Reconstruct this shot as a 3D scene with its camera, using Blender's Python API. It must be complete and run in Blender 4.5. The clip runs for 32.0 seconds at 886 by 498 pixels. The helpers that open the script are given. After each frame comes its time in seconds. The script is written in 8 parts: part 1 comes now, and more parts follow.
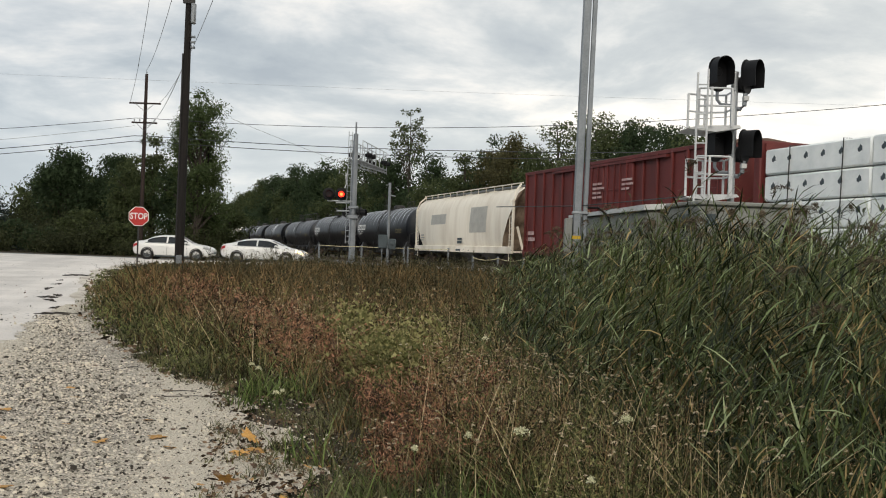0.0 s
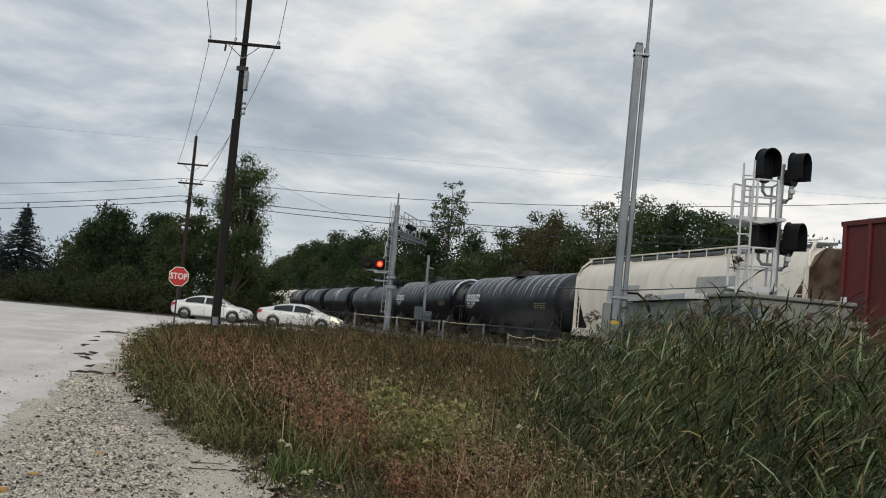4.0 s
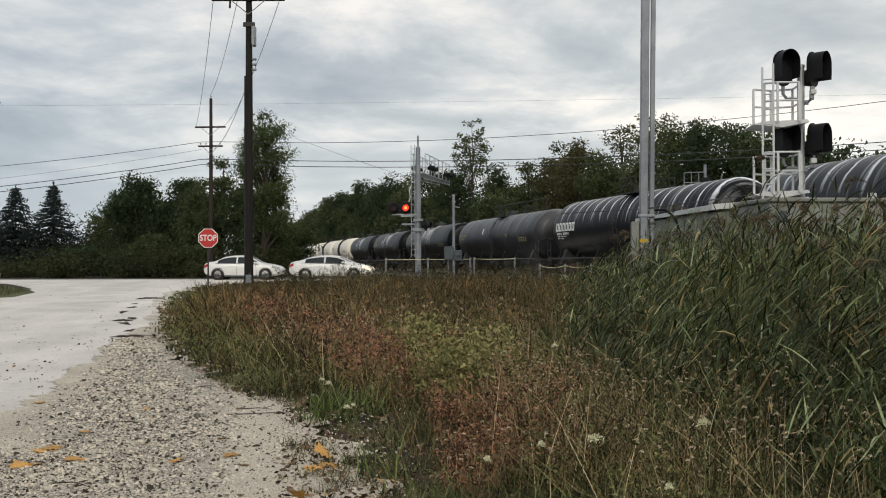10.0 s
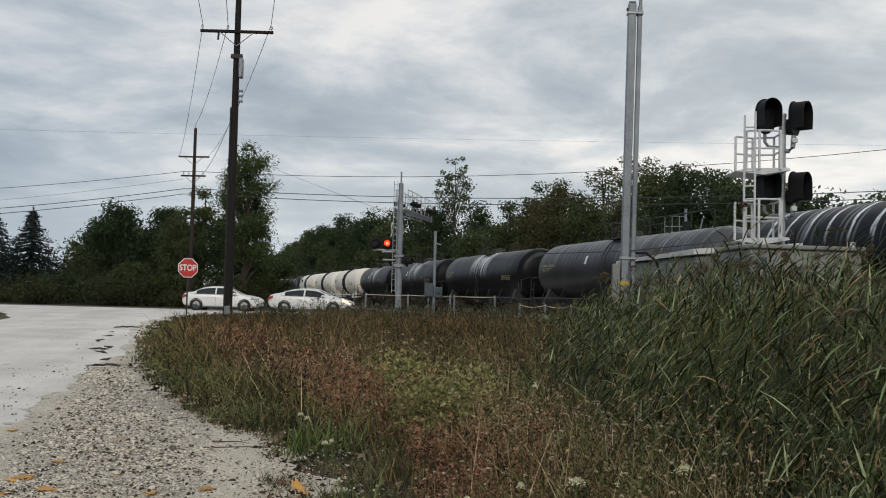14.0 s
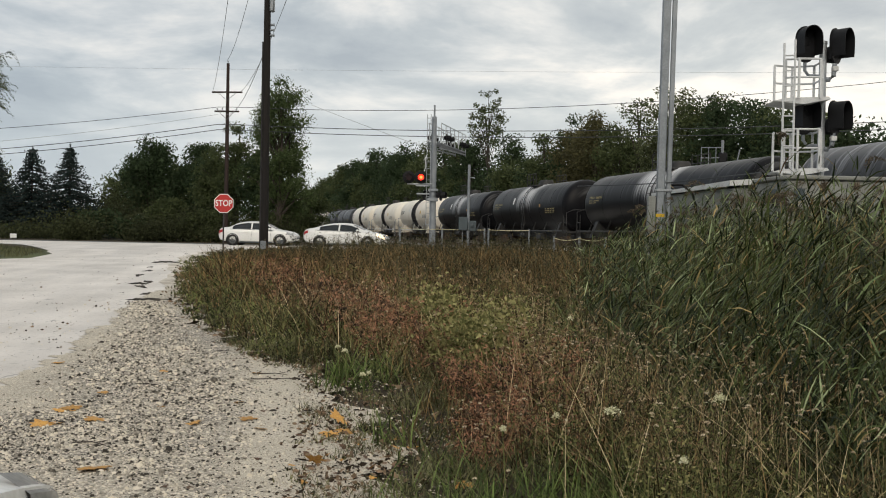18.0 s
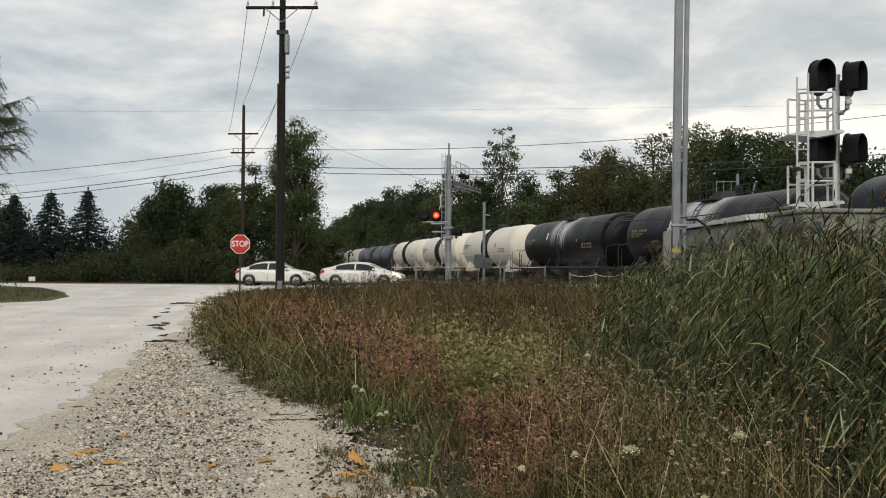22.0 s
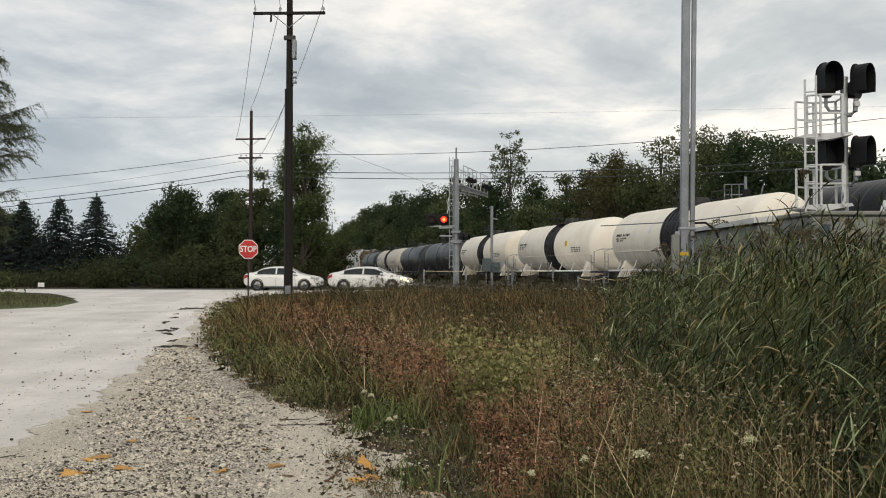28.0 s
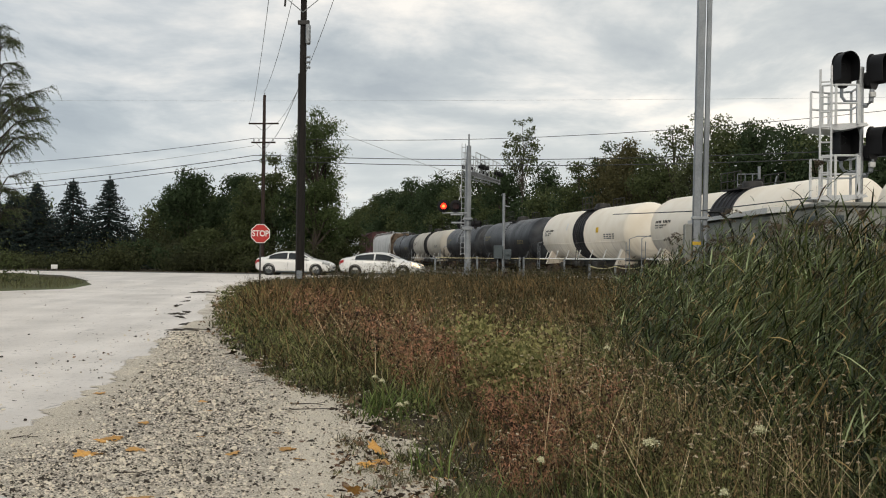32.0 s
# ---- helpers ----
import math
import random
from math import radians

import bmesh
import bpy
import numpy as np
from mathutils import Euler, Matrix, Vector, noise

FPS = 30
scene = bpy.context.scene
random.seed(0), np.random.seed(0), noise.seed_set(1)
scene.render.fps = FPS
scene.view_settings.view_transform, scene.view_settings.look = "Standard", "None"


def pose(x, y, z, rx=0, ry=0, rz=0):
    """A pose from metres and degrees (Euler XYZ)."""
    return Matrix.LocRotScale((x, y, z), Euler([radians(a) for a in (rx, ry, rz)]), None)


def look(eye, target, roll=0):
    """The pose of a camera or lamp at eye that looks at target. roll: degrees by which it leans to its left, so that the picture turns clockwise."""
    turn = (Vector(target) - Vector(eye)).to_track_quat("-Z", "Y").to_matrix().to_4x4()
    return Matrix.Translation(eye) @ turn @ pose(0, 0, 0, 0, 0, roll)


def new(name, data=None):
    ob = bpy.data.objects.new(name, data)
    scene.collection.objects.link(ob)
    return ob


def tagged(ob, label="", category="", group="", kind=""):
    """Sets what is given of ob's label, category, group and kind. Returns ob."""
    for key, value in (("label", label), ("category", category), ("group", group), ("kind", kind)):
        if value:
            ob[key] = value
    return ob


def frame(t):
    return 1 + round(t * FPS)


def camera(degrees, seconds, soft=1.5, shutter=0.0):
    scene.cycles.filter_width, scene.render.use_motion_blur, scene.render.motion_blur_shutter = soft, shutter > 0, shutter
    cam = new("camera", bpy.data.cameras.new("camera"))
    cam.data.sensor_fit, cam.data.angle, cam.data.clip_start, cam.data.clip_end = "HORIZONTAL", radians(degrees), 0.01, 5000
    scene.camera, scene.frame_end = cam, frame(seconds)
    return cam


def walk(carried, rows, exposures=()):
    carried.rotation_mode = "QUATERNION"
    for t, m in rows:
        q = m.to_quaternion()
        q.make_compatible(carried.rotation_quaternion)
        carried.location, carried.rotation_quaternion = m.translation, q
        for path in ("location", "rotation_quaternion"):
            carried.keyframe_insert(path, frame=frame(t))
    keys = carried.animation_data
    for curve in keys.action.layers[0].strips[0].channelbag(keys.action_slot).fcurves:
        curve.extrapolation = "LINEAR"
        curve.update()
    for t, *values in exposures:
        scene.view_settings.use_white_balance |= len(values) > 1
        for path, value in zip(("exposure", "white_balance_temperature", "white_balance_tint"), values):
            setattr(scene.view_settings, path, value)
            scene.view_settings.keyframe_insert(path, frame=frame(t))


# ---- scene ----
cam = camera(47.0, 32.0, soft=1.05)

# seconds, place, tilt, lean, turn
PATH = [
    (0, 0.028, -0.001, 1.496, 90.16, -2.11, 0.17),
    (0.5, 0.024, -0.012, 1.498, 90.45, -2.39, 0.52),
    (1, 0.025, 0.002, 1.496, 90.46, -2.78, 0.39),
    (1.5, 0.033, -0.022, 1.500, 91.06, -3.27, -0.47),
    (2, 0.034, 0.008, 1.505, 92.41, -3.08, -1.10),
    (2.1, 0.032, 0.009, 1.502, 92.97, -2.85, -1.00),
    (2.5, 0.028, 0.015, 1.490, 93.93, -2.97, -0.39),
    (3, -0.016, -0.021, 1.598, 95.36, -2.69, 1.07),
    (3.5, -0.013, 0.082, 1.615, 94.99, -5.45, 1.64),
    (5.5, 0.018, 0.007, 1.483, 91.01, -3.06, 4.38),
    (6, 0.028, 0.078, 1.472, 90.67, -1.71, 2.28),
    (6.5, 0.030, 0.048, 1.475, 89.92, -0.92, 1.61),
    (7, 0.041, 0.058, 1.475, 89.82, 0.14, 1.14),
    (7.5, 0.042, 0.051, 1.476, 89.60, 0.87, 1.05),
    (8, 0.038, 0.058, 1.476, 89.56, 1.29, 1.63),
    (8.5, 0.038, 0.071, 1.471, 88.99, 1.83, 1.99),
    (9, 0.032, 0.049, 1.486, 89.91, 2.12, 3.07),
    (9.5, 0.026, 0.045, 1.492, 91.31, 1.51, 4.36),
    (10, 0.037, 0.061, 1.481, 90.71, 0.18, 3.91),
    (10.5, 0.033, 0.060, 1.483, 90.05, -0.43, 3.40),
    (11, 0.029, 0.050, 1.488, 90.38, -1.29, 3.39),
    (11.5, 0.024, 0.037, 1.494, 91.09, -1.19, 3.75),
    (12, 0.017, 0.024, 1.495, 91.94, -0.83, 3.94),
    (12.2, 0.015, 0.034, 1.492, 92.67, -0.89, 3.93),
    (12.5, 0.014, 0.051, 1.487, 93.66, -0.84, 3.36),
    (12.9, 0.014, 0.045, 1.486, 93.85, -1.45, 2.87),
    (13, 0.014, 0.044, 1.486, 93.73, -1.40, 2.86),
    (13.5, 0.008, 0.048, 1.489, 93.19, -1.48, 2.78),
    (15.5, 0.011, 0.053, 1.490, 91.61, -0.95, 2.79),
    (16, 0.011, 0.046, 1.488, 91.30, -0.85, 2.97),
    (16.5, 0.004, 0.036, 1.487, 90.77, -1.10, 3.47),
    (17, 0.004, 0.044, 1.486, 90.05, -1.11, 4.22),
    (17.5, 0.005, 0.039, 1.485, 89.44, -1.02, 4.63),
    (18, 0.002, 0.030, 1.485, 89.02, -1.06, 4.67),
    (18.5, 0.001, 0.027, 1.484, 88.86, -0.80, 4.67),
    (19, 0.004, 0.031, 1.483, 88.87, -0.86, 4.67),
    (19.5, 0.001, 0.019, 1.486, 89.11, -1.12, 4.77),
    (20, -0.001, 0.011, 1.491, 89.75, -1.21, 5.12),
    (20.5, -0.001, 0.015, 1.491, 90.28, -1.09, 5.36),
    (21, 0.000, 0.022, 1.491, 90.56, -0.98, 5.49),
    (21.5, 0.003, 0.010, 1.495, 90.83, -0.64, 5.61),
    (22, 0.004, 0.011, 1.496, 91.12, -0.31, 5.56),
    (22.5, 0.002, 0.010, 1.497, 91.30, -0.12, 5.45),
    (23, 0.003, 0.010, 1.498, 91.31, 0.04, 5.43),
    (23.5, 0.004, 0.015, 1.496, 91.33, 0.07, 5.54),
    (24, 0.001, 0.011, 1.496, 91.33, 0.05, 5.62),
    (24.5, 0.004, 0.012, 1.498, 91.40, 0.14, 5.48),
    (25, 0.004, 0.011, 1.499, 91.49, 0.03, 5.35),
    (25.5, 0.004, 0.009, 1.498, 91.32, 0.29, 5.34),
    (27.5, 0.004, 0.012, 1.498, 91.24, 0.16, 5.78),
    (28, 0.000, 0.000, 1.500, 91.35, -0.06, 6.00),
    (28.5, 0.001, 0.004, 1.500, 91.45, -0.18, 6.15),
    (29, 0.002, 0.007, 1.500, 91.54, -0.24, 6.15),
    (29.5, 0.003, 0.009, 1.500, 91.40, -0.31, 6.06),
    (30, 0.002, 0.007, 1.500, 91.24, -0.25, 6.10),
    (30.5, 0.001, 0.007, 1.500, 91.13, -0.19, 6.21),
    (31, -0.000, 0.004, 1.499, 90.87, -0.15, 6.37),
    (31.5, -0.003, -0.000, 1.501, 90.58, -0.13, 6.64),
    (32, -0.005, -0.013, 1.501, 90.59, -0.73, 6.63),
]
walk(cam, [(t, pose(x, y, z, rx, ry, rz)) for t, x, y, z, rx, ry, rz in PATH],
     [(0, 0.06, 6850, 10), (1.5, 0, 6850, 10), (2.0, 0, 6850, 10), (2.6, -0.1, 6600, 10), (3.4, -0.24, 6480, 10), (5.5, -0.12, 6650, 10), (7, 0, 6850, 10), (9, 0, 6850, 10), (10, -0.06, 6800, 10),
      (11, -0.11, 6800, 10), (12, -0.07, 6780, 10), (12.7, -0.18, 6560, 10), (13.6, -0.25, 6500, 10), (15.5, -0.1, 6650, 10), (17, -0.02, 6870, 10), (20, 0, 6950, 10), (32, 0, 6950, 10)])

# ---------------------------------------------------------------- light
world = bpy.data.worlds.new("overcast_sky")
scene.world = world
world.use_nodes = True


def sky():
    nt = world.node_tree
    nt.nodes.clear()
    n, link = nt.nodes.new, nt.links.new
    co = n("ShaderNodeTexCoord")
    sep = n("ShaderNodeSeparateXYZ")
    link(co.outputs["Generated"], sep.inputs[0])
    up = n("ShaderNodeMath"); up.operation = "MAXIMUM"; up.inputs[1].default_value = 0.0
    link(sep.outputs[2], up.inputs[0])
    add = n("ShaderNodeMath"); add.operation = "ADD"; add.inputs[1].default_value = 0.17
    link(up.outputs[0], add.inputs[0])
    dx = n("ShaderNodeMath"); dx.operation = "DIVIDE"
    dy = n("ShaderNodeMath"); dy.operation = "DIVIDE"
    link(sep.outputs[0], dx.inputs[0]); link(add.outputs[0], dx.inputs[1])
    link(sep.outputs[1], dy.inputs[0]); link(add.outputs[0], dy.inputs[1])
    comb = n("ShaderNodeCombineXYZ")
    link(dx.outputs[0], comb.inputs[0]); link(dy.outputs[0], comb.inputs[1])
    mp = n("ShaderNodeMapping"); mp.inputs["Scale"].default_value = (1.45, 1.3, 1.0)
    mp.inputs["Location"].default_value = (3.1, 1.7, 0.0)
    mp.inputs["Rotation"].default_value = (0, 0, radians(-12))
    link(comb.outputs[0], mp.inputs[0])
    big = n("ShaderNodeTexNoise"); big.inputs["Scale"].default_value = 1.0
    big.inputs["Detail"].default_value = 7; big.inputs["Roughness"].default_value = 0.58; big.inputs["Distortion"].default_value = 0.25
    link(mp.outputs[0], big.inputs[0])
    ramp = n("ShaderNodeValToRGB")
    e = ramp.color_ramp.elements
    e[0].position, e[0].color = 0.37, (0.47, 0.53, 0.595, 1)
    e[1].position, e[1].color = 0.615, (1.13, 1.10, 1.06, 1)
    mid = e.new(0.46); mid.color = (0.595, 0.655, 0.705, 1)
    hi = e.new(0.53); hi.color = (0.80, 0.835, 0.86, 1)
    puff = n("ShaderNodeTexNoise"); puff.inputs["Scale"].default_value = 2.6
    puff.inputs["Detail"].default_value = 5; puff.inputs["Roughness"].default_value = 0.5; puff.inputs["Distortion"].default_value = 0.3
    mp2 = n("ShaderNodeMapping"); mp2.inputs["Scale"].default_value = (1.0, 1.0, 2.4)
    mp2.inputs["Location"].default_value = (1.7, 0.6, 1.1)
    link(co.outputs["Generated"], mp2.inputs[0]); link(mp2.outputs[0], puff.inputs[0])
    heap = n("ShaderNodeMixRGB"); heap.inputs[0].default_value = 0.18
    link(big.outputs["Fac"], heap.inputs[1]); link(puff.outputs["Fac"], heap.inputs[2])
    link(heap.outputs[0], ramp.inputs[0])
    air = n("ShaderNodeTexSky"); air.sky_type = "NISHITA"; air.sun_disc = False
    air.sun_elevation, air.sun_rotation = radians(31), radians(195)
    dim = n("ShaderNodeMixRGB"); dim.blend_type = "MULTIPLY"; dim.inputs[0].default_value = 1
    dim.inputs[2].default_value = (0.08, 0.08, 0.08, 1)
    link(air.outputs[0], dim.inputs[1])
    mix = n("ShaderNodeMixRGB"); mix.inputs[0].default_value = 0.93
    link(dim.outputs[0], mix.inputs[1]); link(ramp.outputs[0], mix.inputs[2])
    # a bright clear strip along the horizon
    low = n("ShaderNodeMapRange"); low.interpolation_type = "SMOOTHSTEP"
    low.inputs[1].default_value, low.inputs[2].default_value, low.inputs[3].default_value, low.inputs[4].default_value = 0.0, 0.20, 0.75, 0.0
    link(up.outputs[0], low.inputs[0])
    strip = n("ShaderNodeMixRGB"); strip.inputs[2].default_value = (0.80, 0.86, 0.885, 1)
    link(low.outputs[0], strip.inputs[0]); link(mix.outputs[0], strip.inputs[1])
    mix = strip
    # the cloud is thinner towards one side
    tint = n("ShaderNodeCombineXYZ")
    for k, gain in enumerate((0.50, 0.40, 0.28)):
        thin = n("ShaderNodeMath"); thin.operation = "MULTIPLY_ADD"; thin.inputs[1].default_value, thin.inputs[2].default_value = gain, 0.985
        link(sep.outputs[0], thin.inputs[0]); link(thin.outputs[0], tint.inputs[k])
    lit = n("ShaderNodeMixRGB"); lit.blend_type = "MULTIPLY"; lit.inputs[0].default_value = 1
    link(mix.outputs[0], lit.inputs[1]); link(tint.outputs[0], lit.inputs[2])
    mix = lit
    bg = n("ShaderNodeBackground"); bg.inputs[1].default_value = 1.0
    link(mix.outputs[0], bg.inputs[0])
    out = n("ShaderNodeOutputWorld")
    link(bg.outputs[0], out.inputs[0])


sky()
sun_data = bpy.data.lights.new("sun", "SUN")
sun_data.energy, sun_data.angle, sun_data.color = 1.3, radians(30), (1.0, 0.94, 0.84)
new("sun", sun_data).matrix_world = look((-16, -60, 38), (0, 0, 0))
scene.view_settings.exposure = 0.0


# ---------------------------------------------------------------- materials
def mat(name, col, col2=None, rough=0.75, metal=0.0, scale=1.5, fine=40.0, bump=0.15, spec=0.4, island=False, stretch=(1, 1, 1), contrast=(0.35, 0.65), trans=0.0, rand=0.0, detail=5, thin=0.0):
    """A surface of two tones, mixed by coarse noise (or piece by piece), with fine relief."""
    m = bpy.data.materials.new(name)
    m.use_nodes = True
    nt = m.node_tree
    n, link = nt.nodes.new, nt.links.new
    b = nt.nodes["Principled BSDF"]
    col2 = col2 or tuple(c * 0.72 for c in col)
    co = n("ShaderNodeTexCoord")
    mp = n("ShaderNodeMapping"); mp.inputs["Scale"].default_value = stretch
    link(co.outputs["Object"], mp.inputs[0])
    a = n("ShaderNodeTexNoise"); a.inputs["Scale"].default_value = scale; a.inputs["Detail"].default_value = detail
    link(mp.outputs[0], a.inputs[0])
    ramp = n("ShaderNodeValToRGB")
    ramp.color_ramp.elements[0].position, ramp.color_ramp.elements[1].position = contrast
    ramp.color_ramp.elements[0].color, ramp.color_ramp.elements[1].color = (*col2, 1), (*col, 1)
    if island:
        g = n("ShaderNodeNewGeometry")
        s = n("ShaderNodeMath"); s.operation = "MULTIPLY_ADD"; s.inputs[1].default_value = 0.6; s.inputs[2].default_value = -0.3
        link(g.outputs["Random Per Island"], s.inputs[0])
        t = n("ShaderNodeMath"); t.operation = "ADD"
        link(s.outputs[0], t.inputs[0]); link(a.outputs["Fac"], t.inputs[1])
        link(t.outputs[0], ramp.inputs[0])
    else:
        link(a.outputs["Fac"], ramp.inputs[0])
    colour = ramp.outputs[0]
    f = n("ShaderNodeTexNoise"); f.inputs["Scale"].default_value = fine; f.inputs["Detail"].default_value = 3
    link(co.outputs["Object"], f.inputs[0])
    grain = n("ShaderNodeMixRGB"); grain.blend_type = "OVERLAY"; grain.inputs[0].default_value = 0.35
    link(colour, grain.inputs[1]); link(f.outputs["Fac"], grain.inputs[2])
    colour = grain.outputs[0]
    if rand:
        oi = n("ShaderNodeObjectInfo")
        r = n("ShaderNodeMath"); r.operation = "MULTIPLY_ADD"; r.inputs[1].default_value = rand; r.inputs[2].default_value = 1 - rand / 2
        link(oi.outputs["Random"], r.inputs[0])
        h = n("ShaderNodeHueSaturation")
        link(r.outputs[0], h.inputs["Value"]); link(colour, h.inputs["Color"])
        colour = h.outputs[0]
    link(colour, b.inputs["Base Color"])
    if bump:
        u = n("ShaderNodeBump"); u.inputs["Strength"].default_value = bump; u.inputs["Distance"].default_value = 0.02
        link(f.outputs["Fac"], u.inputs["Height"]); link(u.outputs[0], b.inputs["Normal"])
    b.inputs["Roughness"].default_value, b.inputs["Metallic"].default_value = rough, metal
    b.inputs["Specular IOR Level"].default_value = spec
    if trans:
        b.inputs["Transmission Weight"].default_value = trans
    if thin:
        # thin leaves let part of the light through
        tl = n("ShaderNodeBsdfTranslucent")
        link(colour, tl.inputs["Color"])
        both = n("ShaderNodeMixShader"); both.inputs[0].default_value = thin
        link(b.outputs[0], both.inputs[1]); link(tl.outputs[0], both.inputs[2])
        link(both.outputs[0], nt.nodes["Material Output"].inputs["Surface"])
    return m


def glow(name, col, strength):
    m = bpy.data.materials.new(name)
    m.use_nodes = True
    b = m.node_tree.nodes["Principled BSDF"]
    b.inputs["Base Color"].default_value = (*col, 1)
    b.inputs["Emission Color"].default_value, b.inputs["Emission Strength"].default_value = (*col, 1), strength
    return m


def tank_paint(name, base, dirt, drip_sheen, spread=0.0, ribs=0.0, lower=None, centre=0.0, rough=0.42, spec=0.15, sheen=0.0):
    """Tank jacket: base colour, blotchy dirt, pale drips that run down from the top, rust towards the sill seams.
    ribs: how strong the painted ring-wise sky highlights are; centre: how strong the spill at the manway is."""
    m = bpy.data.materials.new(name)
    m.use_nodes = True
    nt = m.node_tree
    n, link = nt.nodes.new, nt.links.new
    b = nt.nodes["Principled BSDF"]

    def math_(op, x, y=0.0, z=None):
        k = n("ShaderNodeMath"); k.operation = op
        for i, v in enumerate((x, y) if z is None else (x, y, z)):
            if isinstance(v, (int, float)):
                k.inputs[i].default_value = v
            else:
                link(v, k.inputs[i])
        return k.outputs[0]

    def blend(fac, c1, c2):
        k = n("ShaderNodeMixRGB")
        for i, v in enumerate((fac, c1, c2)):
            if isinstance(v, tuple):
                k.inputs[i].default_value = (*v, 1)
            elif isinstance(v, (int, float)):
                k.inputs[i].default_value = v
            else:
                link(v, k.inputs[i])
        return k.outputs[0]

    co = n("ShaderNodeTexCoord")
    sep = n("ShaderNodeSeparateXYZ"); link(co.outputs["Object"], sep.inputs[0])
    oi = n("ShaderNodeObjectInfo")
    shift = n("ShaderNodeCombineXYZ")
    link(math_("MULTIPLY", oi.outputs["Random"], 37.0), shift.inputs[0])
    moved = n("ShaderNodeVectorMath"); link(co.outputs["Object"], moved.inputs[0]); link(shift.outputs[0], moved.inputs[1])
    a = n("ShaderNodeTexNoise"); a.inputs["Scale"].default_value = 0.9; a.inputs["Detail"].default_value = 6
    link(moved.outputs[0], a.inputs[0])
    r = n("ShaderNodeValToRGB"); r.color_ramp.elements[0].position, r.color_ramp.elements[1].position = 0.42, 0.72
    link(a.outputs["Fac"], r.inputs[0])
    colour = blend(r.outputs[0], base, dirt)
    # streaks: fine along the tank, long round its girth
    mp = n("ShaderNodeMapping"); mp.inputs["Scale"].default_value = (4.4, 0.2, 0.2)
    link(moved.outputs[0], mp.inputs[0])
    st = n("ShaderNodeTexNoise"); st.inputs["Scale"].default_value = 1.6; st.inputs["Detail"].default_value = 4
    link(mp.outputs[0], st.inputs[0])
    run = n("ShaderNodeValToRGB"); run.color_ramp.elements[0].position, run.color_ramp.elements[1].position = 0.55, 0.63
    link(st.outputs["Fac"], run.inputs[0])
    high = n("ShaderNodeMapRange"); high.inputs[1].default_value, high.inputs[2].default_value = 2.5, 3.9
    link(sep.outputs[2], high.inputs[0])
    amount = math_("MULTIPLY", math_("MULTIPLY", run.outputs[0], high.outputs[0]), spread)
    # grey sheen of the sky on the upper shell, painted into the colour
    if sheen:
        amount = math_("ADD", amount, math_("MULTIPLY", math_("MULTIPLY", high.outputs[0], math_("ADD", a.outputs["Fac"], 0.3)), sheen))
    # sky highlights along the rings, painted in as pale lines
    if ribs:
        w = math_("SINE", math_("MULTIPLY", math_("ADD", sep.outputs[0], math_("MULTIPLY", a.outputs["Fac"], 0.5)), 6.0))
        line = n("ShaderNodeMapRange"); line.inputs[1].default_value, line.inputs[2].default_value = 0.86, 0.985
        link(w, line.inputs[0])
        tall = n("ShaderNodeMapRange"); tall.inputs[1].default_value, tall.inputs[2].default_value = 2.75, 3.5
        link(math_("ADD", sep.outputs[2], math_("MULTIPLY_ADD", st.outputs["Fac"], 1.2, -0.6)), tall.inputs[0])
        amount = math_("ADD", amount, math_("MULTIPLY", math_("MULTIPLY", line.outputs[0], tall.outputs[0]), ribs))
    if centre:
        off = math_("ABSOLUTE", sep.outputs[0], 0.0)
        near = n("ShaderNodeMapRange"); near.inputs[1].default_value, near.inputs[2].default_value = 2.1, 0.9
        link(off, near.inputs[0])
        tall = n("ShaderNodeMapRange"); tall.inputs[1].default_value, tall.inputs[2].default_value = 2.5, 3.4
        link(math_("ADD", sep.outputs[2], math_("MULTIPLY_ADD", st.outputs["Fac"], 3.0, -1.5)), tall.inputs[0])
        amount = math_("ADD", amount, math_("MULTIPLY", math_("MULTIPLY", near.outputs[0], tall.outputs[0]), centre))
    colour = blend(math_("MINIMUM", amount, 1.0), colour, drip_sheen)
    if lower:
        low = n("ShaderNodeMapRange"); low.inputs[1].default_value, low.inputs[2].default_value = 2.5, 1.2
        link(sep.outputs[2], low.inputs[0])
        rust = n("ShaderNodeValToRGB"); rust.color_ramp.elements[0].position, rust.color_ramp.elements[1].position = 0.45, 0.7
        link(st.outputs["Fac"], rust.inputs[0])
        colour = blend(math_("MULTIPLY", math_("MULTIPLY", rust.outputs[0], low.outputs[0]), 0.5), colour, lower)
    link(colour, b.inputs["Base Color"])
    u = n("ShaderNodeBump"); u.inputs["Strength"].default_value = 0.12; u.inputs["Distance"].default_value = 0.03
    link(a.outputs["Fac"], u.inputs["Height"]); link(u.outputs[0], b.inputs["Normal"])
    b.inputs["Roughness"].default_value = rough
    b.inputs["Specular IOR Level"].default_value = spec
    return m


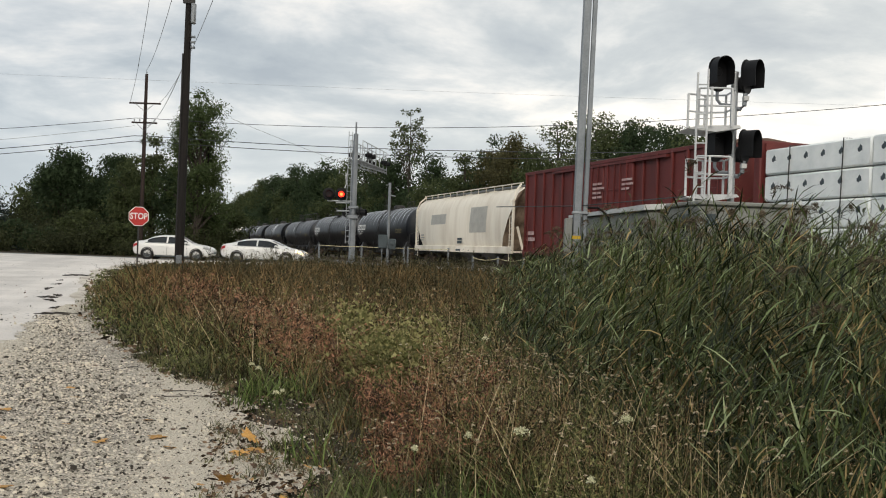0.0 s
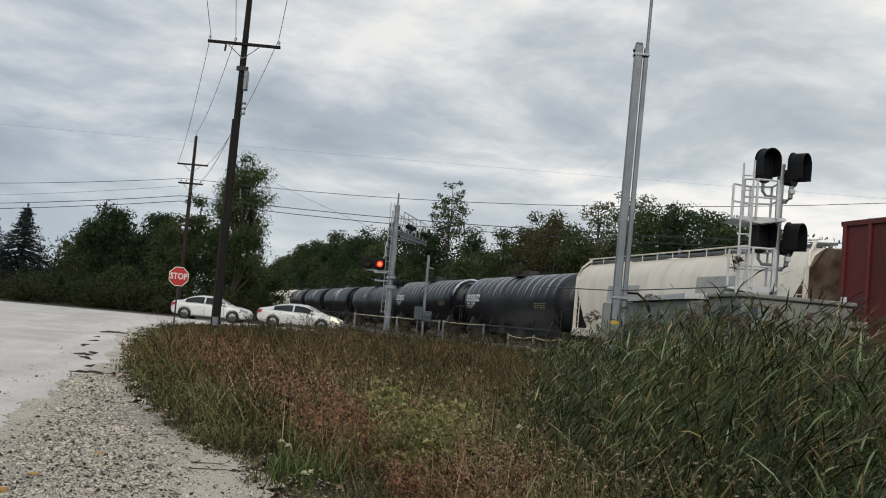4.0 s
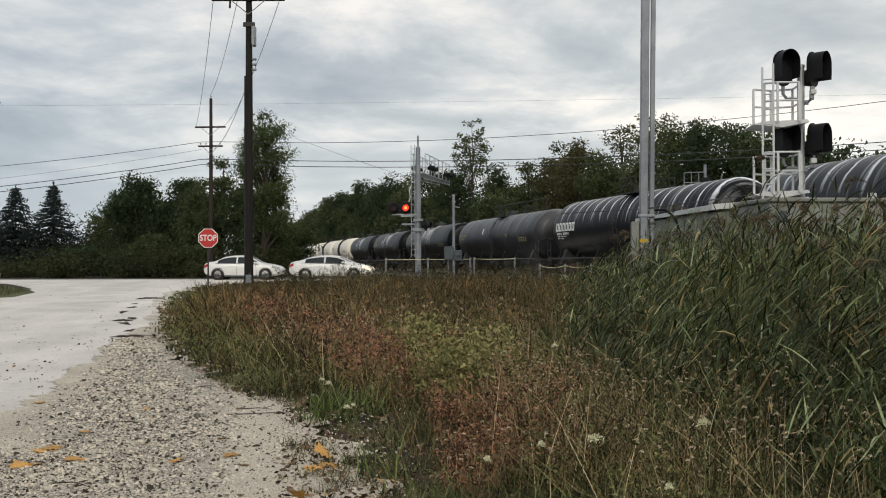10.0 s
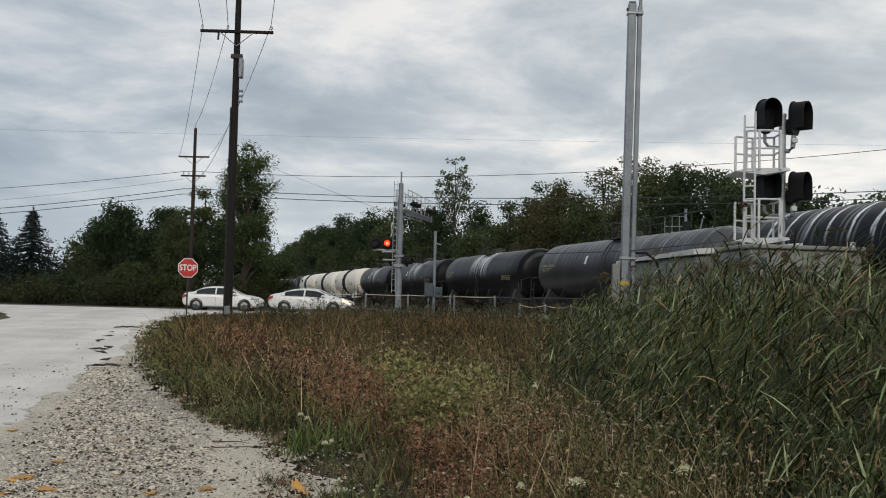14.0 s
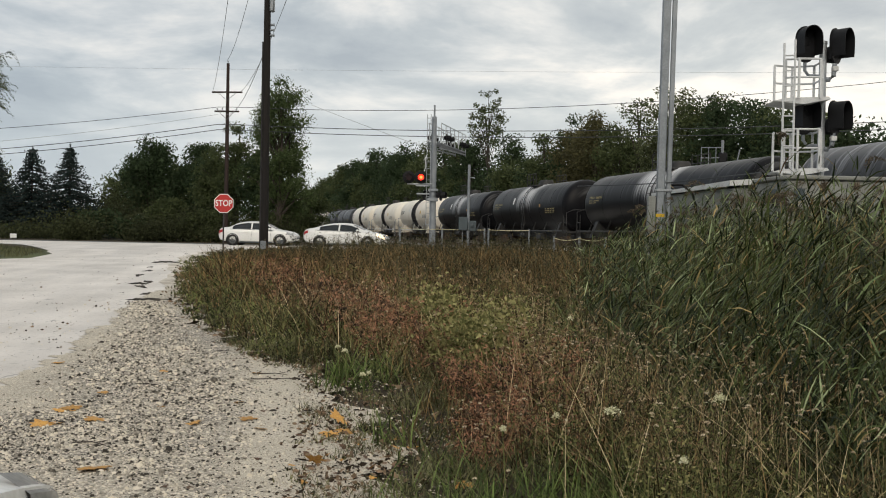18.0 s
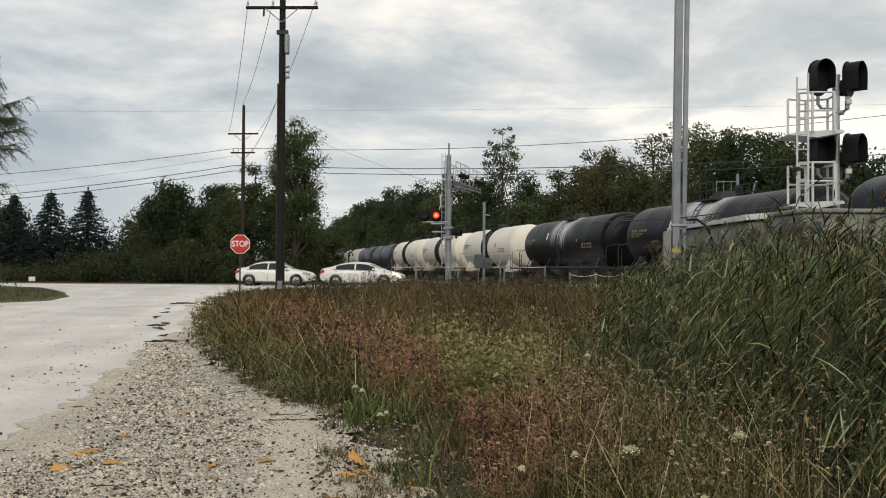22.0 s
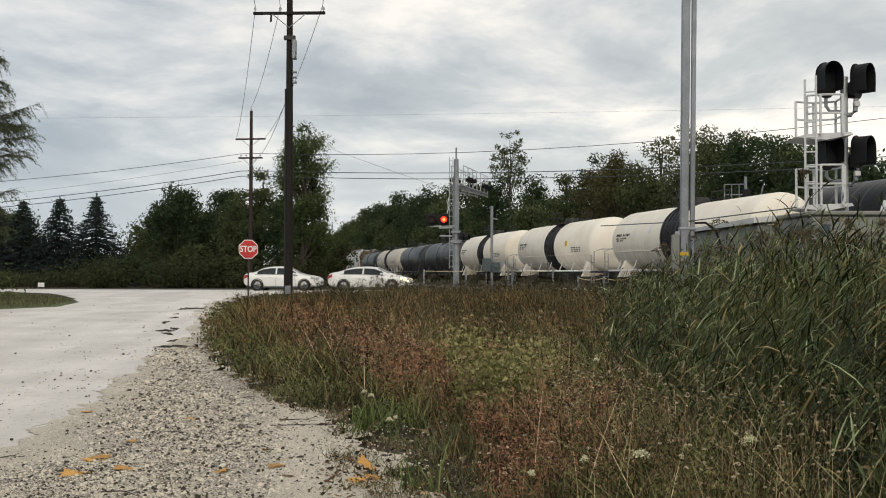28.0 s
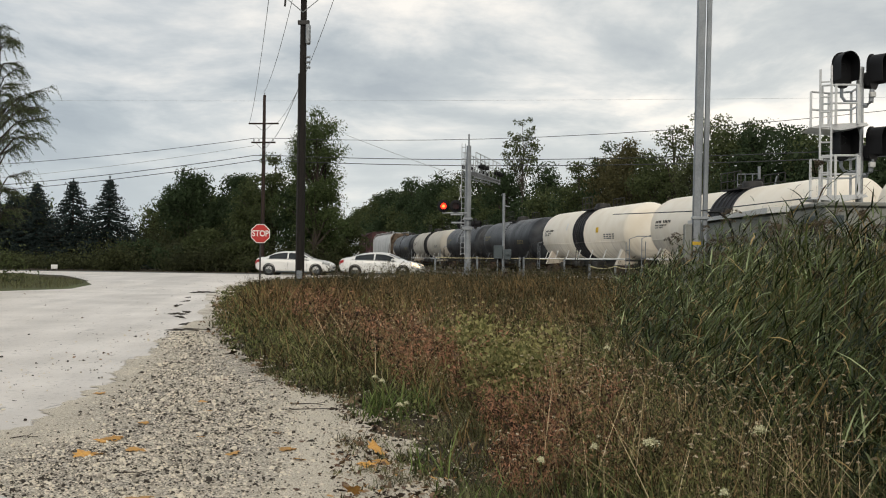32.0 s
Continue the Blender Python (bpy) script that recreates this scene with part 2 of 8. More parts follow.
def gravel_bed(name):
    """Packed limestone grit: pale fines with small stones of many greys set in it, cell by cell."""
    m = bpy.data.materials.new(name)
    m.use_nodes = True
    nt = m.node_tree
    n, link = nt.nodes.new, nt.links.new
    b = nt.nodes["Principled BSDF"]
    co = n("ShaderNodeTexCoord")
    cell = n("ShaderNodeTexVoronoi"); cell.inputs["Scale"].default_value = 55
    link(co.outputs["Object"], cell.inputs["Vector"])
    grey = n("ShaderNodeSeparateColor"); link(cell.outputs["Color"], grey.inputs[0])
    tone = n("ShaderNodeValToRGB")
    e = tone.color_ramp.elements
    e[0].position, e[0].color = 0.0, (0.085, 0.074, 0.062, 1)
    e[1].position, e[1].color = 1.0, (0.80, 0.73, 0.62, 1)
    k = e.new(0.45); k.color = (0.36, 0.318, 0.262, 1)
    link(grey.outputs[0], tone.inputs[0])
    # shade in the gaps between the stones, multiplied into the colour
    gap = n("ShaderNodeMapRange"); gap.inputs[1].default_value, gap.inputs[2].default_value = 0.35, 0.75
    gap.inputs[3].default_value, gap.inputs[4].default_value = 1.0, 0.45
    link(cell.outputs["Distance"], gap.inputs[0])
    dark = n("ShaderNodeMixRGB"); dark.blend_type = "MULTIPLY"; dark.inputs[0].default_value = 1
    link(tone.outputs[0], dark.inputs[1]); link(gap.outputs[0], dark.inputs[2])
    big = n("ShaderNodeTexNoise"); big.inputs["Scale"].default_value = 1.1; big.inputs["Detail"].default_value = 8; big.inputs["Roughness"].default_value = 0.62
    link(co.outputs["Object"], big.inputs[0])
    lay = n("ShaderNodeValToRGB")
    lay.color_ramp.elements[0].position, lay.color_ramp.elements[1].position = 0.45, 0.70
    link(big.outputs["Fac"], lay.inputs[0])
    fines = n("ShaderNodeTexNoise"); fines.inputs["Scale"].default_value = 130; fines.inputs["Detail"].default_value = 4
    link(co.outputs["Object"], fines.inputs[0])
    sand = n("ShaderNodeMixRGB"); sand.inputs[1].default_value, sand.inputs[2].default_value = (0.30, 0.26, 0.205, 1), (0.76, 0.69, 0.57, 1)
    grit = n("ShaderNodeMapRange"); grit.inputs[1].default_value, grit.inputs[2].default_value = 0.36, 0.64
    link(fines.outputs["Fac"], grit.inputs[0])
    link(grit.outputs[0], sand.inputs[0])
    mix = n("ShaderNodeMixRGB")
    # pale sand swept up against the tarmac, its border broken by the same noise
    sep = n("ShaderNodeSeparateXYZ"); link(co.outputs["Object"], sep.inputs[0])
    bend = n("ShaderNodeMath"); bend.operation = "MAXIMUM"; bend.inputs[1].default_value = 8.5
    link(sep.outputs[1], bend.inputs[0])
    off = n("ShaderNodeMath"); off.operation = "MULTIPLY_ADD"; off.inputs[1].default_value = 0.26
    link(bend.outputs[0], off.inputs[0]); link(sep.outputs[0], off.inputs[2])
    ragged = n("ShaderNodeMath"); ragged.operation = "MULTIPLY_ADD"; ragged.inputs[1].default_value = -1.6
    link(big.outputs["Fac"], ragged.inputs[0]); link(off.outputs[0], ragged.inputs[2])
    # the tarmac's edge lies where x + 0.26 y is about -2.24
    swept = n("ShaderNodeMapRange"); swept.inputs[1].default_value, swept.inputs[2].default_value = -3.05, -2.15
    swept.inputs[3].default_value, swept.inputs[4].default_value = 0.92, 0.0
    link(ragged.outputs[0], swept.inputs[0])
    # and a smoother sandy strip below the weeds, where the wheels do not run
    bend2 = n("ShaderNodeMath"); bend2.operation = "MULTIPLY_ADD"; bend2.inputs[1].default_value = 0.27
    link(sep.outputs[1], bend2.inputs[0]); link(sep.outputs[0], bend2.inputs[2])
    frayed = n("ShaderNodeMath"); frayed.operation = "MULTIPLY_ADD"; frayed.inputs[1].default_value = 1.3
    link(big.outputs["Fac"], frayed.inputs[0]); link(bend2.outputs[0], frayed.inputs[2])
    strip = n("ShaderNodeMapRange"); strip.inputs[1].default_value, strip.inputs[2].default_value = 0.15, 0.75
    strip.inputs[3].default_value, strip.inputs[4].default_value = 0.0, 0.9
    link(frayed.outputs[0], strip.inputs[0])
    both = n("ShaderNodeMath"); both.operation = "MAXIMUM"
    link(strip.outputs[0], both.inputs[0]); link(swept.outputs[0], both.inputs[1])
    swept = both
    most = n("ShaderNodeMath"); most.operation = "MAXIMUM"
    link(lay.outputs[0], most.inputs[0]); link(swept.outputs[0], most.inputs[1])
    link(most.outputs[0], mix.inputs[0]); link(dark.outputs[0], mix.inputs[1]); link(sand.outputs[0], mix.inputs[2])
    link(mix.outputs[0], b.inputs["Base Color"])
    u = n("ShaderNodeBump"); u.inputs["Strength"].default_value = 0.8; u.inputs["Distance"].default_value = 0.012
    u.invert = True
    link(cell.outputs["Distance"], u.inputs["Height"]); link(u.outputs[0], b.inputs["Normal"])
    b.inputs["Roughness"].default_value = 0.85
    return m


M = {}
M["steel_dark"] = mat("steel_dark", (0.035, 0.034, 0.033), (0.018, 0.017, 0.016), rough=0.6)
M["steel_rust"] = mat("steel_rust", (0.09, 0.055, 0.035), (0.03, 0.022, 0.018), rough=0.8)
M["galv"] = mat("galv", (0.42, 0.44, 0.45), (0.30, 0.32, 0.34), rough=0.42, metal=0.5, scale=3)
M["galv_dull"] = mat("galv_dull", (0.27, 0.29, 0.31), (0.19, 0.21, 0.23), rough=0.5, metal=0.4, scale=2)
M["alu"] = mat("alu", (0.66, 0.67, 0.67), (0.5, 0.51, 0.52), rough=0.45, metal=0.2)
M["black"] = mat("black", (0.010, 0.0105, 0.012), (0.006, 0.006, 0.007), rough=0.55, spec=0.2)
M["white_bar"] = mat("white_bar", (0.84, 0.84, 0.82), (0.68, 0.68, 0.66), rough=0.6)
M["yellow"] = mat("yellow", (0.65, 0.42, 0.03), (0.5, 0.3, 0.02), rough=0.6)
M["orange_mark"] = mat("orange_mark", (0.42, 0.24, 0.07), rough=0.6)
M["grey_paint"] = mat("grey_paint", (0.25, 0.255, 0.235), (0.17, 0.172, 0.155), rough=0.65, scale=1.2)
M["pale_paint"] = mat("pale_paint", (0.62, 0.63, 0.62), (0.5, 0.5, 0.49), rough=0.55, scale=1.2)
M["box_red"] = mat("box_red", (0.16, 0.028, 0.024), (0.095, 0.02, 0.018), rough=0.6, scale=0.8, stretch=(1, 1, 0.4))
M["box_roof"] = mat("box_roof", (0.20, 0.12, 0.09), (0.09, 0.055, 0.045), rough=0.75, scale=0.8)
M["box_dark"] = mat("box_dark", (0.085, 0.03, 0.03), (0.03, 0.022, 0.02), rough=0.65, scale=0.8)
M["hopper_white"] = mat("hopper_white", (0.88, 0.815, 0.70), (0.70, 0.62, 0.51), rough=0.6, scale=0.7, stretch=(1.6, 1, 0.35), contrast=(0.3, 0.6))
M["hopper_grey"] = mat("hopper_grey", (0.56, 0.56, 0.55), (0.40, 0.40, 0.39), rough=0.6, scale=0.7, stretch=(1.6, 1, 0.35))
M["hopper_end"] = mat("hopper_end", (0.30, 0.23, 0.17), (0.11, 0.075, 0.05), rough=0.8, scale=2.2, bump=0.2)
M["patch"] = mat("patch", (0.47, 0.46, 0.42), (0.40, 0.39, 0.36), rough=0.65, scale=2)
M["wrap"] = mat("wrap", (0.90, 0.92, 0.90), (0.78, 0.81, 0.80), rough=0.42, scale=1.8, bump=0.4, fine=9)
M["box_letter"] = mat("box_letter", (0.60, 0.46, 0.45), (0.42, 0.26, 0.25), rough=0.7, scale=5)
M["mark_dark"] = mat("mark_dark", (0.07, 0.09, 0.10), rough=0.6)
# the next three carry painted sky highlights or sheen on their tops
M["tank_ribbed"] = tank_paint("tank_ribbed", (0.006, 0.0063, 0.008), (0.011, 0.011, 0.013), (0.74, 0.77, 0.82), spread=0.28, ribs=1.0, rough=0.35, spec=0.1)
M["tank_ribbed_dusty_sheen"] = tank_paint("tank_ribbed_dusty_sheen", (0.010, 0.011, 0.014), (0.028, 0.03, 0.034), (0.66, 0.69, 0.74), spread=0.35, ribs=0.9, spec=0.2, sheen=0.05)
M["tank_dusty_sheen"] = tank_paint("tank_dusty_sheen", (0.012, 0.012, 0.014), (0.03, 0.031, 0.034), (0.50, 0.51, 0.54), spread=0.35, ribs=0.22, spec=0.25, sheen=0.14)
M["tank_spill"] = tank_paint("tank_spill", (0.006, 0.0063, 0.0075), (0.01, 0.01, 0.012), (0.66, 0.66, 0.67), spread=0.10, centre=1.0, rough=0.35, spec=0.1)
M["tank_plain"] = tank_paint("tank_plain", (0.007, 0.007, 0.0085), (0.013, 0.0125, 0.013), (0.60, 0.60, 0.61), spread=0.14, centre=0.85, rough=0.38, spec=0.1)
M["tank_grey"] = tank_paint("tank_grey", (0.03, 0.032, 0.036), (0.075, 0.08, 0.088), (0.32, 0.33, 0.35), spread=0.45, centre=0.4)
M["tank_white"] = tank_paint("tank_white", (0.82, 0.765, 0.67), (0.74, 0.67, 0.56), (0.80, 0.76, 0.67), spread=0.15, lower=(0.24, 0.19, 0.14), rough=0.5)
M["tank_beige"] = tank_paint("tank_beige", (0.52, 0.49, 0.43), (0.40, 0.36, 0.30), (0.5, 0.47, 0.42), spread=0.3, lower=(0.16, 0.12, 0.09), rough=0.6)
M["band_black"] = tank_paint("band_black", (0.014, 0.014, 0.017), (0.022, 0.022, 0.025), (0.25, 0.26, 0.28), spread=0.0, ribs=0.12, rough=0.4)
M["car_white"] = mat("car_white", (0.69, 0.69, 0.675), (0.64, 0.64, 0.625), rough=0.22, scale=0.8, bump=0.0, spec=0.6)
M["glass_dark"] = mat("glass_dark", (0.022, 0.026, 0.028), (0.014, 0.016, 0.018), rough=0.12, bump=0.0, spec=0.45)
M["tyre"] = mat("tyre", (0.022, 0.022, 0.022), rough=0.8)
M["rim"] = mat("rim", (0.17, 0.17, 0.17), (0.12, 0.12, 0.12), rough=0.35, metal=0.7, bump=0)
M["lamp_red"] = mat("lamp_red", (0.45, 0.02, 0.02), rough=0.3, bump=0)
M["lamp_clear"] = mat("lamp_clear", (0.36, 0.37, 0.37), rough=0.2, bump=0)
M["headlight_on"] = glow("headlight_on", (1.0, 0.78, 0.48), 1.6)
M["signal_on"] = glow("signal_on", (1.0, 0.025, 0.012), 3.2)
M["signal_core"] = glow("signal_core", (1.0, 0.14, 0.03), 4.5)
M["signal_off"] = mat("signal_off", (0.03, 0.004, 0.005), rough=0.3, bump=0)
M["number_paint"] = mat("number_paint", (0.34, 0.28, 0.14), (0.2, 0.17, 0.09), rough=0.7, scale=4)
M["sign_red"] = mat("sign_red", (0.52, 0.035, 0.03), (0.44, 0.03, 0.026), rough=0.45, bump=0.03)
M["pole_wood"] = mat("pole_wood", (0.015, 0.012, 0.0105), (0.008, 0.007, 0.0065), rough=0.9, scale=2, stretch=(6, 6, 0.5))
M["pole_brown"] = mat("pole_brown", (0.042, 0.026, 0.022), (0.022, 0.015, 0.013), rough=0.9, scale=2, stretch=(6, 6, 0.5))
M["wire"] = mat("wire", (0.055, 0.06, 0.065), rough=0.6, bump=0)
M["wire_pale"] = mat("wire_pale", (0.32, 0.34, 0.36), rough=0.6, bump=0)
M["asphalt"] = mat("asphalt", (0.80, 0.745, 0.69), (0.53, 0.485, 0.435), rough=0.45, scale=0.6, fine=90, bump=0.3, spec=0.35, contrast=(0.12, 0.68), detail=12)


def worn_lanes(m):
    """Faint darker wheel lanes along the road, and small dark scabs where its skin has broken."""
    nt = m.node_tree
    n, link = nt.nodes.new, nt.links.new
    b = nt.nodes["Principled BSDF"]
    before = b.inputs["Base Color"].links[0].from_socket
    co = n("ShaderNodeTexCoord")

    def layer(turn, stretch, scale, lo, hi, floor, source, detail=6):
        spin = n("ShaderNodeMapping"); spin.inputs["Rotation"].default_value = (0, 0, turn)
        link(co.outputs["Object"], spin.inputs[0])
        mp = n("ShaderNodeMapping"); mp.inputs["Scale"].default_value = stretch
        link(spin.outputs[0], mp.inputs[0])
        a = n("ShaderNodeTexNoise"); a.inputs["Scale"].default_value = scale; a.inputs["Detail"].default_value = detail
        link(mp.outputs[0], a.inputs[0])
        r = n("ShaderNodeMapRange"); r.inputs[1].default_value, r.inputs[2].default_value = lo, hi
        r.inputs[3].default_value, r.inputs[4].default_value = floor, 1.0
        link(a.outputs["Fac"], r.inputs[0])
        k = n("ShaderNodeMixRGB"); k.blend_type = "MULTIPLY"; k.inputs[0].default_value = 1
        link(source, k.inputs[1]); link(r.outputs[0], k.inputs[2])
        return k.outputs[0]

    c = layer(-0.24, (1.0, 0.07, 1.0), 1.1, 0.36, 0.58, 0.84, before)
    c = layer(0.1, (1.5, 0.55, 1.0), 4.5, 0.28, 0.34, 0.45, c, 7)
    c = layer(0.0, (1.0, 1.0, 1.0), 14.0, 0.30, 0.42, 0.72, c, 6)
    link(c, b.inputs["Base Color"])


worn_lanes(M["asphalt"])
M["asphalt_dark"] = mat("asphalt_dark", (0.14, 0.14, 0.14), (0.09, 0.09, 0.09), rough=0.5, scale=0.3, fine=55, bump=0.3)
M["gravel"] = gravel_bed("gravel")
M["sand"] = mat("sand", (0.66, 0.61, 0.54), (0.40, 0.355, 0.295), rough=0.9, scale=2.2, fine=60, bump=0.5, contrast=(0.3, 0.6), detail=9)
M["stone"] = mat("stone", (0.70, 0.63, 0.52), (0.05, 0.043, 0.036), rough=0.85, island=True, scale=8, bump=0, spec=0.12)
M["ballast"] = mat("ballast", (0.20, 0.19, 0.18), (0.10, 0.095, 0.09), rough=0.9, scale=4, fine=18, bump=1.0)
M["rail"] = mat("rail", (0.16, 0.10, 0.07), (0.09, 0.06, 0.045), rough=0.6, metal=0.4)
M["tie"] = mat("tie", (0.06, 0.045, 0.035), rough=0.9)
M["soil"] = mat("soil", (0.07, 0.052, 0.033), (0.03, 0.026, 0.015), rough=0.95, scale=0.6, fine=25, bump=0.8)
M["turf"] = mat("turf", (0.085, 0.10, 0.035), (0.055, 0.060, 0.022), rough=0.95, scale=0.5, fine=25, bump=0.8)
M["grass_green"] = mat("grass_green", (0.21, 0.28, 0.085), (0.05, 0.075, 0.02), rough=0.55, island=True, scale=0.8, bump=0, spec=0.2, thin=0.35)
M["grass_dry"] = mat("grass_dry", (0.243, 0.162, 0.0738), (0.0405, 0.0297, 0.0135), rough=0.8, island=True, scale=0.35, bump=0, spec=0.12)
M["reed_green"] = mat("reed_green", (0.103, 0.134, 0.045), (0.0105, 0.0175, 0.006), rough=0.45, island=True, scale=0.8, bump=0, spec=0.18, contrast=(0.38, 0.80), thin=0.2)
M["reed_dry"] = mat("reed_dry", (0.44, 0.33, 0.15), (0.14, 0.085, 0.04), rough=0.6, island=True, scale=0.8, bump=0, spec=0.15, thin=0.3)
M["plume"] = mat("plume", (0.15, 0.118, 0.08), (0.06, 0.048, 0.034), rough=0.9, island=True, scale=2, bump=0, spec=0.12)
M["weed_red"] = mat("weed_red", (0.41, 0.212, 0.13), (0.052, 0.029, 0.019), rough=0.8, island=True, scale=0.6, bump=0, spec=0.12, thin=0.15)
M["weed_brown"] = mat("weed_brown", (0.30, 0.202, 0.114), (0.0234, 0.0162, 0.0099), rough=0.85, island=True, scale=0.6, bump=0, spec=0.12)
M["weed_green"] = mat("weed_green", (0.198, 0.212, 0.082), (0.0252, 0.0333, 0.0117), rough=0.7, island=True, scale=0.7, bump=0, spec=0.12, thin=0.15)
M["goldenrod"] = mat("goldenrod", (0.3145, 0.289, 0.1275), (0.102, 0.1062, 0.03825), rough=0.8, island=True, scale=1, bump=0, spec=0.12, thin=0.15)
M["seed"] = mat("seed", (0.46, 0.36, 0.235), (0.15, 0.105, 0.06), rough=0.9, island=True, scale=1, bump=0, spec=0.12)
M["flower_white"] = mat("flower_white", (0.80, 0.77, 0.56), (0.52, 0.52, 0.33), rough=0.8, island=True, scale=9, bump=0, spec=0.12)
M["leaf_yellow"] = mat("leaf_yellow", (0.58, 0.32, 0.07), (0.42, 0.2, 0.05), rough=0.6, scale=9, bump=0.1, rand=0.5)
M["leaf_brown"] = mat("leaf_brown", (0.16, 0.085, 0.05), (0.08, 0.045, 0.03), rough=0.7, scale=9, bump=0.1, rand=0.6)
M["bark"] = mat("bark", (0.07, 0.055, 0.045), (0.035, 0.028, 0.024), rough=0.95, scale=3, stretch=(3, 3, 0.6))
M["leaf_dark"] = mat("leaf_dark", (0.056, 0.084, 0.040), (0.038, 0.057, 0.028), rough=0.6, island=True, scale=0.25, bump=0, spec=0.12, thin=0.4)
M["leaf_mid"] = mat("leaf_mid", (0.100, 0.122, 0.052), (0.062, 0.078, 0.034), rough=0.6, island=True, scale=0.22, bump=0, spec=0.12, thin=0.4)
M["leaf_light"] = mat("leaf_light", (0.145, 0.162, 0.08), (0.08, 0.094, 0.046), rough=0.55, island=True, scale=0.4, bump=0, spec=0.12, thin=0.4)
M["leaf_autumn"] = mat("leaf_autumn", (0.125, 0.114, 0.052), (0.074, 0.070, 0.033), rough=0.6, island=True, scale=0.3, bump=0, spec=0.12, thin=0.4)
M["needle"] = mat("needle", (0.034, 0.050, 0.047), (0.02, 0.031, 0.030), rough=0.7, island=True, scale=0.5, bump=0, spec=0.12, thin=0.2)

M["grass_verge"] = mat("grass_verge", (0.2024, 0.1978, 0.0966), (0.03864, 0.04048, 0.0184), rough=0.65, island=True, scale=1.2, bump=0, spec=0.12, thin=0.3)
M["grass_olive"] = mat("grass_olive", (0.2464, 0.2376, 0.1012), (0.02112, 0.02288, 0.0088), rough=0.7, island=True, scale=0.9, bump=0, spec=0.12, thin=0.15)
M["straw"] = mat("straw", (0.62, 0.5, 0.31), (0.32, 0.24, 0.13), rough=0.7, island=True, scale=1, bump=0, spec=0.12)
M["litter"] = mat("litter", (0.26, 0.18, 0.12), (0.035, 0.025, 0.018), rough=0.85, island=True, scale=1.5, bump=0, spec=0.12)
M["weed_dark"] = mat("weed_dark", (0.105, 0.094, 0.048), (0.030, 0.029, 0.016), rough=0.8, island=True, scale=0.6, bump=0, spec=0.12)
M["seed_dark"] = mat("seed_dark", (0.14, 0.088, 0.06), (0.028, 0.02, 0.015), rough=0.9, island=True, scale=1, bump=0, spec=0.12)
M["leaf_willow"] = mat("leaf_willow", (0.10, 0.125, 0.06), (0.05, 0.064, 0.03), rough=0.55, island=True, scale=0.4, bump=0, spec=0.12, thin=0.35)
M["leaf_poplar"] = mat("leaf_poplar", (0.105, 0.14, 0.058), (0.062, 0.088, 0.035), rough=0.55, island=True, scale=0.4, bump=0, spec=0.12, thin=0.4)
M["reed_pale"] = mat("reed_pale", (0.38, 0.44, 0.235), (0.17, 0.225, 0.095), rough=0.5, island=True, scale=0.8, bump=0, spec=0.25, thin=0.3)
M["bush"] = mat("bush", (0.068, 0.078, 0.035), (0.040, 0.045, 0.022), rough=0.7, island=True, scale=0.12, bump=0, spec=0.12, thin=0.35)
M["reed_stalk"] = mat("reed_stalk", (0.2, 0.18, 0.08), (0.085, 0.085, 0.035), rough=0.6, island=True, scale=0.8, bump=0, spec=0.12)

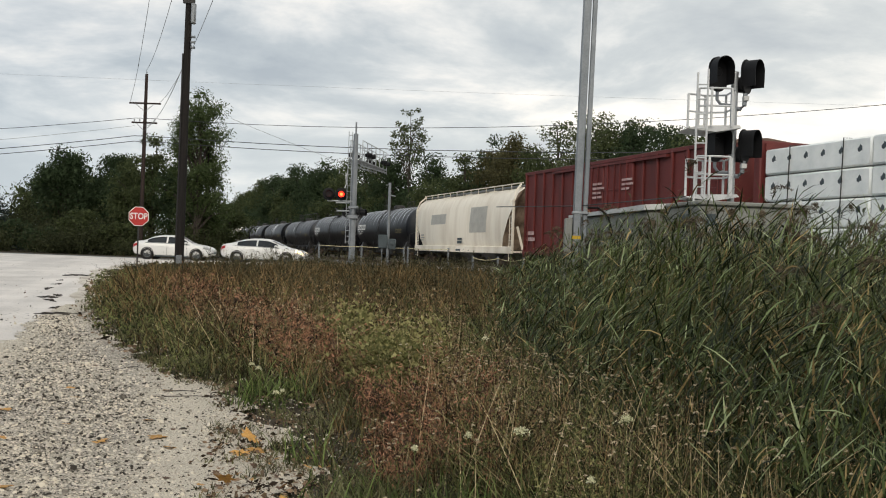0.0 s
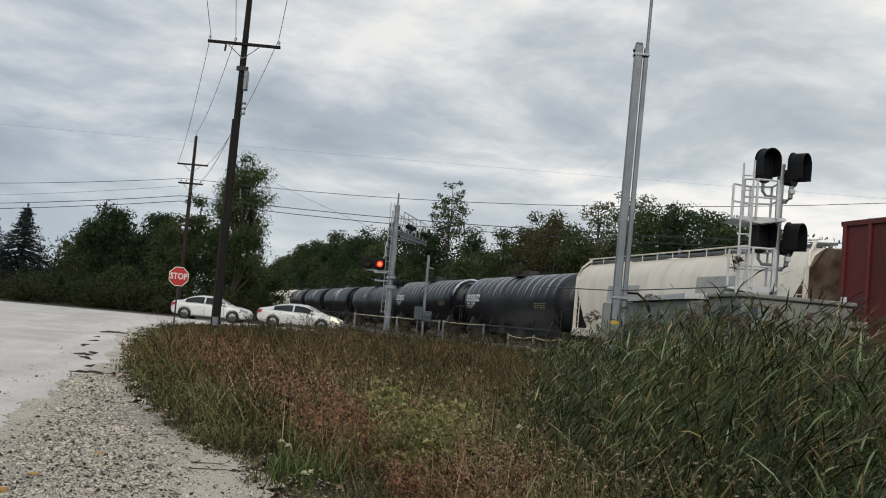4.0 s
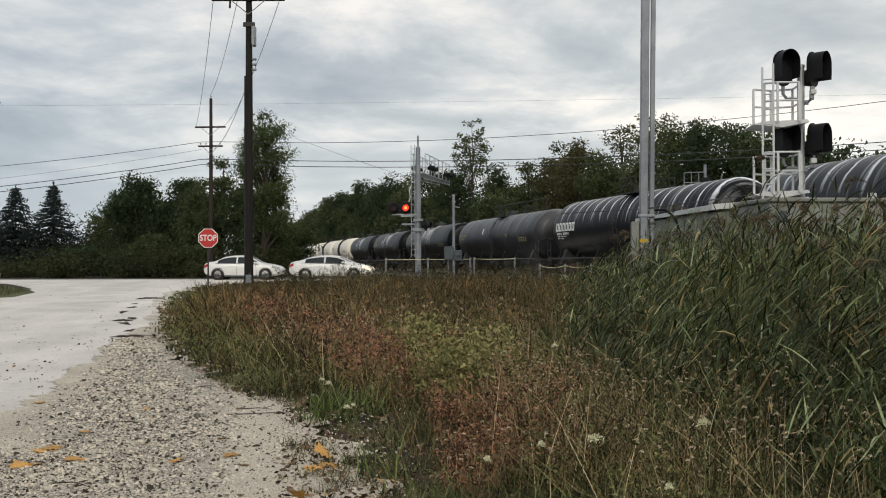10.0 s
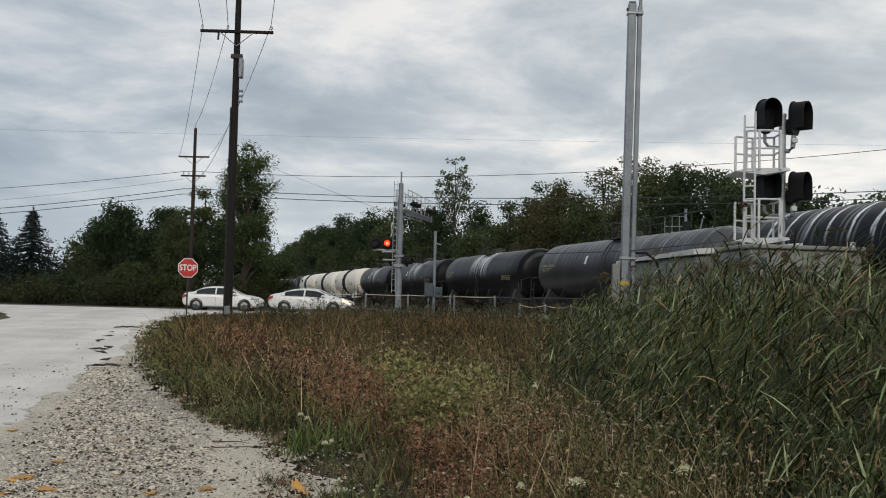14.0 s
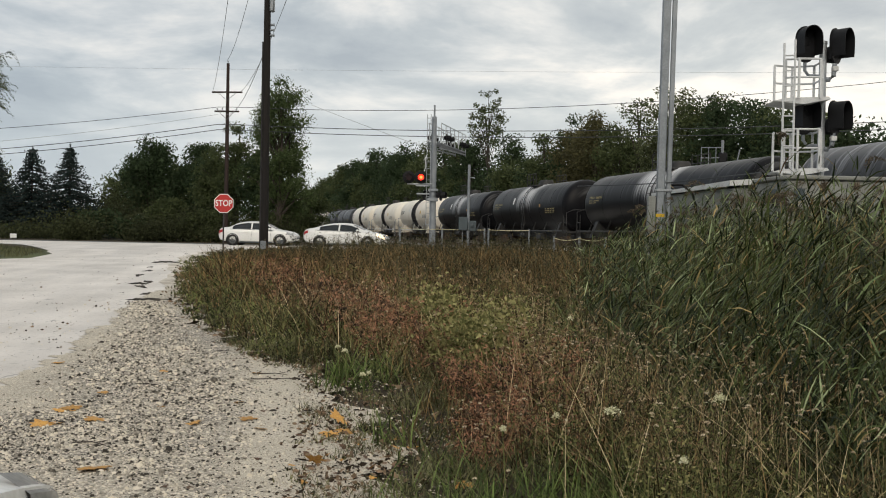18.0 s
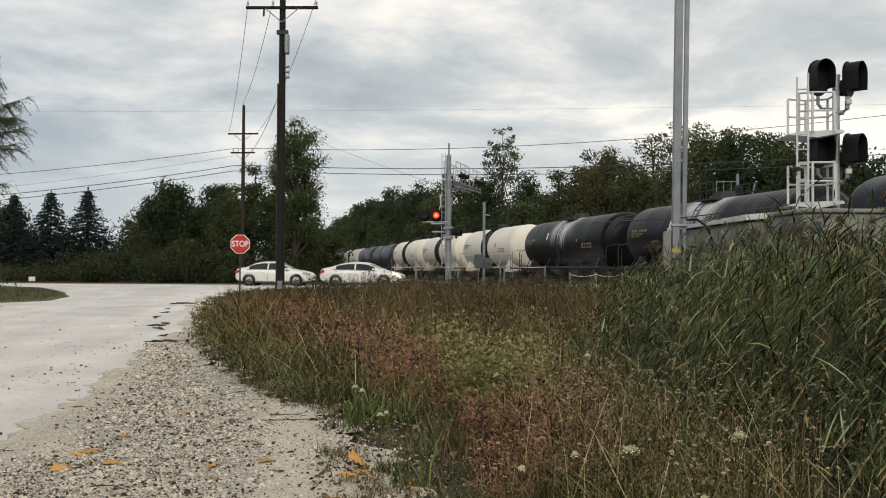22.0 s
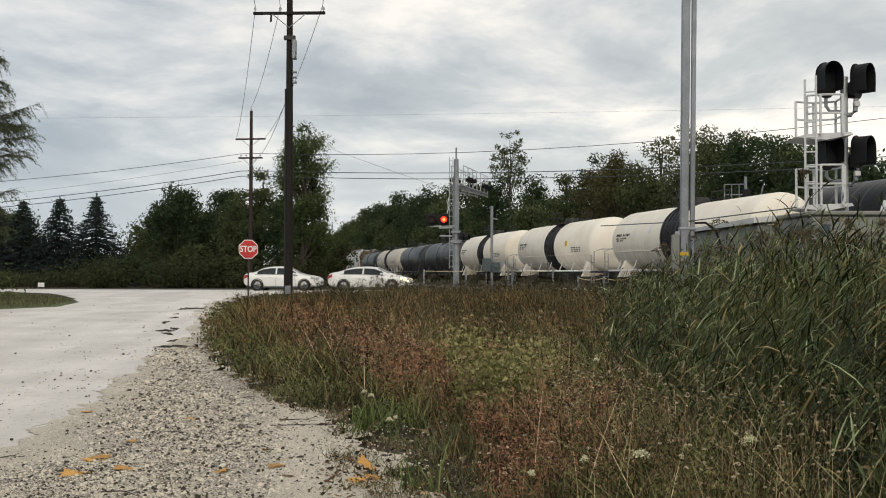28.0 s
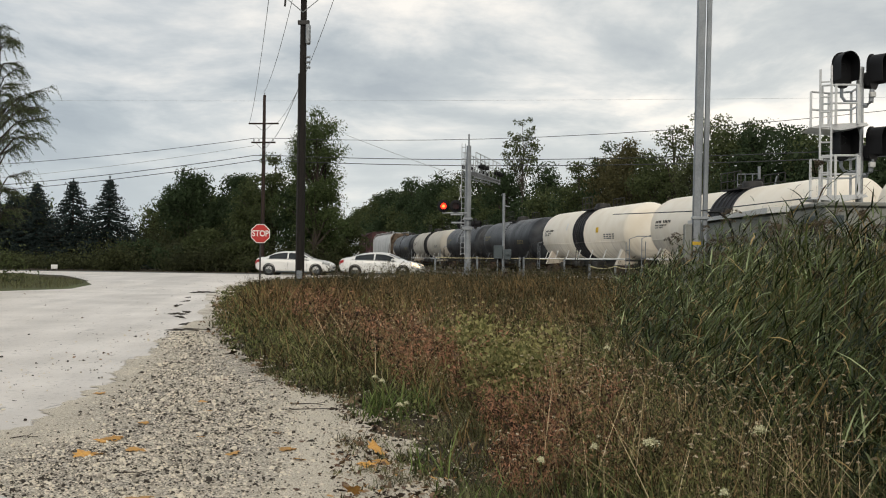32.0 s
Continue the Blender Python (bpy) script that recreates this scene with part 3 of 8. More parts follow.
# ---------------------------------------------------------------- tools
class Shape:
    """Vertices and faces, gathered piece by piece."""

    def __init__(self):
        self.v, self.f = [], []

    def add(self, verts, faces):
        k = len(self.v)
        self.v += [tuple(p) for p in verts]
        self.f += [tuple(i + k for i in f) for f in faces]
        return self

    def box(self, x0, y0, z0, x1, y1, z1, c=0.0, m=None):
        """A box, its edges cut back by c."""
        if not c:
            vs = [(x, y, z) for x in (x0, x1) for y in (y0, y1) for z in (z0, z1)]
            fs = [(0, 1, 3, 2), (4, 6, 7, 5), (0, 4, 5, 1), (2, 3, 7, 6), (0, 2, 6, 4), (1, 5, 7, 3)]
        else:
            c = min(c, abs(x1 - x0) / 2.2, abs(y1 - y0) / 2.2, abs(z1 - z0) / 2.2)
            vs, at = [], {}
            for i, x in enumerate((x0, x1)):
                for j, y in enumerate((y0, y1)):
                    for k, z in enumerate((z0, z1)):
                        sx, sy, sz = (1 - 2 * i) * c, (1 - 2 * j) * c, (1 - 2 * k) * c
                        at[i, j, k] = len(vs)
                        vs += [(x, y + sy, z + sz), (x + sx, y, z + sz), (x + sx, y + sy, z)]
            g = lambda i, j, k, a: at[i, j, k] + a
            fs = []
            for i in (0, 1):
                fs.append([g(i, 0, 0, 0), g(i, 1, 0, 0), g(i, 1, 1, 0), g(i, 0, 1, 0)][:: (-1 if i == 0 else 1)])
                fs.append([g(0, i, 0, 1), g(1, i, 0, 1), g(1, i, 1, 1), g(0, i, 1, 1)][:: (1 if i == 0 else -1)])
                fs.append([g(0, 0, i, 2), g(1, 0, i, 2), g(1, 1, i, 2), g(0, 1, i, 2)][:: (-1 if i == 0 else 1)])
            for i in (0, 1):
                for j in (0, 1):
                    s = 1 if i == j else -1
                    fs.append([g(i, j, 0, 0), g(i, j, 1, 0), g(i, j, 1, 1), g(i, j, 0, 1)][::s])
                    fs.append([g(i, 0, j, 0), g(i, 1, j, 0), g(i, 1, j, 2), g(i, 0, j, 2)][::-s])
                    fs.append([g(0, i, j, 1), g(1, i, j, 1), g(1, i, j, 2), g(0, i, j, 2)][::s])
                    for k in (0, 1):
                        fs.append([g(i, j, k, 0), g(i, j, k, 1), g(i, j, k, 2)])
        if m is not None:
            vs = [m @ Vector(p) for p in vs]
        return self.add(vs, fs)

    def tube(self, pts, r, n=8, caps=True):
        """A round bar through the points; r is one radius or one for each point."""
        pts = [Vector(p) for p in pts]
        rs = r if isinstance(r, (list, tuple)) else [r] * len(pts)
        k = len(self.v)
        for i, p in enumerate(pts):
            d = (pts[min(i + 1, len(pts) - 1)] - pts[max(i - 1, 0)]).normalized()
            s = d.cross(Vector((0, 0, 1)) if abs(d.z) < 0.9 else Vector((1, 0, 0))).normalized()
            w = s.cross(d)
            for a in range(n):
                q = 2 * math.pi * a / n
                self.v.append(tuple(p + (s * math.cos(q) + w * math.sin(q)) * rs[i]))
        for i in range(len(pts) - 1):
            for a in range(n):
                b = (a + 1) % n
                self.f.append((k + i * n + a, k + i * n + b, k + (i + 1) * n + b, k + (i + 1) * n + a))
        if caps:
            self.f.append(tuple(k + a for a in range(n))[::-1])
            self.f.append(tuple(k + (len(pts) - 1) * n + a for a in range(n)))
        return self

    def lathe(self, axis0, axis1, profile, n=24, arc=(0.0, 2 * math.pi)):
        """Turn a profile of (along, radius) about the line from axis0 to axis1."""
        o, e = Vector(axis0), Vector(axis1)
        d = (e - o).normalized()
        s = d.cross(Vector((0, 0, 1)) if abs(d.z) < 0.9 else Vector((1, 0, 0))).normalized()
        w = s.cross(d)
        k, full = len(self.v), abs(arc[1] - arc[0] - 2 * math.pi) < 1e-6
        cols = n if full else n + 1
        for t, r in profile:
            for a in range(cols):
                q = arc[0] + (arc[1] - arc[0]) * a / n
                self.v.append(tuple(o + d * t + (s * math.cos(q) + w * math.sin(q)) * max(r, 1e-4)))
        for i in range(len(profile) - 1):
            for a in range(n):
                b = (a + 1) % cols
                self.f.append((k + i * cols + a, k + i * cols + b, k + (i + 1) * cols + b, k + (i + 1) * cols + a))
        return self

    def prism(self, outline, y0, y1, m=None):
        """An outline of (x, z), drawn out from y0 to y1."""
        n = len(outline)
        vs = [(x, y0, z) for x, z in outline] + [(x, y1, z) for x, z in outline]
        fs = [tuple(range(n)), tuple(range(2 * n - 1, n - 1, -1))] + [(i, i + n, (i + 1) % n + n, (i + 1) % n) for i in range(n)]
        if m is not None:
            vs = [m @ Vector(p) for p in vs]
        return self.add(vs, fs)

    def mesh(self, name, smooth=False):
        me = bpy.data.meshes.new(name)
        me.from_pydata(self.v, [], self.f)
        bm = bmesh.new()
        bm.from_mesh(me)
        bmesh.ops.recalc_face_normals(bm, faces=bm.faces)
        bm.to_mesh(me)
        bm.free()
        if smooth:
            me.polygons.foreach_set("use_smooth", [True] * len(me.polygons))
            me.set_sharp_from_angle(angle=radians(38))
        return me


def part(name, shape, material, parent, label="", smooth=True):
    """Link a shape, or ready mesh data, as one mesh under a thing or part."""
    me = shape.mesh(name, smooth) if isinstance(shape, Shape) else shape
    if not me.materials:
        me.materials.append(M[material])
    ob = new(name, me)
    ob.parent = parent
    return tagged(ob, label)


def thing(name, label, category, group="", at=None, kind=""):
    ob = new(name)
    ob.empty_display_size = 0.2
    if at is not None:
        ob.matrix_world = at
    return tagged(ob, label, category, group, kind)


def single(name, shape, material, label, category="", group="", kind="", smooth=True, at=None):
    me = shape.mesh(name, smooth) if isinstance(shape, Shape) else shape
    if not me.materials:
        me.materials.append(M[material])
    ob = new(name, me)
    if at is not None:
        ob.matrix_world = at
    return tagged(ob, label, category, group, kind)


def mesh_np(name, verts, quads):
    """Mesh data from arrays of points and four-cornered faces."""
    me = bpy.data.meshes.new(name)
    me.vertices.add(len(verts))
    me.vertices.foreach_set("co", np.ascontiguousarray(verts, np.float32).ravel())
    me.loops.add(4 * len(quads))
    me.loops.foreach_set("vertex_index", np.ascontiguousarray(quads, np.int32).ravel())
    me.polygons.add(len(quads))
    me.polygons.foreach_set("loop_start", np.arange(0, 4 * len(quads), 4, dtype=np.int32))
    me.update(calc_edges=True)
    me.validate()
    return me


rng = np.random.default_rng(7)

# ---------------------------------------------------------------- setting
# The track runs straight past on the far side; ALONG is a wagon's heading, towards the viewer's right.
TRACK_X, SLOPE = 20.9, 0.316
_u = Vector((SLOPE, -1.0, 0.0)).normalized()
ALONG = math.degrees(math.atan2(_u.y, _u.x))
RAIL_Z = 0.57
GRADE = 0.0098


LEVEL = 46.0


def street_z(y):
    """Height of the tarmac: it climbs, then runs level across the street."""
    return GRADE * min(y, LEVEL)


def rise(y):
    """The ground climbs gently from the viewer to the cross street."""
    return GRADE * np.minimum(y, 62.0)



def on_track(s, off=0.0, z=0.0):
    """The place s metres up the line from y = 0, off metres to the far side."""
    return Vector((TRACK_X, 0, z)) - _u * s + Vector((-_u.y, _u.x, 0)) * off


def road_sheet(name, outline, z, material, label, category="road", cell=None):
    bm = bmesh.new()
    bm.faces.new([bm.verts.new((x, y, 0)) for x, y in outline])
    bmesh.ops.bisect_plane(bm, geom=bm.verts[:] + bm.edges[:] + bm.faces[:], plane_co=(0, LEVEL, 0), plane_no=(0, 1, 0))
    bmesh.ops.triangulate(bm, faces=bm.faces[:])
    for v in bm.verts:
        v.co.z = z + street_z(v.co.y)
    bmesh.ops.recalc_face_normals(bm, faces=bm.faces[:])
    if sum(f.normal.z for f in bm.faces) < 0:
        bmesh.ops.reverse_faces(bm, faces=bm.faces[:])
    me = bpy.data.meshes.new(name)
    bm.to_mesh(me)
    bm.free()
    return single(name, me, material, label, category, kind="structure", smooth=False)


# the ground, a sheet to the horizon with gentle unevenness near by
def ground():
    xs = np.concatenate([[-3000, -800, -300, -140], np.arange(-90, 91, 3.0), [140, 300, 800, 3000]])
    ys = np.concatenate([[-3000, -600, -120, -40], np.arange(-20, 140, 3.0), [180, 260, 420, 900, 3000]])
    gx, gy = np.meshgrid(xs, ys)
    gz = np.where(gy > 67, 0.30, -0.03 + GRADE * np.clip(gy, -40, LEVEL))
    line = gx - (TRACK_X - SLOPE * gy)
    gz = np.where((line > -7) & (gy > 25), np.minimum(gz, 0.32), gz)
    meadow = (gx > -1.0 - gy * 0.3) & (gy > 2) & (gy < 50) & (gx < 16)
    gz += np.where(meadow, -0.04 * (1 + np.sin(gx * 0.9) * np.cos(gy * 0.5)), 0)
    v = np.stack([gx, gy, gz], -1).reshape(-1, 3)
    nx, ny = len(xs), len(ys)
    i = np.arange(ny - 1)[:, None] * nx + np.arange(nx - 1)[None]
    q = np.stack([i, i + 1, i + 1 + nx, i + nx], -1).reshape(-1, 4)
    single("ground", mesh_np("ground", v, q), "soil", "brown soil and turf under the roadside weeds", "ground", kind="structure")


ground()

# edge between the gravel and the weeds, from beside the viewer to the stop sign and round to the crossing
VERGE = [(-0.9, -6), (-1.05, 0), (-1.15, 3), (-1.3, 5.4), (-1.5, 6.6), (-1.75, 7.6), (-1.9, 8.6), (-2.2, 9.8), (-2.8, 10.3), (-3.3, 11.2), (-4.2, 12.9),
         (-5.8, 16.5), (-7.5, 21.1), (-9.4, 26.5), (-11.2, 32), (-12.6, 37), (-13.6, 42), (-14.0, 47), (-12.0, 51.5), (-8.0, 53.4)]
road_sheet("road", [(-9.5, -12), (-0.9, -12)] + VERGE + [(60, 53.0), (60, 63.4), (-120, 62.0), (-120, 55), (-31, 54), (-25, 49), (-19.8, 41), (-17.2, 33.2), (-19, 30), (-23, 22), (-23, -12)],
           0.0, "asphalt", "wet pale grey asphalt road widening into a junction")
# gravel shoulder over the tarmac, its edge ragged
_g = []
_gr = np.random.default_rng(8)
for k in range(700):
    y = -8 + 32 * k / 699
    x = np.interp(y, [-8, 7, 8.5, 9.5, 12.3, 17.3, 21, 24], [-5.0, -4.5, -4.45, -4.7, -5.4, -6.75, -7.55, -8.5])
    _g.append((float(x + 0.07 * math.sin(y * 1.9) + 0.05 * math.sin(y * 4.7 + 1) + 0.03 * math.sin(y * 11.3) + _gr.uniform(-0.07, 0.07)), y))
_verge_in = [(float(np.interp(y, [p[1] for p in VERGE], [p[0] for p in VERGE])) + 0.26 + 0.4 * float(np.interp(y, [4.4, 5.2, 7.6, 8.8], [0.6, 1, 0.9, 0])) + 0.14 * math.sin(y * 5.1) + 0.08 * math.sin(y * 13.7), y) for y in np.linspace(-6, 23, 160)]
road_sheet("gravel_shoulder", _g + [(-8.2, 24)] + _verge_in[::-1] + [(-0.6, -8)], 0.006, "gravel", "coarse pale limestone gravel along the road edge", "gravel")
# the sand goes on in a narrow ragged strip along the weeds
_ys = np.linspace(21, 46.5, 120)
_vx = np.interp(_ys, [p[1] for p in VERGE], [p[0] for p in VERGE])
_left = [(float(x - 0.12 - 0.10 * math.sin(y * 0.9) - 0.05 * math.sin(y * 2.3) + _gr.uniform(-0.02, 0.02)), float(y)) for x, y in zip(_vx, _ys)]
_right = [(float(x + 0.6 + 0.15 * math.sin(y * 3.1)), float(y)) for x, y in zip(_vx, _ys)]
road_sheet("verge_sand", _left + _right[::-1], 0.009, "sand", "pale sandy strip between the asphalt and the weeds", "sand")
# the far side of the cross street, dark and damp
road_sheet("road_far_lane", [(-120, 60.9), (-9, 60.9), (60, 62.2), (60, 63.2), (-120, 61.9)], 0.005, "asphalt_dark", "dark damp edge of the cross street")
# grass island where the side road meets the street
s = Shape()
isl = [(-17.0, 33.4), (-18.2, 37.5), (-20.5, 41.5), (-26, 47), (-33, 51.5), (-60, 53), (-60, 22), (-23, 22.5), (-18.6, 30)]
s.add([(x, y, 0.03 + street_z(y)) for x, y in isl] + [(x + (0.5 if x > -50 else 0), y, -0.04 + street_z(y)) for x, y in isl],
      [(0, 1, 2, 7, 8), (2, 3, 4, 5, 6, 7)] + [(i, (i + 1) % len(isl), (i + 1) % len(isl) + len(isl), i + len(isl)) for i in range(len(isl))])
single("grass_island", s, "turf", "mown grass corner beside the junction", "grass", kind="structure", smooth=False)


def railway():
    bed = Shape()
    pts = [(-4.6, 0.0), (-3.0, 0.2), (-1.7, RAIL_Z - 0.17), (1.7, RAIL_Z - 0.17), (3.0, 0.2), (4.6, 0.0)]
    ss = list(np.linspace(-30, 460, 50))
    vs = []
    for q in ss:
        vs += [on_track(q, o, z) for o, z in pts]
    n = len(pts)
    fs = [(i * n + j, i * n + j + 1, (i + 1) * n + j + 1, (i + 1) * n + j) for i in range(len(ss) - 1) for j in range(n - 1)]
    bed.add(vs, fs)
    track = thing("railway_track", "single railway track on dark ballast with rusty rails", "railway", kind="structure")
    part("ballast_bed", bed, "ballast", track, "dark crushed stone ballast", smooth=False)
    prof = [(-0.07, -0.16), (0.07, -0.16), (0.07, -0.14), (0.012, -0.12), (0.012, -0.04), (0.036, -0.03), (0.036, 0.0), (-0.036, 0.0), (-0.036, -0.03), (-0.012, -0.04), (-0.012, -0.12), (-0.07, -0.14)]
    for off in (-0.75, 0.75):
        r = Shape()
        a, b = on_track(-30, off, RAIL_Z), on_track(460, off, RAIL_Z)
        side = Vector((-_u.y, _u.x, 0))
        n = len(prof)
        vs = [p + side * o + Vector((0, 0, z)) for p in (a, b) for o, z in prof]
        r.add(vs, [(i, (i + 1) % n, (i + 1) % n + n, i + n) for i in range(n)])
        part("rail", r, "rail", track, smooth=False)
    tie = Shape().box(-0.11, -1.3, -0.18, 0.11, 1.3, 0.0, 0.01).mesh("tie")
    tie.materials.append(M["tie"])
    for k in range(160):
        p = on_track(22 + k * 0.55, 0, RAIL_Z - 0.165)
        if abs(p.y - 60) < 6.5:
            continue
        o = new("tie", tie)
        o.parent = track
        o.matrix_world = pose(p.x, p.y, p.z, 0, 0, ALONG + rng.uniform(-1, 1))
    # crossing panels between and beside the rails
    for off, w in ((0, 1.3), (-1.35, 1.0), (1.35, 1.0)):
        for k in range(4):
            c = on_track(57.0 + k * 2.45, off, RAIL_Z - 0.06)
            p = Shape().box(-1.2, -w / 2, -0.08, 1.2, w / 2, 0.08, 0.015)
            ob = part("crossing_panel", p, "pale_paint", track, "pale concrete crossing panel")
            ob.matrix_world = pose(c.x, c.y, c.z, 0, 0, ALONG)


railway()


# ---------------------------------------------------------------- wagons
# In a wagon's own space x runs ahead along the track, the viewer is on the -y side, z is height over the rail.
def truck(parent, x, meshes={}):
    if not meshes:
        f = Shape()
        for y in (-1.0, 1.0):
            f.prism([(-1.35, 0.42), (-1.15, 0.62), (-0.55, 0.66), (-0.35, 0.78), (0.35, 0.78), (0.55, 0.66), (1.15, 0.62), (1.35, 0.42), (1.0, 0.34), (0.45, 0.22), (-0.45, 0.22), (-1.0, 0.34)], y - 0.09, y + 0.09)
            for d in (-0.12, 0.0, 0.12):
                f.tube([(d * 1.4, y * 1.04, 0.3), (d * 1.4, y * 1.04, 0.6)], 0.07, 8)
        f.box(-0.25, -0.95, 0.5, 0.25, 0.95, 0.8, 0.03)
        meshes["frame"] = f.mesh("truck_frame", True)
        meshes["frame"].materials.append(M["steel_rust"])
        w = Shape()
        for y in (-0.75, 0.75):
            w.lathe((0, y - 0.07, 0), (0, y + 0.07, 0), [(0, 0.05), (0, 0.40), (0.02, 0.43), (0.13, 0.43), (0.13, 0.36), (0.06, 0.30), (0.06, 0.12), (0.14, 0.11), (0.14, 0.02)], 20)
        w.tube([(0, -1.05, 0), (0, 1.05, 0)], 0.08, 8)
        meshes["wheel"] = w.mesh("wheelset", True)
        meshes["wheel"].materials.append(M["steel_dark"])
    fr = part("truck_frame", meshes["frame"], "steel_rust", parent, "rusty cast side frames")
    fr.location = (x, 0, 0)
    for d in (-0.88, 0.88):
        w = part("wheelset", meshes["wheel"], "steel_dark", fr)
        w.location = (d, 0, 0.43)


def underframe(parent, L, sill=0.95, width=0.35, material="steel_dark"):
    s = Shape().box(-L / 2 + 0.6, -width, sill - 0.25, L / 2 - 0.6, width, sill + 0.1, 0.03)
    part("centre_sill", s, material, parent)
    for e in (-1, 1):
        c = Shape().box(min(e * (L / 2 - 0.7), e * L / 2), -0.12, sill - 0.2, max(e * (L / 2 - 0.7), e * L / 2), 0.12, sill + 0.05, 0.03)
        c.box(e * L / 2 - 0.16, -0.2, sill - 0.26, e * L / 2 + 0.02, 0.2, sill + 0.1, 0.05)
        part("coupler", c, "steel_rust", parent)
        truck(parent, e * (L / 2 - 2.7))


def bars(parent, name, x, z, rows, y, w, material="white_bar", gap=0.05, label="lettering as plain bars"):
    """Writing too small to read: rows of short bars, standing off the side."""
    rr = random.Random(int(x * 100 + z * 10) + rows)
    for k, (h, length) in enumerate(w):
        zz = z - sum(q + gap for q, _ in w[:k])
        xx = x
        while xx < x + length:
            d = h * rr.uniform(0.55, 0.95)
            part(name, Shape().box(xx, y - 0.006, zz - h, xx + d * 0.82, y + 0.004, zz), material, parent, label if xx == x else "", smooth=False)
            xx += d


def bent(L, r, zc, x0, x1, q0, q1, y=-1, out=0.012, n=10):
    """A patch lying on the near side of a tank, from angle q0 to q1 over the horizontal."""
    s = Shape()
    for k in range(n + 1):
        q = radians(q0 + (q1 - q0) * k / n)
        s.v += [(x0, y * (r + out) * math.cos(q), zc + (r + out) * math.sin(q)), (x1, y * (r + out) * math.cos(q), zc + (r + out) * math.sin(q))]
    s.f += [(2 * k, 2 * k + 1, 2 * k + 3, 2 * k + 2) for k in range(n)]
    return s


def tank_car(L, paint, label, r=1.44, band=False, logo=False, mark="", long_rail=False, dome=0.3):
    """A tank wagon: shell with ring seams and dished heads, manway with platform, ladders, saddles, side rails, trucks."""
    car = thing("tank_car", label, "tank car", "train")
    zc = 1.0 + r
    h = L / 2 - 1.2
    head = 0.62
    sh = Shape()
    prof = [(0, 0.02)]
    for k in range(1, 9):
        a = k / 8 * math.pi / 2
        prof.append((head * (1 - math.cos(a)), r * math.sin(a) ** 0.8))
    rings = 7
    span = 2 * h - 2 * head
    for k in range(1, rings):
        x = head + span * k / rings
        if band:
            break
        lip = 0.005
        prof += [(x - 0.05, r), (x - 0.045, r + lip), (x + 0.045, r + lip), (x + 0.05, r)]
    prof += [(2 * h - t, q) for t, q in reversed(prof[:9])]
    sh.lathe((-h, 0, zc), (h, 0, zc), prof, 40)
    shell = part("tank_shell", sh, paint, car)
    if band:
        seam = Shape()
        for y in (-1, 1):
            a = radians(-20)
            seam.tube([(-h + 0.5, y * r * math.cos(a), zc + r * math.sin(a)), (h - 0.5, y * r * math.cos(a), zc + r * math.sin(a))], 0.02, 6)
        part("jacket_seam", seam, paint, car, "lengthwise seam of the white jacket")
        bd = Shape()
        bp = [(-0.95, r + 0.004), (-0.95, r + 0.02)]
        for k in range(5):
            x = -0.75 + k * 0.375
            bp += [(x - 0.03, r + 0.02), (x - 0.02, r + 0.05), (x + 0.02, r + 0.05), (x + 0.03, r + 0.02)]
        bp += [(0.95, r + 0.02), (0.95, r + 0.004)]
        bd.lathe((0, 0, zc), (1, 0, zc), bp, 40)
        part("centre_band", bd, "band_black", car, "black band round the tank's middle")
    # manway dome, platform and its railing
    top = zc + r
    dm = Shape().lathe((0, 0, top - 0.15), (0, 0, top + dome), [(0, 0.42), (0.15 + dome - 0.12, 0.42), (0.15 + dome - 0.03, 0.36), (0.15 + dome, 0.0)], 20)
    dm.box(-0.95, -0.22, top - 0.05, -0.6, 0.22, top + 0.14, 0.04)
    part("manway", dm, "steel_dark", car, "black manway dome")
    pf = Shape().box(-0.85, -0.95, top - 0.12, 0.85, -0.52, top - 0.06, 0.01).box(-0.85, 0.52, top - 0.12, 0.85, 0.95, top - 0.06, 0.01)
    part("platform", pf, "steel_dark", car)
    for y in (-1.05, 1.05):
        rl = Shape()
        for x in (-0.85, -0.3, 0.3, 0.85):
            rl.tube([(x, y * 0.9, top - 0.1), (x, y * 0.9, top + 0.6)], 0.022, 6)
        for z in (0.25, 0.6):
            rl.tube([(-0.85, y * 0.9, top + z), (0.85, y * 0.9, top + z)], 0.022, 6)
        part("railing", rl, "steel_dark", car)
    for y in (-1, 1):
        ld = Shape()
        pts = []
        for q in (-22, 0, 20, 40, 55):
            a = radians(q)
            pts.append((y * (r + 0.1) * math.cos(a), zc + (r + 0.1) * math.sin(a)))
        for x in (-0.2, 0.2):
            ld.tube([(x, y * (r + 0.1), 0.7)] + [(x, yy, z) for yy, z in pts], 0.02, 6)
        for k in range(9):
            z = 0.8 + 0.32 * k
            yy = y * (r + 0.1) if z < zc else y * (r + 0.1) * math.cos(math.asin(min((z - zc) / (r + 0.1), 0.85)))
            ld.tube([(-0.2, yy, z), (0.2, yy, z)], 0.015, 5)
        part("ladder", ld, "steel_dark", car)
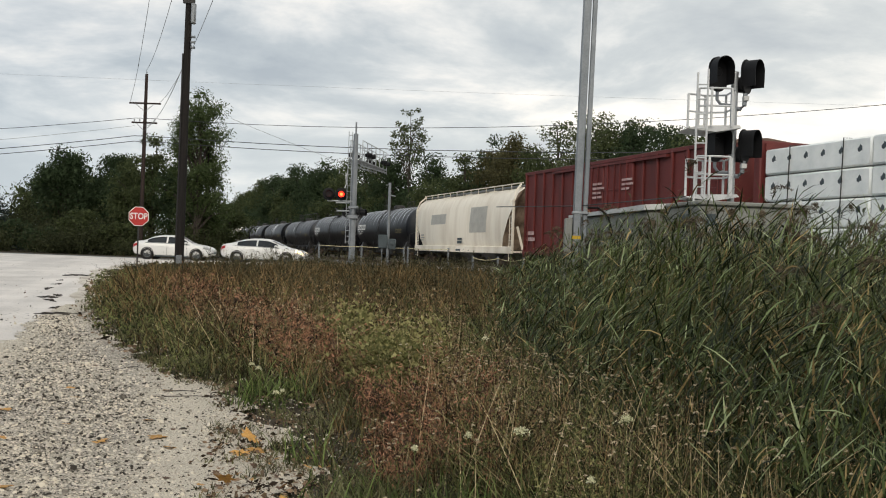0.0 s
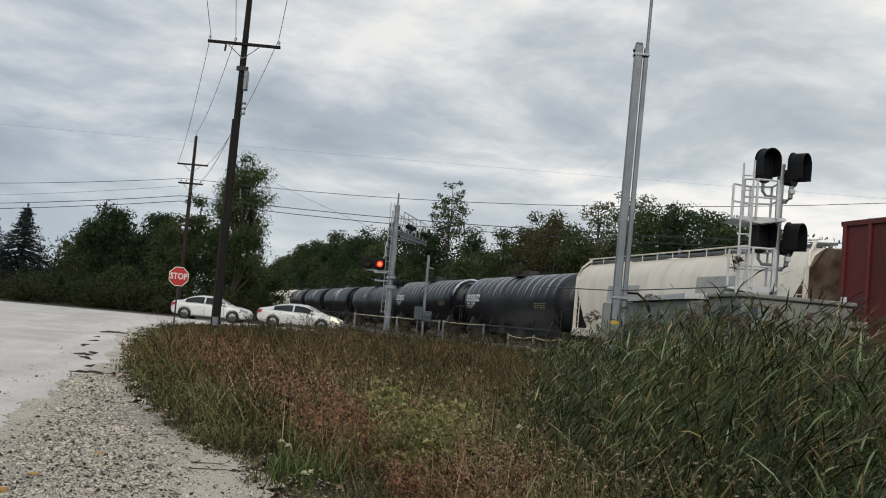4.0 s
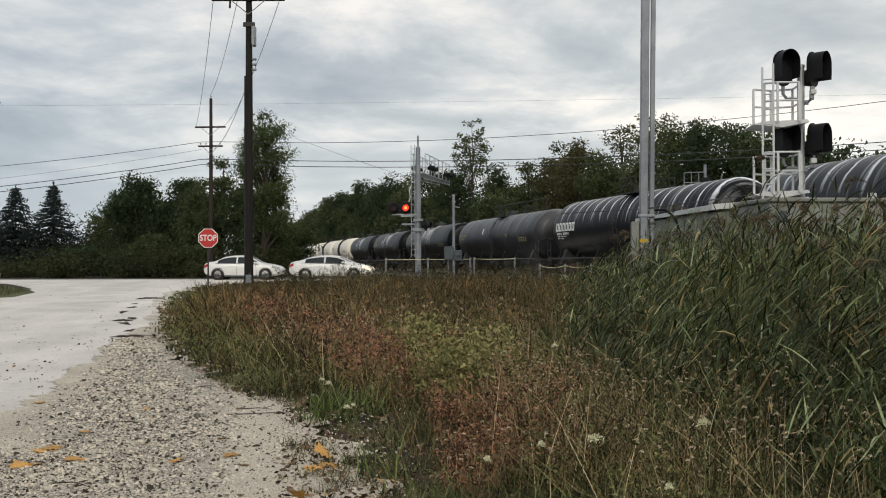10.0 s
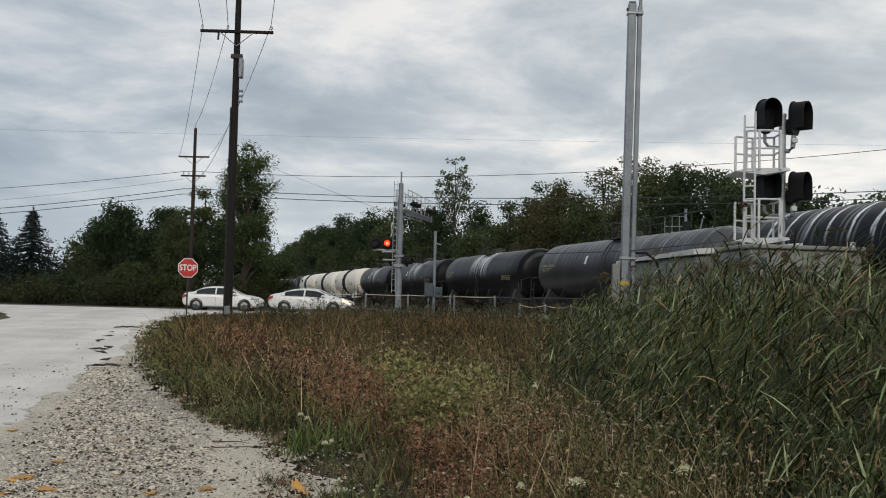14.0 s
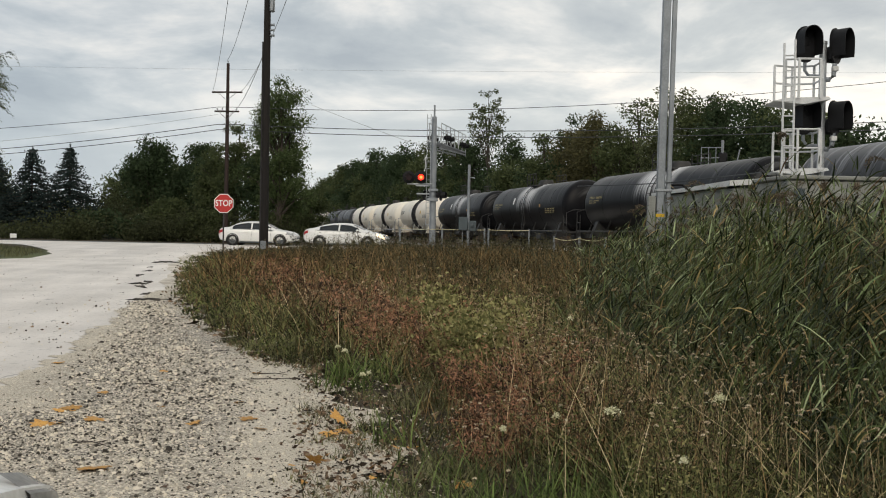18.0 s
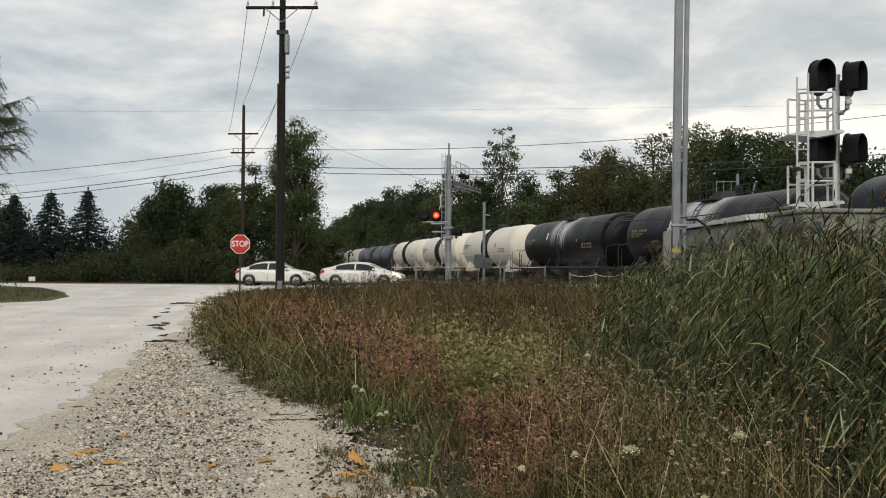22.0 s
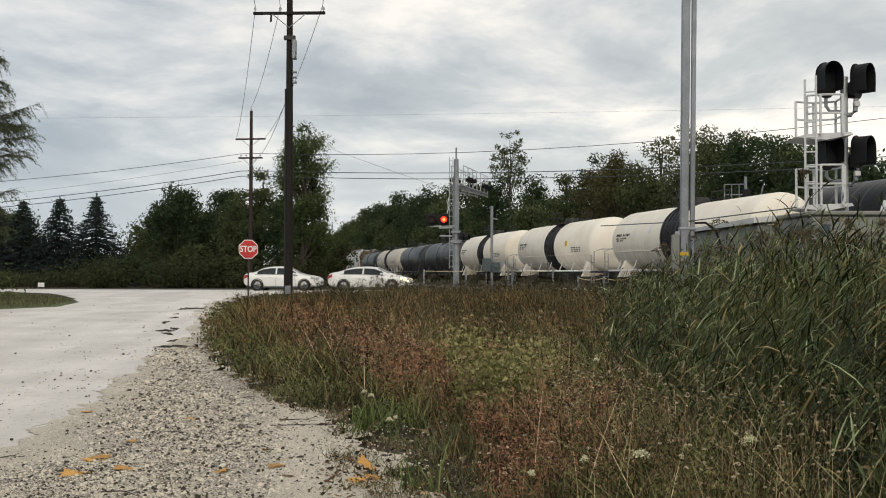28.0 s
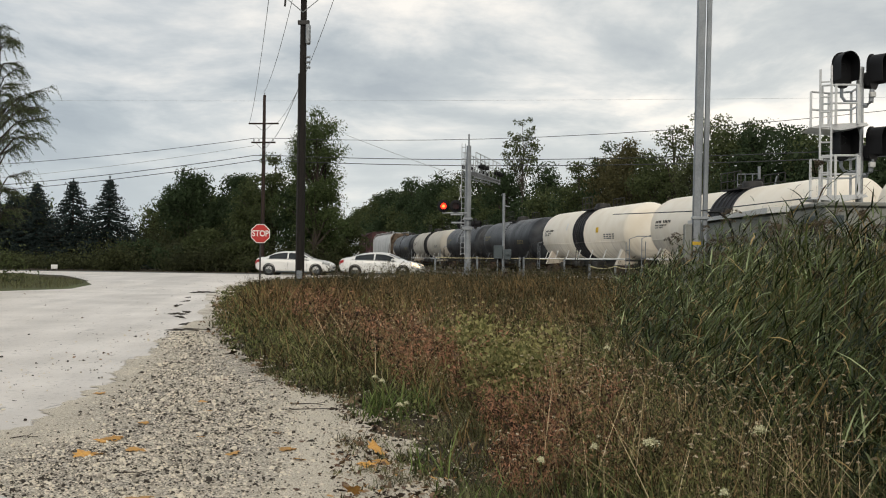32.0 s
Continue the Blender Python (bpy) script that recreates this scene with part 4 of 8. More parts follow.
    # saddles and end platforms
    for e in (-1, 1):
        sd = Shape()
        x = e * (L / 2 - 2.7)
        sd.prism([(-1.5, 0.75), (1.5, 0.75), (1.1, zc - r * 0.55), (-1.1, zc - r * 0.55)], x - 0.18, x + 0.18, m=Matrix.Rotation(radians(90), 4, "Z") @ Matrix.Diagonal((1, -1, 1, 1)))
        part("saddle", sd, paint if band else "steel_dark", car)
        ep = Shape().box(e * (L / 2 - 1.1) - 0.35, -1.5, 0.95, e * (L / 2 - 1.1) + 0.35, 1.5, 1.05, 0.02)
        part("end_platform", ep, "steel_dark", car)
        er = Shape()
        x = e * (L / 2 - 0.8)
        for y in (-1.5, 1.5):
            er.tube([(x, y, 0.4), (x, y, 2.05), (x, y * 0.72, 2.2)], 0.025, 6)
            for z in (0.45, 0.75, 1.1, 1.5):
                er.tube([(x, y, z), (x - e * 0.45, y, z)], 0.018, 5)
            er.tube([(x - e * 0.45, y, 0.4), (x - e * 0.45, y, 1.9)], 0.022, 6)
        er.tube([(x, -1.1, 2.2), (x, 1.1, 2.2)], 0.025, 6)
        part("end_railing", er, "galv_dull" if band else "steel_dark", car)
    sl = Shape()
    for y in (-1.5, 1.5):
        sl.tube([(-L / 2 + 1.4, y, 1.06), (L / 2 - 1.4, y, 1.06)], 0.045, 6)
        for k in range(7):
            x = -L / 2 + 2.5 + k * (L - 5) / 6
            sl.tube([(x, y, 1.06), (x + 0.25, y * 0.93, zc - r * 0.62)], 0.03, 5)
    part("side_sill", sl, "white_bar" if band else "steel_dark", car, "side handrail along the tank's foot")
    vl = Shape().box(-0.4, -0.3, 0.5, 0.4, 0.3, 1.15, 0.06).tube([(0, 0, 0.35), (0, 0, 0.6)], 0.14, 10)
    part("valve_gear", vl, "steel_dark", car)
    part("brake_valve", Shape().box(1.2, -1.0, 0.6, 2.0, -0.6, 0.95, 0.05), "steel_dark", car)
    part("air_tank", Shape().tube([(-2.4, -0.75, 0.8), (-1.4, -0.75, 0.8)], 0.16, 10), "steel_dark", car)
    if long_rail:
        lr = Shape().tube([(-h * 0.1, -0.55, top + 0.62), (h * 0.9, -0.55, top + 0.62)], 0.03, 6)
        for k in range(6):
            x = -h * 0.1 + k * h * 0.2
            lr.tube([(x, -0.55, top - 0.1), (x, -0.55, top + 0.62)], 0.025, 6)
        part("roof_rail", lr, "steel_dark", car, "long handrail over the tank")
    # markings on the near and the far side
    if logo:
        for k in range(6):
            lg = Shape()
            x0 = -h + 1.0 + k * 0.45
            for q0, q1, a, b in ((-3, 13, 0, 0.12), (-3, 13, 0.25, 0.37), (9.8, 13, 0.12, 0.25), (-3, 0.2, 0.12, 0.25)):
                p = bent(L, r, zc, x0 + a, x0 + b, q0, q1, n=3)
                lg.add(p.v, p.f)
            part("painted_mark", lg, "white_bar", car, "large white painted mark", smooth=False)
    ink = "black" if band or paint == "tank_beige" else "white_bar" if logo else "number_paint"
    rr = random.Random(int(L * 100))
    for row, (q, hh, cnt, size) in enumerate(((-10 if logo else 9, 4.5, 9, 0.17), (-14 if logo else 4, 2.4, 12, 0.1), (-18 if logo else 0, 2.4, 8, 0.1))):
        x0 = -h + 1.15
        for k in range(cnt):
            if k == 4:
                x0 += size
            p = bent(L, r, zc, x0, x0 + size * rr.uniform(0.5, 0.75), q, q + hh, n=2)
            part("number_bar", p, ink, car, smooth=False)
            x0 += size
    for k in range(4):
        for row in range(3):
            p = bent(L, r, zc, h - 3.4 + k * 0.42, h - 3.4 + k * 0.42 + rr.uniform(0.2, 0.36), -6 - row * 4, -4 - row * 4, n=1)
            part("data_bar", p, "mark_dark" if band or paint == "tank_beige" else "number_paint", car, smooth=False)
    if mark:
        p = bent(L, r, zc, 3.0, 3.4 if band else 3.22, 0, 11 if band else 6, n=4)
        part("placard", p, mark, car, "coloured placard", smooth=False)
        p = bent(L, r, zc, -2.3, -2.05, 10, 26, n=3)
        part("stripe", p, "white_bar", car, smooth=False)
    underframe(car, L, 0.95)
    return car


def box_car(L, paint, roof, label):
    car = thing("box_car", label, "box car", "train")
    hl, hw, z0, z1 = L / 2 - 0.75, 1.5, 1.05, 4.9
    b = Shape().box(-hl, -hw, z0, hl, hw, z1, 0.03)
    part("body", b, paint, car)
    turn = Matrix.Rotation(radians(-90), 4, "Z") @ Matrix.Diagonal((-1, 1, 1, 1))
    rf = Shape().prism([(-hw - 0.05, z1 - 0.02), (0, z1 + 0.13), (hw + 0.05, z1 - 0.02), (hw + 0.05, z1 - 0.1), (-hw - 0.05, z1 - 0.1)], -hl - 0.05, hl + 0.05, m=turn)
    part("roof", rf, roof, car, "shallow ridged steel roof")
    rib = Shape().prism([(-hw - 0.02, z1), (0, z1 + 0.15), (hw + 0.02, z1), (0, z1 + 0.10)], -0.05, 0.05, m=turn).mesh("roof_rib")
    rib.materials.append(M[roof])
    for k in range(15):
        part("roof_rib", rib, roof, car).location = (-hl + 2 * hl * (k + 1) / 16, 0, 0)
    for y in (-1, 1):
        yy = y * hw
        post = Shape().box(-0.07, min(yy, yy + y * 0.09), z0, 0.07, max(yy, yy + y * 0.09), z1 - 0.12, 0.02).mesh("side_post")
        post.materials.append(M[paint])
        for k in range(17):
            x = -hl + 0.15 + (2 * hl - 0.3) * k / 16
            if abs(x) < 2.6:
                continue
            o = part("side_post", post, paint, car)
            o.location = (x, 0, 0)
        for dx in (-1.25, 1.25):
            d = Shape().box(dx - 1.2, min(yy, yy + y * 0.12), z0 + 0.12, dx + 1.2, max(yy, yy + y * 0.12), z1 - 0.25, 0.03)
            door = part("door", d, paint, car, "plug door with locking rods")
            rods = Shape()
            for q in (-0.8, -0.25, 0.25, 0.8):
                rods.tube([(dx + q, yy + y * 0.16, z0 + 0.15), (dx + q, yy + y * 0.16, z1 - 0.3)], 0.03, 6)
            for zz in (1.7, 2.6, 3.6):
                rods.box(dx - 1.15, min(yy + y * 0.12, yy + y * 0.15), zz, dx + 1.15, max(yy + y * 0.12, yy + y * 0.15), zz + 0.08)
            part("locking_rod", rods, paint, door)
        tr = Shape().box(-hl, min(yy, yy + y * 0.07), z1 - 0.16, hl, max(yy, yy + y * 0.07), z1 - 0.04).box(-hl, min(yy, yy + y * 0.1), z0 - 0.12, hl, max(yy, yy + y * 0.1), z0 + 0.12)
        tr.box(-5.0, min(yy, yy + y * 0.17), z1 - 0.3, 5.0, max(yy, yy + y * 0.17), z1 - 0.2)
        part("side_rail", tr, paint, car)
        for e in (-1, 1):
            ld = Shape()
            for x in (0.25, 0.7):
                ld.tube([(e * (hl - x), yy + y * 0.13, 0.6), (e * (hl - x), yy + y * 0.13, 2.4 if y * e > 0 else 4.4)], 0.02, 5)
            for k in range(6 if y * e > 0 else 12):
                ld.tube([(e * (hl - 0.25), yy + y * 0.13, 0.7 + 0.33 * k), (e * (hl - 0.7), yy + y * 0.13, 0.7 + 0.33 * k)], 0.016, 5)
            part("ladder", ld, paint, car)
    bars(car, "lettering", -hl + 0.55, 2.05, 2, -hw - 0.1, [(0.17, 0.75), (0.17, 0.9)], "box_letter", gap=0.12)
    bars(car, "lettering", -0.85, 3.95, 3, -hw - 0.17, [(0.09, 0.8), (0.09, 1.0), (0.09, 0.7), (0.09, 0.85)], "box_letter", gap=0.09)
    bars(car, "lettering", 1.7, 4.0, 3, -hw - 0.17, [(0.085, 0.8), (0.085, 0.9), (0.085, 0.6)], "box_letter", gap=0.09)
    bars(car, "lettering", hl - 3.1, 2.1, 3, -hw - 0.1, [(0.06, 1.0), (0.06, 1.1), (0.06, 0.8)], "box_letter")
    underframe(car, L)
    return car


def hopper_car(L, paint, label, patches=True):
    car = thing("hopper_car", label, "hopper car", "train")
    hl, z0, z1 = L / 2 - 0.8, 1.15, 4.28
    # bulging sides, sloped ends
    outline = [(-1.42, z0), (-1.56, z0 + 0.6), (-1.58, 2.6), (-1.5, 3.5), (-1.28, 4.0), (-0.9, z1), (0.9, z1), (1.28, 4.0), (1.5, 3.5), (1.58, 2.6), (1.56, z0 + 0.6), (1.42, z0)]
    b = Shape()
    n = len(outline)
    for x in (-hl, hl):
        for y, z in outline:
            low = max(0.0, min(1.0, (3.5 - z) / 2.4))
            b.v.append((x - math.copysign(1.7 * low, x), y, z))
    b.f += [(i, (i + 1) % n, (i + 1) % n + n, i + n) for i in range(n)]
    part("body", b, paint, car)
    for k in (0, n):
        part("slope_sheet", Shape().add(b.v[k:k + n], [tuple(range(n)) if k else tuple(range(n))[::-1]]), "hopper_end", car, "grimy rust-stained sloping end", smooth=False)
    r = Shape()
    for k in range(14):
        x = -hl + 0.4 + k * (2 * hl - 0.8) / 13
        for y in (-1.0, 1.0):
            r.tube([(x, y, z1 - 0.05), (x, y, z1 + 0.25)], 0.02, 5)
    for y in (-1.0, 1.0):
        r.tube([(-hl + 0.1, y, z1 + 0.25), (hl - 0.1, y, z1 + 0.25)], 0.03, 6)
    part("roof_rail", r, paint, car, "running-board rail along the roof")
    wk = Shape().box(-hl, -0.95, z1 + 0.1, hl, -0.5, z1 + 0.15).box(-hl, 0.5, z1 + 0.1, hl, 0.95, z1 + 0.15)
    part("running_board", wk, "galv_dull", car)
    for k in range(4):
        hc = Shape().lathe((-hl + 2.4 + k * (2 * hl - 4.8) / 3, 0, z1 - 0.02), (-hl + 2.4 + k * (2 * hl - 4.8) / 3, 0, z1 + 0.2), [(0, 0.38), (0.14, 0.38), (0.18, 0.3), (0.2, 0)], 16)
        part("hatch", hc, paint, car)
    sl = Shape().box(-hl, -1.58, z0 - 0.2, hl, -1.44, z0 + 0.16, 0.02).box(-hl, 1.44, z0 - 0.2, hl, 1.58, z0 + 0.16, 0.02)
    part("side_sill", sl, paint, car)
    for e in (-1, 1):
        en = Shape()
        for y in (-1.5, 1.5):
            en.box(min(e * hl, e * (hl - 0.12)), y - 0.06, z0, max(e * hl, e * (hl - 0.12)), y + 0.06, 3.65, 0.01)
            en.tube([(e * hl, y, 3.65), (e * (hl - 0.15), y * 0.9, 4.1), (e * (hl - 0.4), y * 0.66, z1 + 0.2)], 0.05, 6)
            for k in range(10):
                en.tube([(e * hl, y, 0.7 + 0.3 * k), (e * (hl - 0.5), y, 0.7 + 0.3 * k)], 0.018, 5)
            en.tube([(e * (hl - 0.5), y, 0.6), (e * (hl - 0.5), y, 3.65)], 0.022, 5)
            en.tube([(e * (hl - 0.1), y * 0.6, z0), (e * (hl - 1.6), y * 0.6, 3.2)], 0.07, 6)
        en.box(min(e * hl, e * (hl - 1.6)), -1.45, z0 - 0.15, max(e * hl, e * (hl - 1.6)), 1.45, z0 - 0.05)
        part("end_frame", en, paint, car, "end ladder and sloping braces")
    for k in (-1, 0, 1):
        ot = Shape()
        x = k * 3.6
        ot.add([(x - 1.6, -1.2, z0), (x + 1.6, -1.2, z0), (x + 1.6, 1.2, z0), (x - 1.6, 1.2, z0), (x - 0.45, -0.5, 0.45), (x + 0.45, -0.5, 0.45), (x + 0.45, 0.5, 0.45), (x - 0.45, 0.5, 0.45)],
               [(0, 1, 5, 4), (1, 2, 6, 5), (2, 3, 7, 6), (3, 0, 4, 7), (4, 5, 6, 7)])
        part("outlet", ot, "steel_dark", car)
    if patches:
        for x0, x1, za, zb in ((-5.2, -2.2, 2.6, 3.2), (2.3, 5.0, 2.05, 3.45)):
            zs = sorted({za, max(za, 2.6), zb})
            ys = [-np.interp(z, [1.75, 2.6, 3.5], [1.56, 1.58, 1.5]) - 0.012 for z in zs]
            p = Shape()
            for z, y in zip(zs, ys):
                p.v += [(x0, y, z), (x1, y, z)]
            p.f += [(2 * i, 2 * i + 1, 2 * i + 3, 2 * i + 2) for i in range(len(zs) - 1)]
            part("painted_patch", p, "patch", car, "grey overpainted patch", smooth=False)
        bars(car, "lettering", -hl + 1.5, 2.0, 3, -1.58, [(0.09, 0.6), (0.07, 0.7), (0.07, 0.5)], "patch", gap=0.08)
        bars(car, "lettering", 0.2, 1.75, 2, -1.585, [(0.1, 0.8), (0.16, 0.7)], "mark_dark")
        bars(car, "lettering", 0.0, 1.12, 1, -1.595, [(0.1, 0.8)], "mark_dark")
    underframe(car, L)
    return car


def lumber_car(L, label):
    car = thing("lumber_car", label, "flat car", "train")
    hl = L / 2 - 0.7
    d = Shape().box(-hl, -1.45, 0.85, hl, 1.45, 1.15, 0.04)
    part("deck", d, "box_red", car)
    for e in (-1, 1):
        bk = Shape().box(min(e * hl, e * (hl - 0.35)), -1.45, 1.15, max(e * hl, e * (hl - 0.35)), 1.45, 4.7, 0.04)
        bk.box(min(e * hl, e * (hl - 0.42)), -1.3, 1.3, max(e * hl, e * (hl - 0.42)), -1.1, 4.6).box(min(e * hl, e * (hl - 0.42)), 1.1, 1.3, max(e * hl, e * (hl - 0.42)), 1.3, 4.6)
        part("bulkhead", bk, "box_red", car, "upright end bulkhead")
        bars(car, "lettering", e * (hl - 0.3) - 0.1, 2.3, 2, -1.46, [(0.12, 0.3), (0.12, 0.3)])
    cb = Shape().box(-hl, -0.09, 4.15, hl, 0.09, 4.40)
    for k in range(12):
        x = -hl + 0.9 + k * (2 * hl - 1.8) / 11
        cb.box(x - 0.07, -0.07, 1.1, x + 0.07, 0.07, 4.4)
    part("centre_beam", cb, "box_red", car)
    n = 5
    bl = (2 * hl - 1.0) / n
    bundle = Shape().box(-bl / 2 + 0.02, -0.62, 0.0, bl / 2 - 0.02, 0.62, 0.77, 0.05).mesh("wrapped_bundle", True)
    bundle.materials.append(M["wrap"])
    mk = Shape().prism([(-0.07, 0.40), (0.0, 0.37), (0.05, 0.42), (0.10, 0.40), (0.09, 0.52), (0.02, 0.58), (-0.03, 0.50), (-0.08, 0.48)], -0.628, -0.618).mesh("wrap_mark")
    mk.materials.append(M["mark_dark"])
    for k in range(n):
        for y in (-0.78, 0.78):
            for lev in range(4):
                o = part("wrapped_bundle", bundle, "wrap", car, "white plastic-wrapped lumber bundle")
                o.location = (-hl + 0.5 + bl * (k + 0.5), y, 1.18 + lev * 0.81)
                if y < 0:
                    for q in range(6):
                        part("wrap_mark", mk, "mark_dark", o, "dark printed mark").location = (-bl / 2 + 0.45 + q * (bl - 0.9) / 5, 0, 0)
    st = Shape()
    for k in range(2 * n):
        x = -hl + 0.5 + bl * (k + 0.5) / 2
        st.tube([(x, -1.44, 1.1), (x + 0.1, -1.43, 4.41), (x + 0.1, -0.15, 4.45)], 0.02, 4)
    part("strap", st, "steel_dark", car, "tie-down cables over the load")
    underframe(car, L, 0.8)
    return car


# The train: wagon ends in metres up the line at the clip's start.
ENDS = [8.5, 34.2, 52.8, 72.0, 90.9, 110.9, 131.2, 150.2, 167.5, 184.4, 201.5, 218.9, 236.5, 253.0, 268.5, 288.0, 304.0, 323.5, 341.8, 366.0, 384.0]
SPEED = 5.189
CARS = []


def train():
    kinds = [
        lambda L: lumber_car(L, "flat car loaded with white plastic-wrapped lumber bundles"),
        lambda L: box_car(L, "box_red", "box_roof", "weathered dark red boxcar with plug doors"),
        lambda L: hopper_car(L, "hopper_white", "dirty white covered hopper wagon with grey patches"),
        lambda L: tank_car(L, "tank_ribbed_dusty_sheen", "black tank wagon with pale sky highlights painted round its top", logo=True, r=1.53),
        lambda L: tank_car(L, "tank_ribbed", "black tank wagon with white arched highlights painted on", logo=True, r=1.53),
        lambda L: tank_car(L, "tank_dusty_sheen", "dusty black tank wagon with grey sky sheen painted on its top", long_rail=True, mark="orange_mark"),
        lambda L: tank_car(L, "tank_spill", "glossy black tank wagon with white spill at its middle"),
        lambda L: tank_car(L, "tank_plain", "black tank wagon with pale streaks under the manway", mark="orange_mark"),
        lambda L: tank_car(L, "tank_plain", "plain black tank wagon", mark="orange_mark"),
        lambda L: tank_car(L, "tank_white", "white tank wagon with a ribbed black middle band", band=True, mark="yellow", r=1.48),
        lambda L: tank_car(L, "tank_white", "white tank wagon with a ribbed black middle band", band=True, mark="yellow", r=1.48),
        lambda L: tank_car(L, "tank_white", "stained white tank wagon with a black middle band", band=True, mark="yellow", r=1.48),
        lambda L: tank_car(L, "tank_grey", "blotchy dark grey tank wagon"),
        lambda L: tank_car(L, "tank_grey", "dark grey tank wagon with pale spills"),
        lambda L: tank_car(L, "tank_beige", "dirty beige tank wagon with a dark band", band=True, r=1.45),
        lambda L: tank_car(L, "tank_grey", "dusty grey tank wagon"),
        lambda L: hopper_car(L, "hopper_grey", "grey covered hopper wagon", patches=False),
        lambda L: box_car(L, "box_dark", "box_dark", "dark brown boxcar with plug doors"),
        lambda L: lumber_car(L, "flat car with wrapped lumber bundles"),
        lambda L: box_car(L, "box_dark", "box_dark", "dark brown weathered boxcar"),
    ]
    for k, make in enumerate(kinds):
        a, b = ENDS[k], ENDS[k + 1]
        car = make(b - a)
        CARS.append((car, (a + b) / 2))


train()

# ---------------------------------------------------------------- things by the crossing
def flasher_head(parent, x, y, z, yaw, size=1.0):
    """A crossing light: round black backing plate, visor and a lens disc that turns its lit or its dark face outwards."""
    m = pose(x, y, z, 0, 0, yaw) @ Matrix.Diagonal((size, size, size, 1))
    b = Shape().lathe((0, 0.02, 0), (0, -0.3, 0), [(0, 0.02), (0, 0.31), (0.015, 0.315), (0.02, 0.30), (0.02, 0.17), (0.3, 0.175), (0.3, 0.165), (0.03, 0.16)], 28)
    b.lathe((0, 0.02, 0), (0, 0.28, 0), [(0, 0.17), (0.18, 0.15), (0.24, 0.06), (0.25, 0)], 16)
    h = part("light_head", b, "black", parent, "round black backing plate with visor")
    h.matrix_local = m
    return h


def lens(parent):
    s = Shape()
    for y in (-0.012, 0.012):
        k = len(s.v)
        s.v += [(0.15 * math.cos(2 * math.pi * i / 24), y, 0.15 * math.sin(2 * math.pi * i / 24)) for i in range(24)]
        s.f.append(tuple(range(k, k + 24)) if y < 0 else tuple(range(k + 23, k - 1, -1)))
    s.f += [(i, (i + 1) % 24, 24 + (i + 1) % 24, 24 + i) for i in range(24)]
    k = len(s.v)
    s.v += [(0.075 * math.cos(2 * math.pi * i / 16), -0.016, 0.075 * math.sin(2 * math.pi * i / 16)) for i in range(16)]
    s.f.append(tuple(range(k, k + 16)))
    me = bpy.data.meshes.new("lens")
    me.from_pydata(s.v, [], s.f)
    for q in ("signal_off", "signal_on", "signal_core"):
        me.materials.append(M[q])
    me.polygons[0].material_index = 1
    me.polygons[len(s.f) - 1].material_index = 2
    ob = new("lens", me)
    ob.parent = parent
    ob.location = (0, -0.05, 0)
    return tagged(ob, "red lamp lens")


LENSES = []


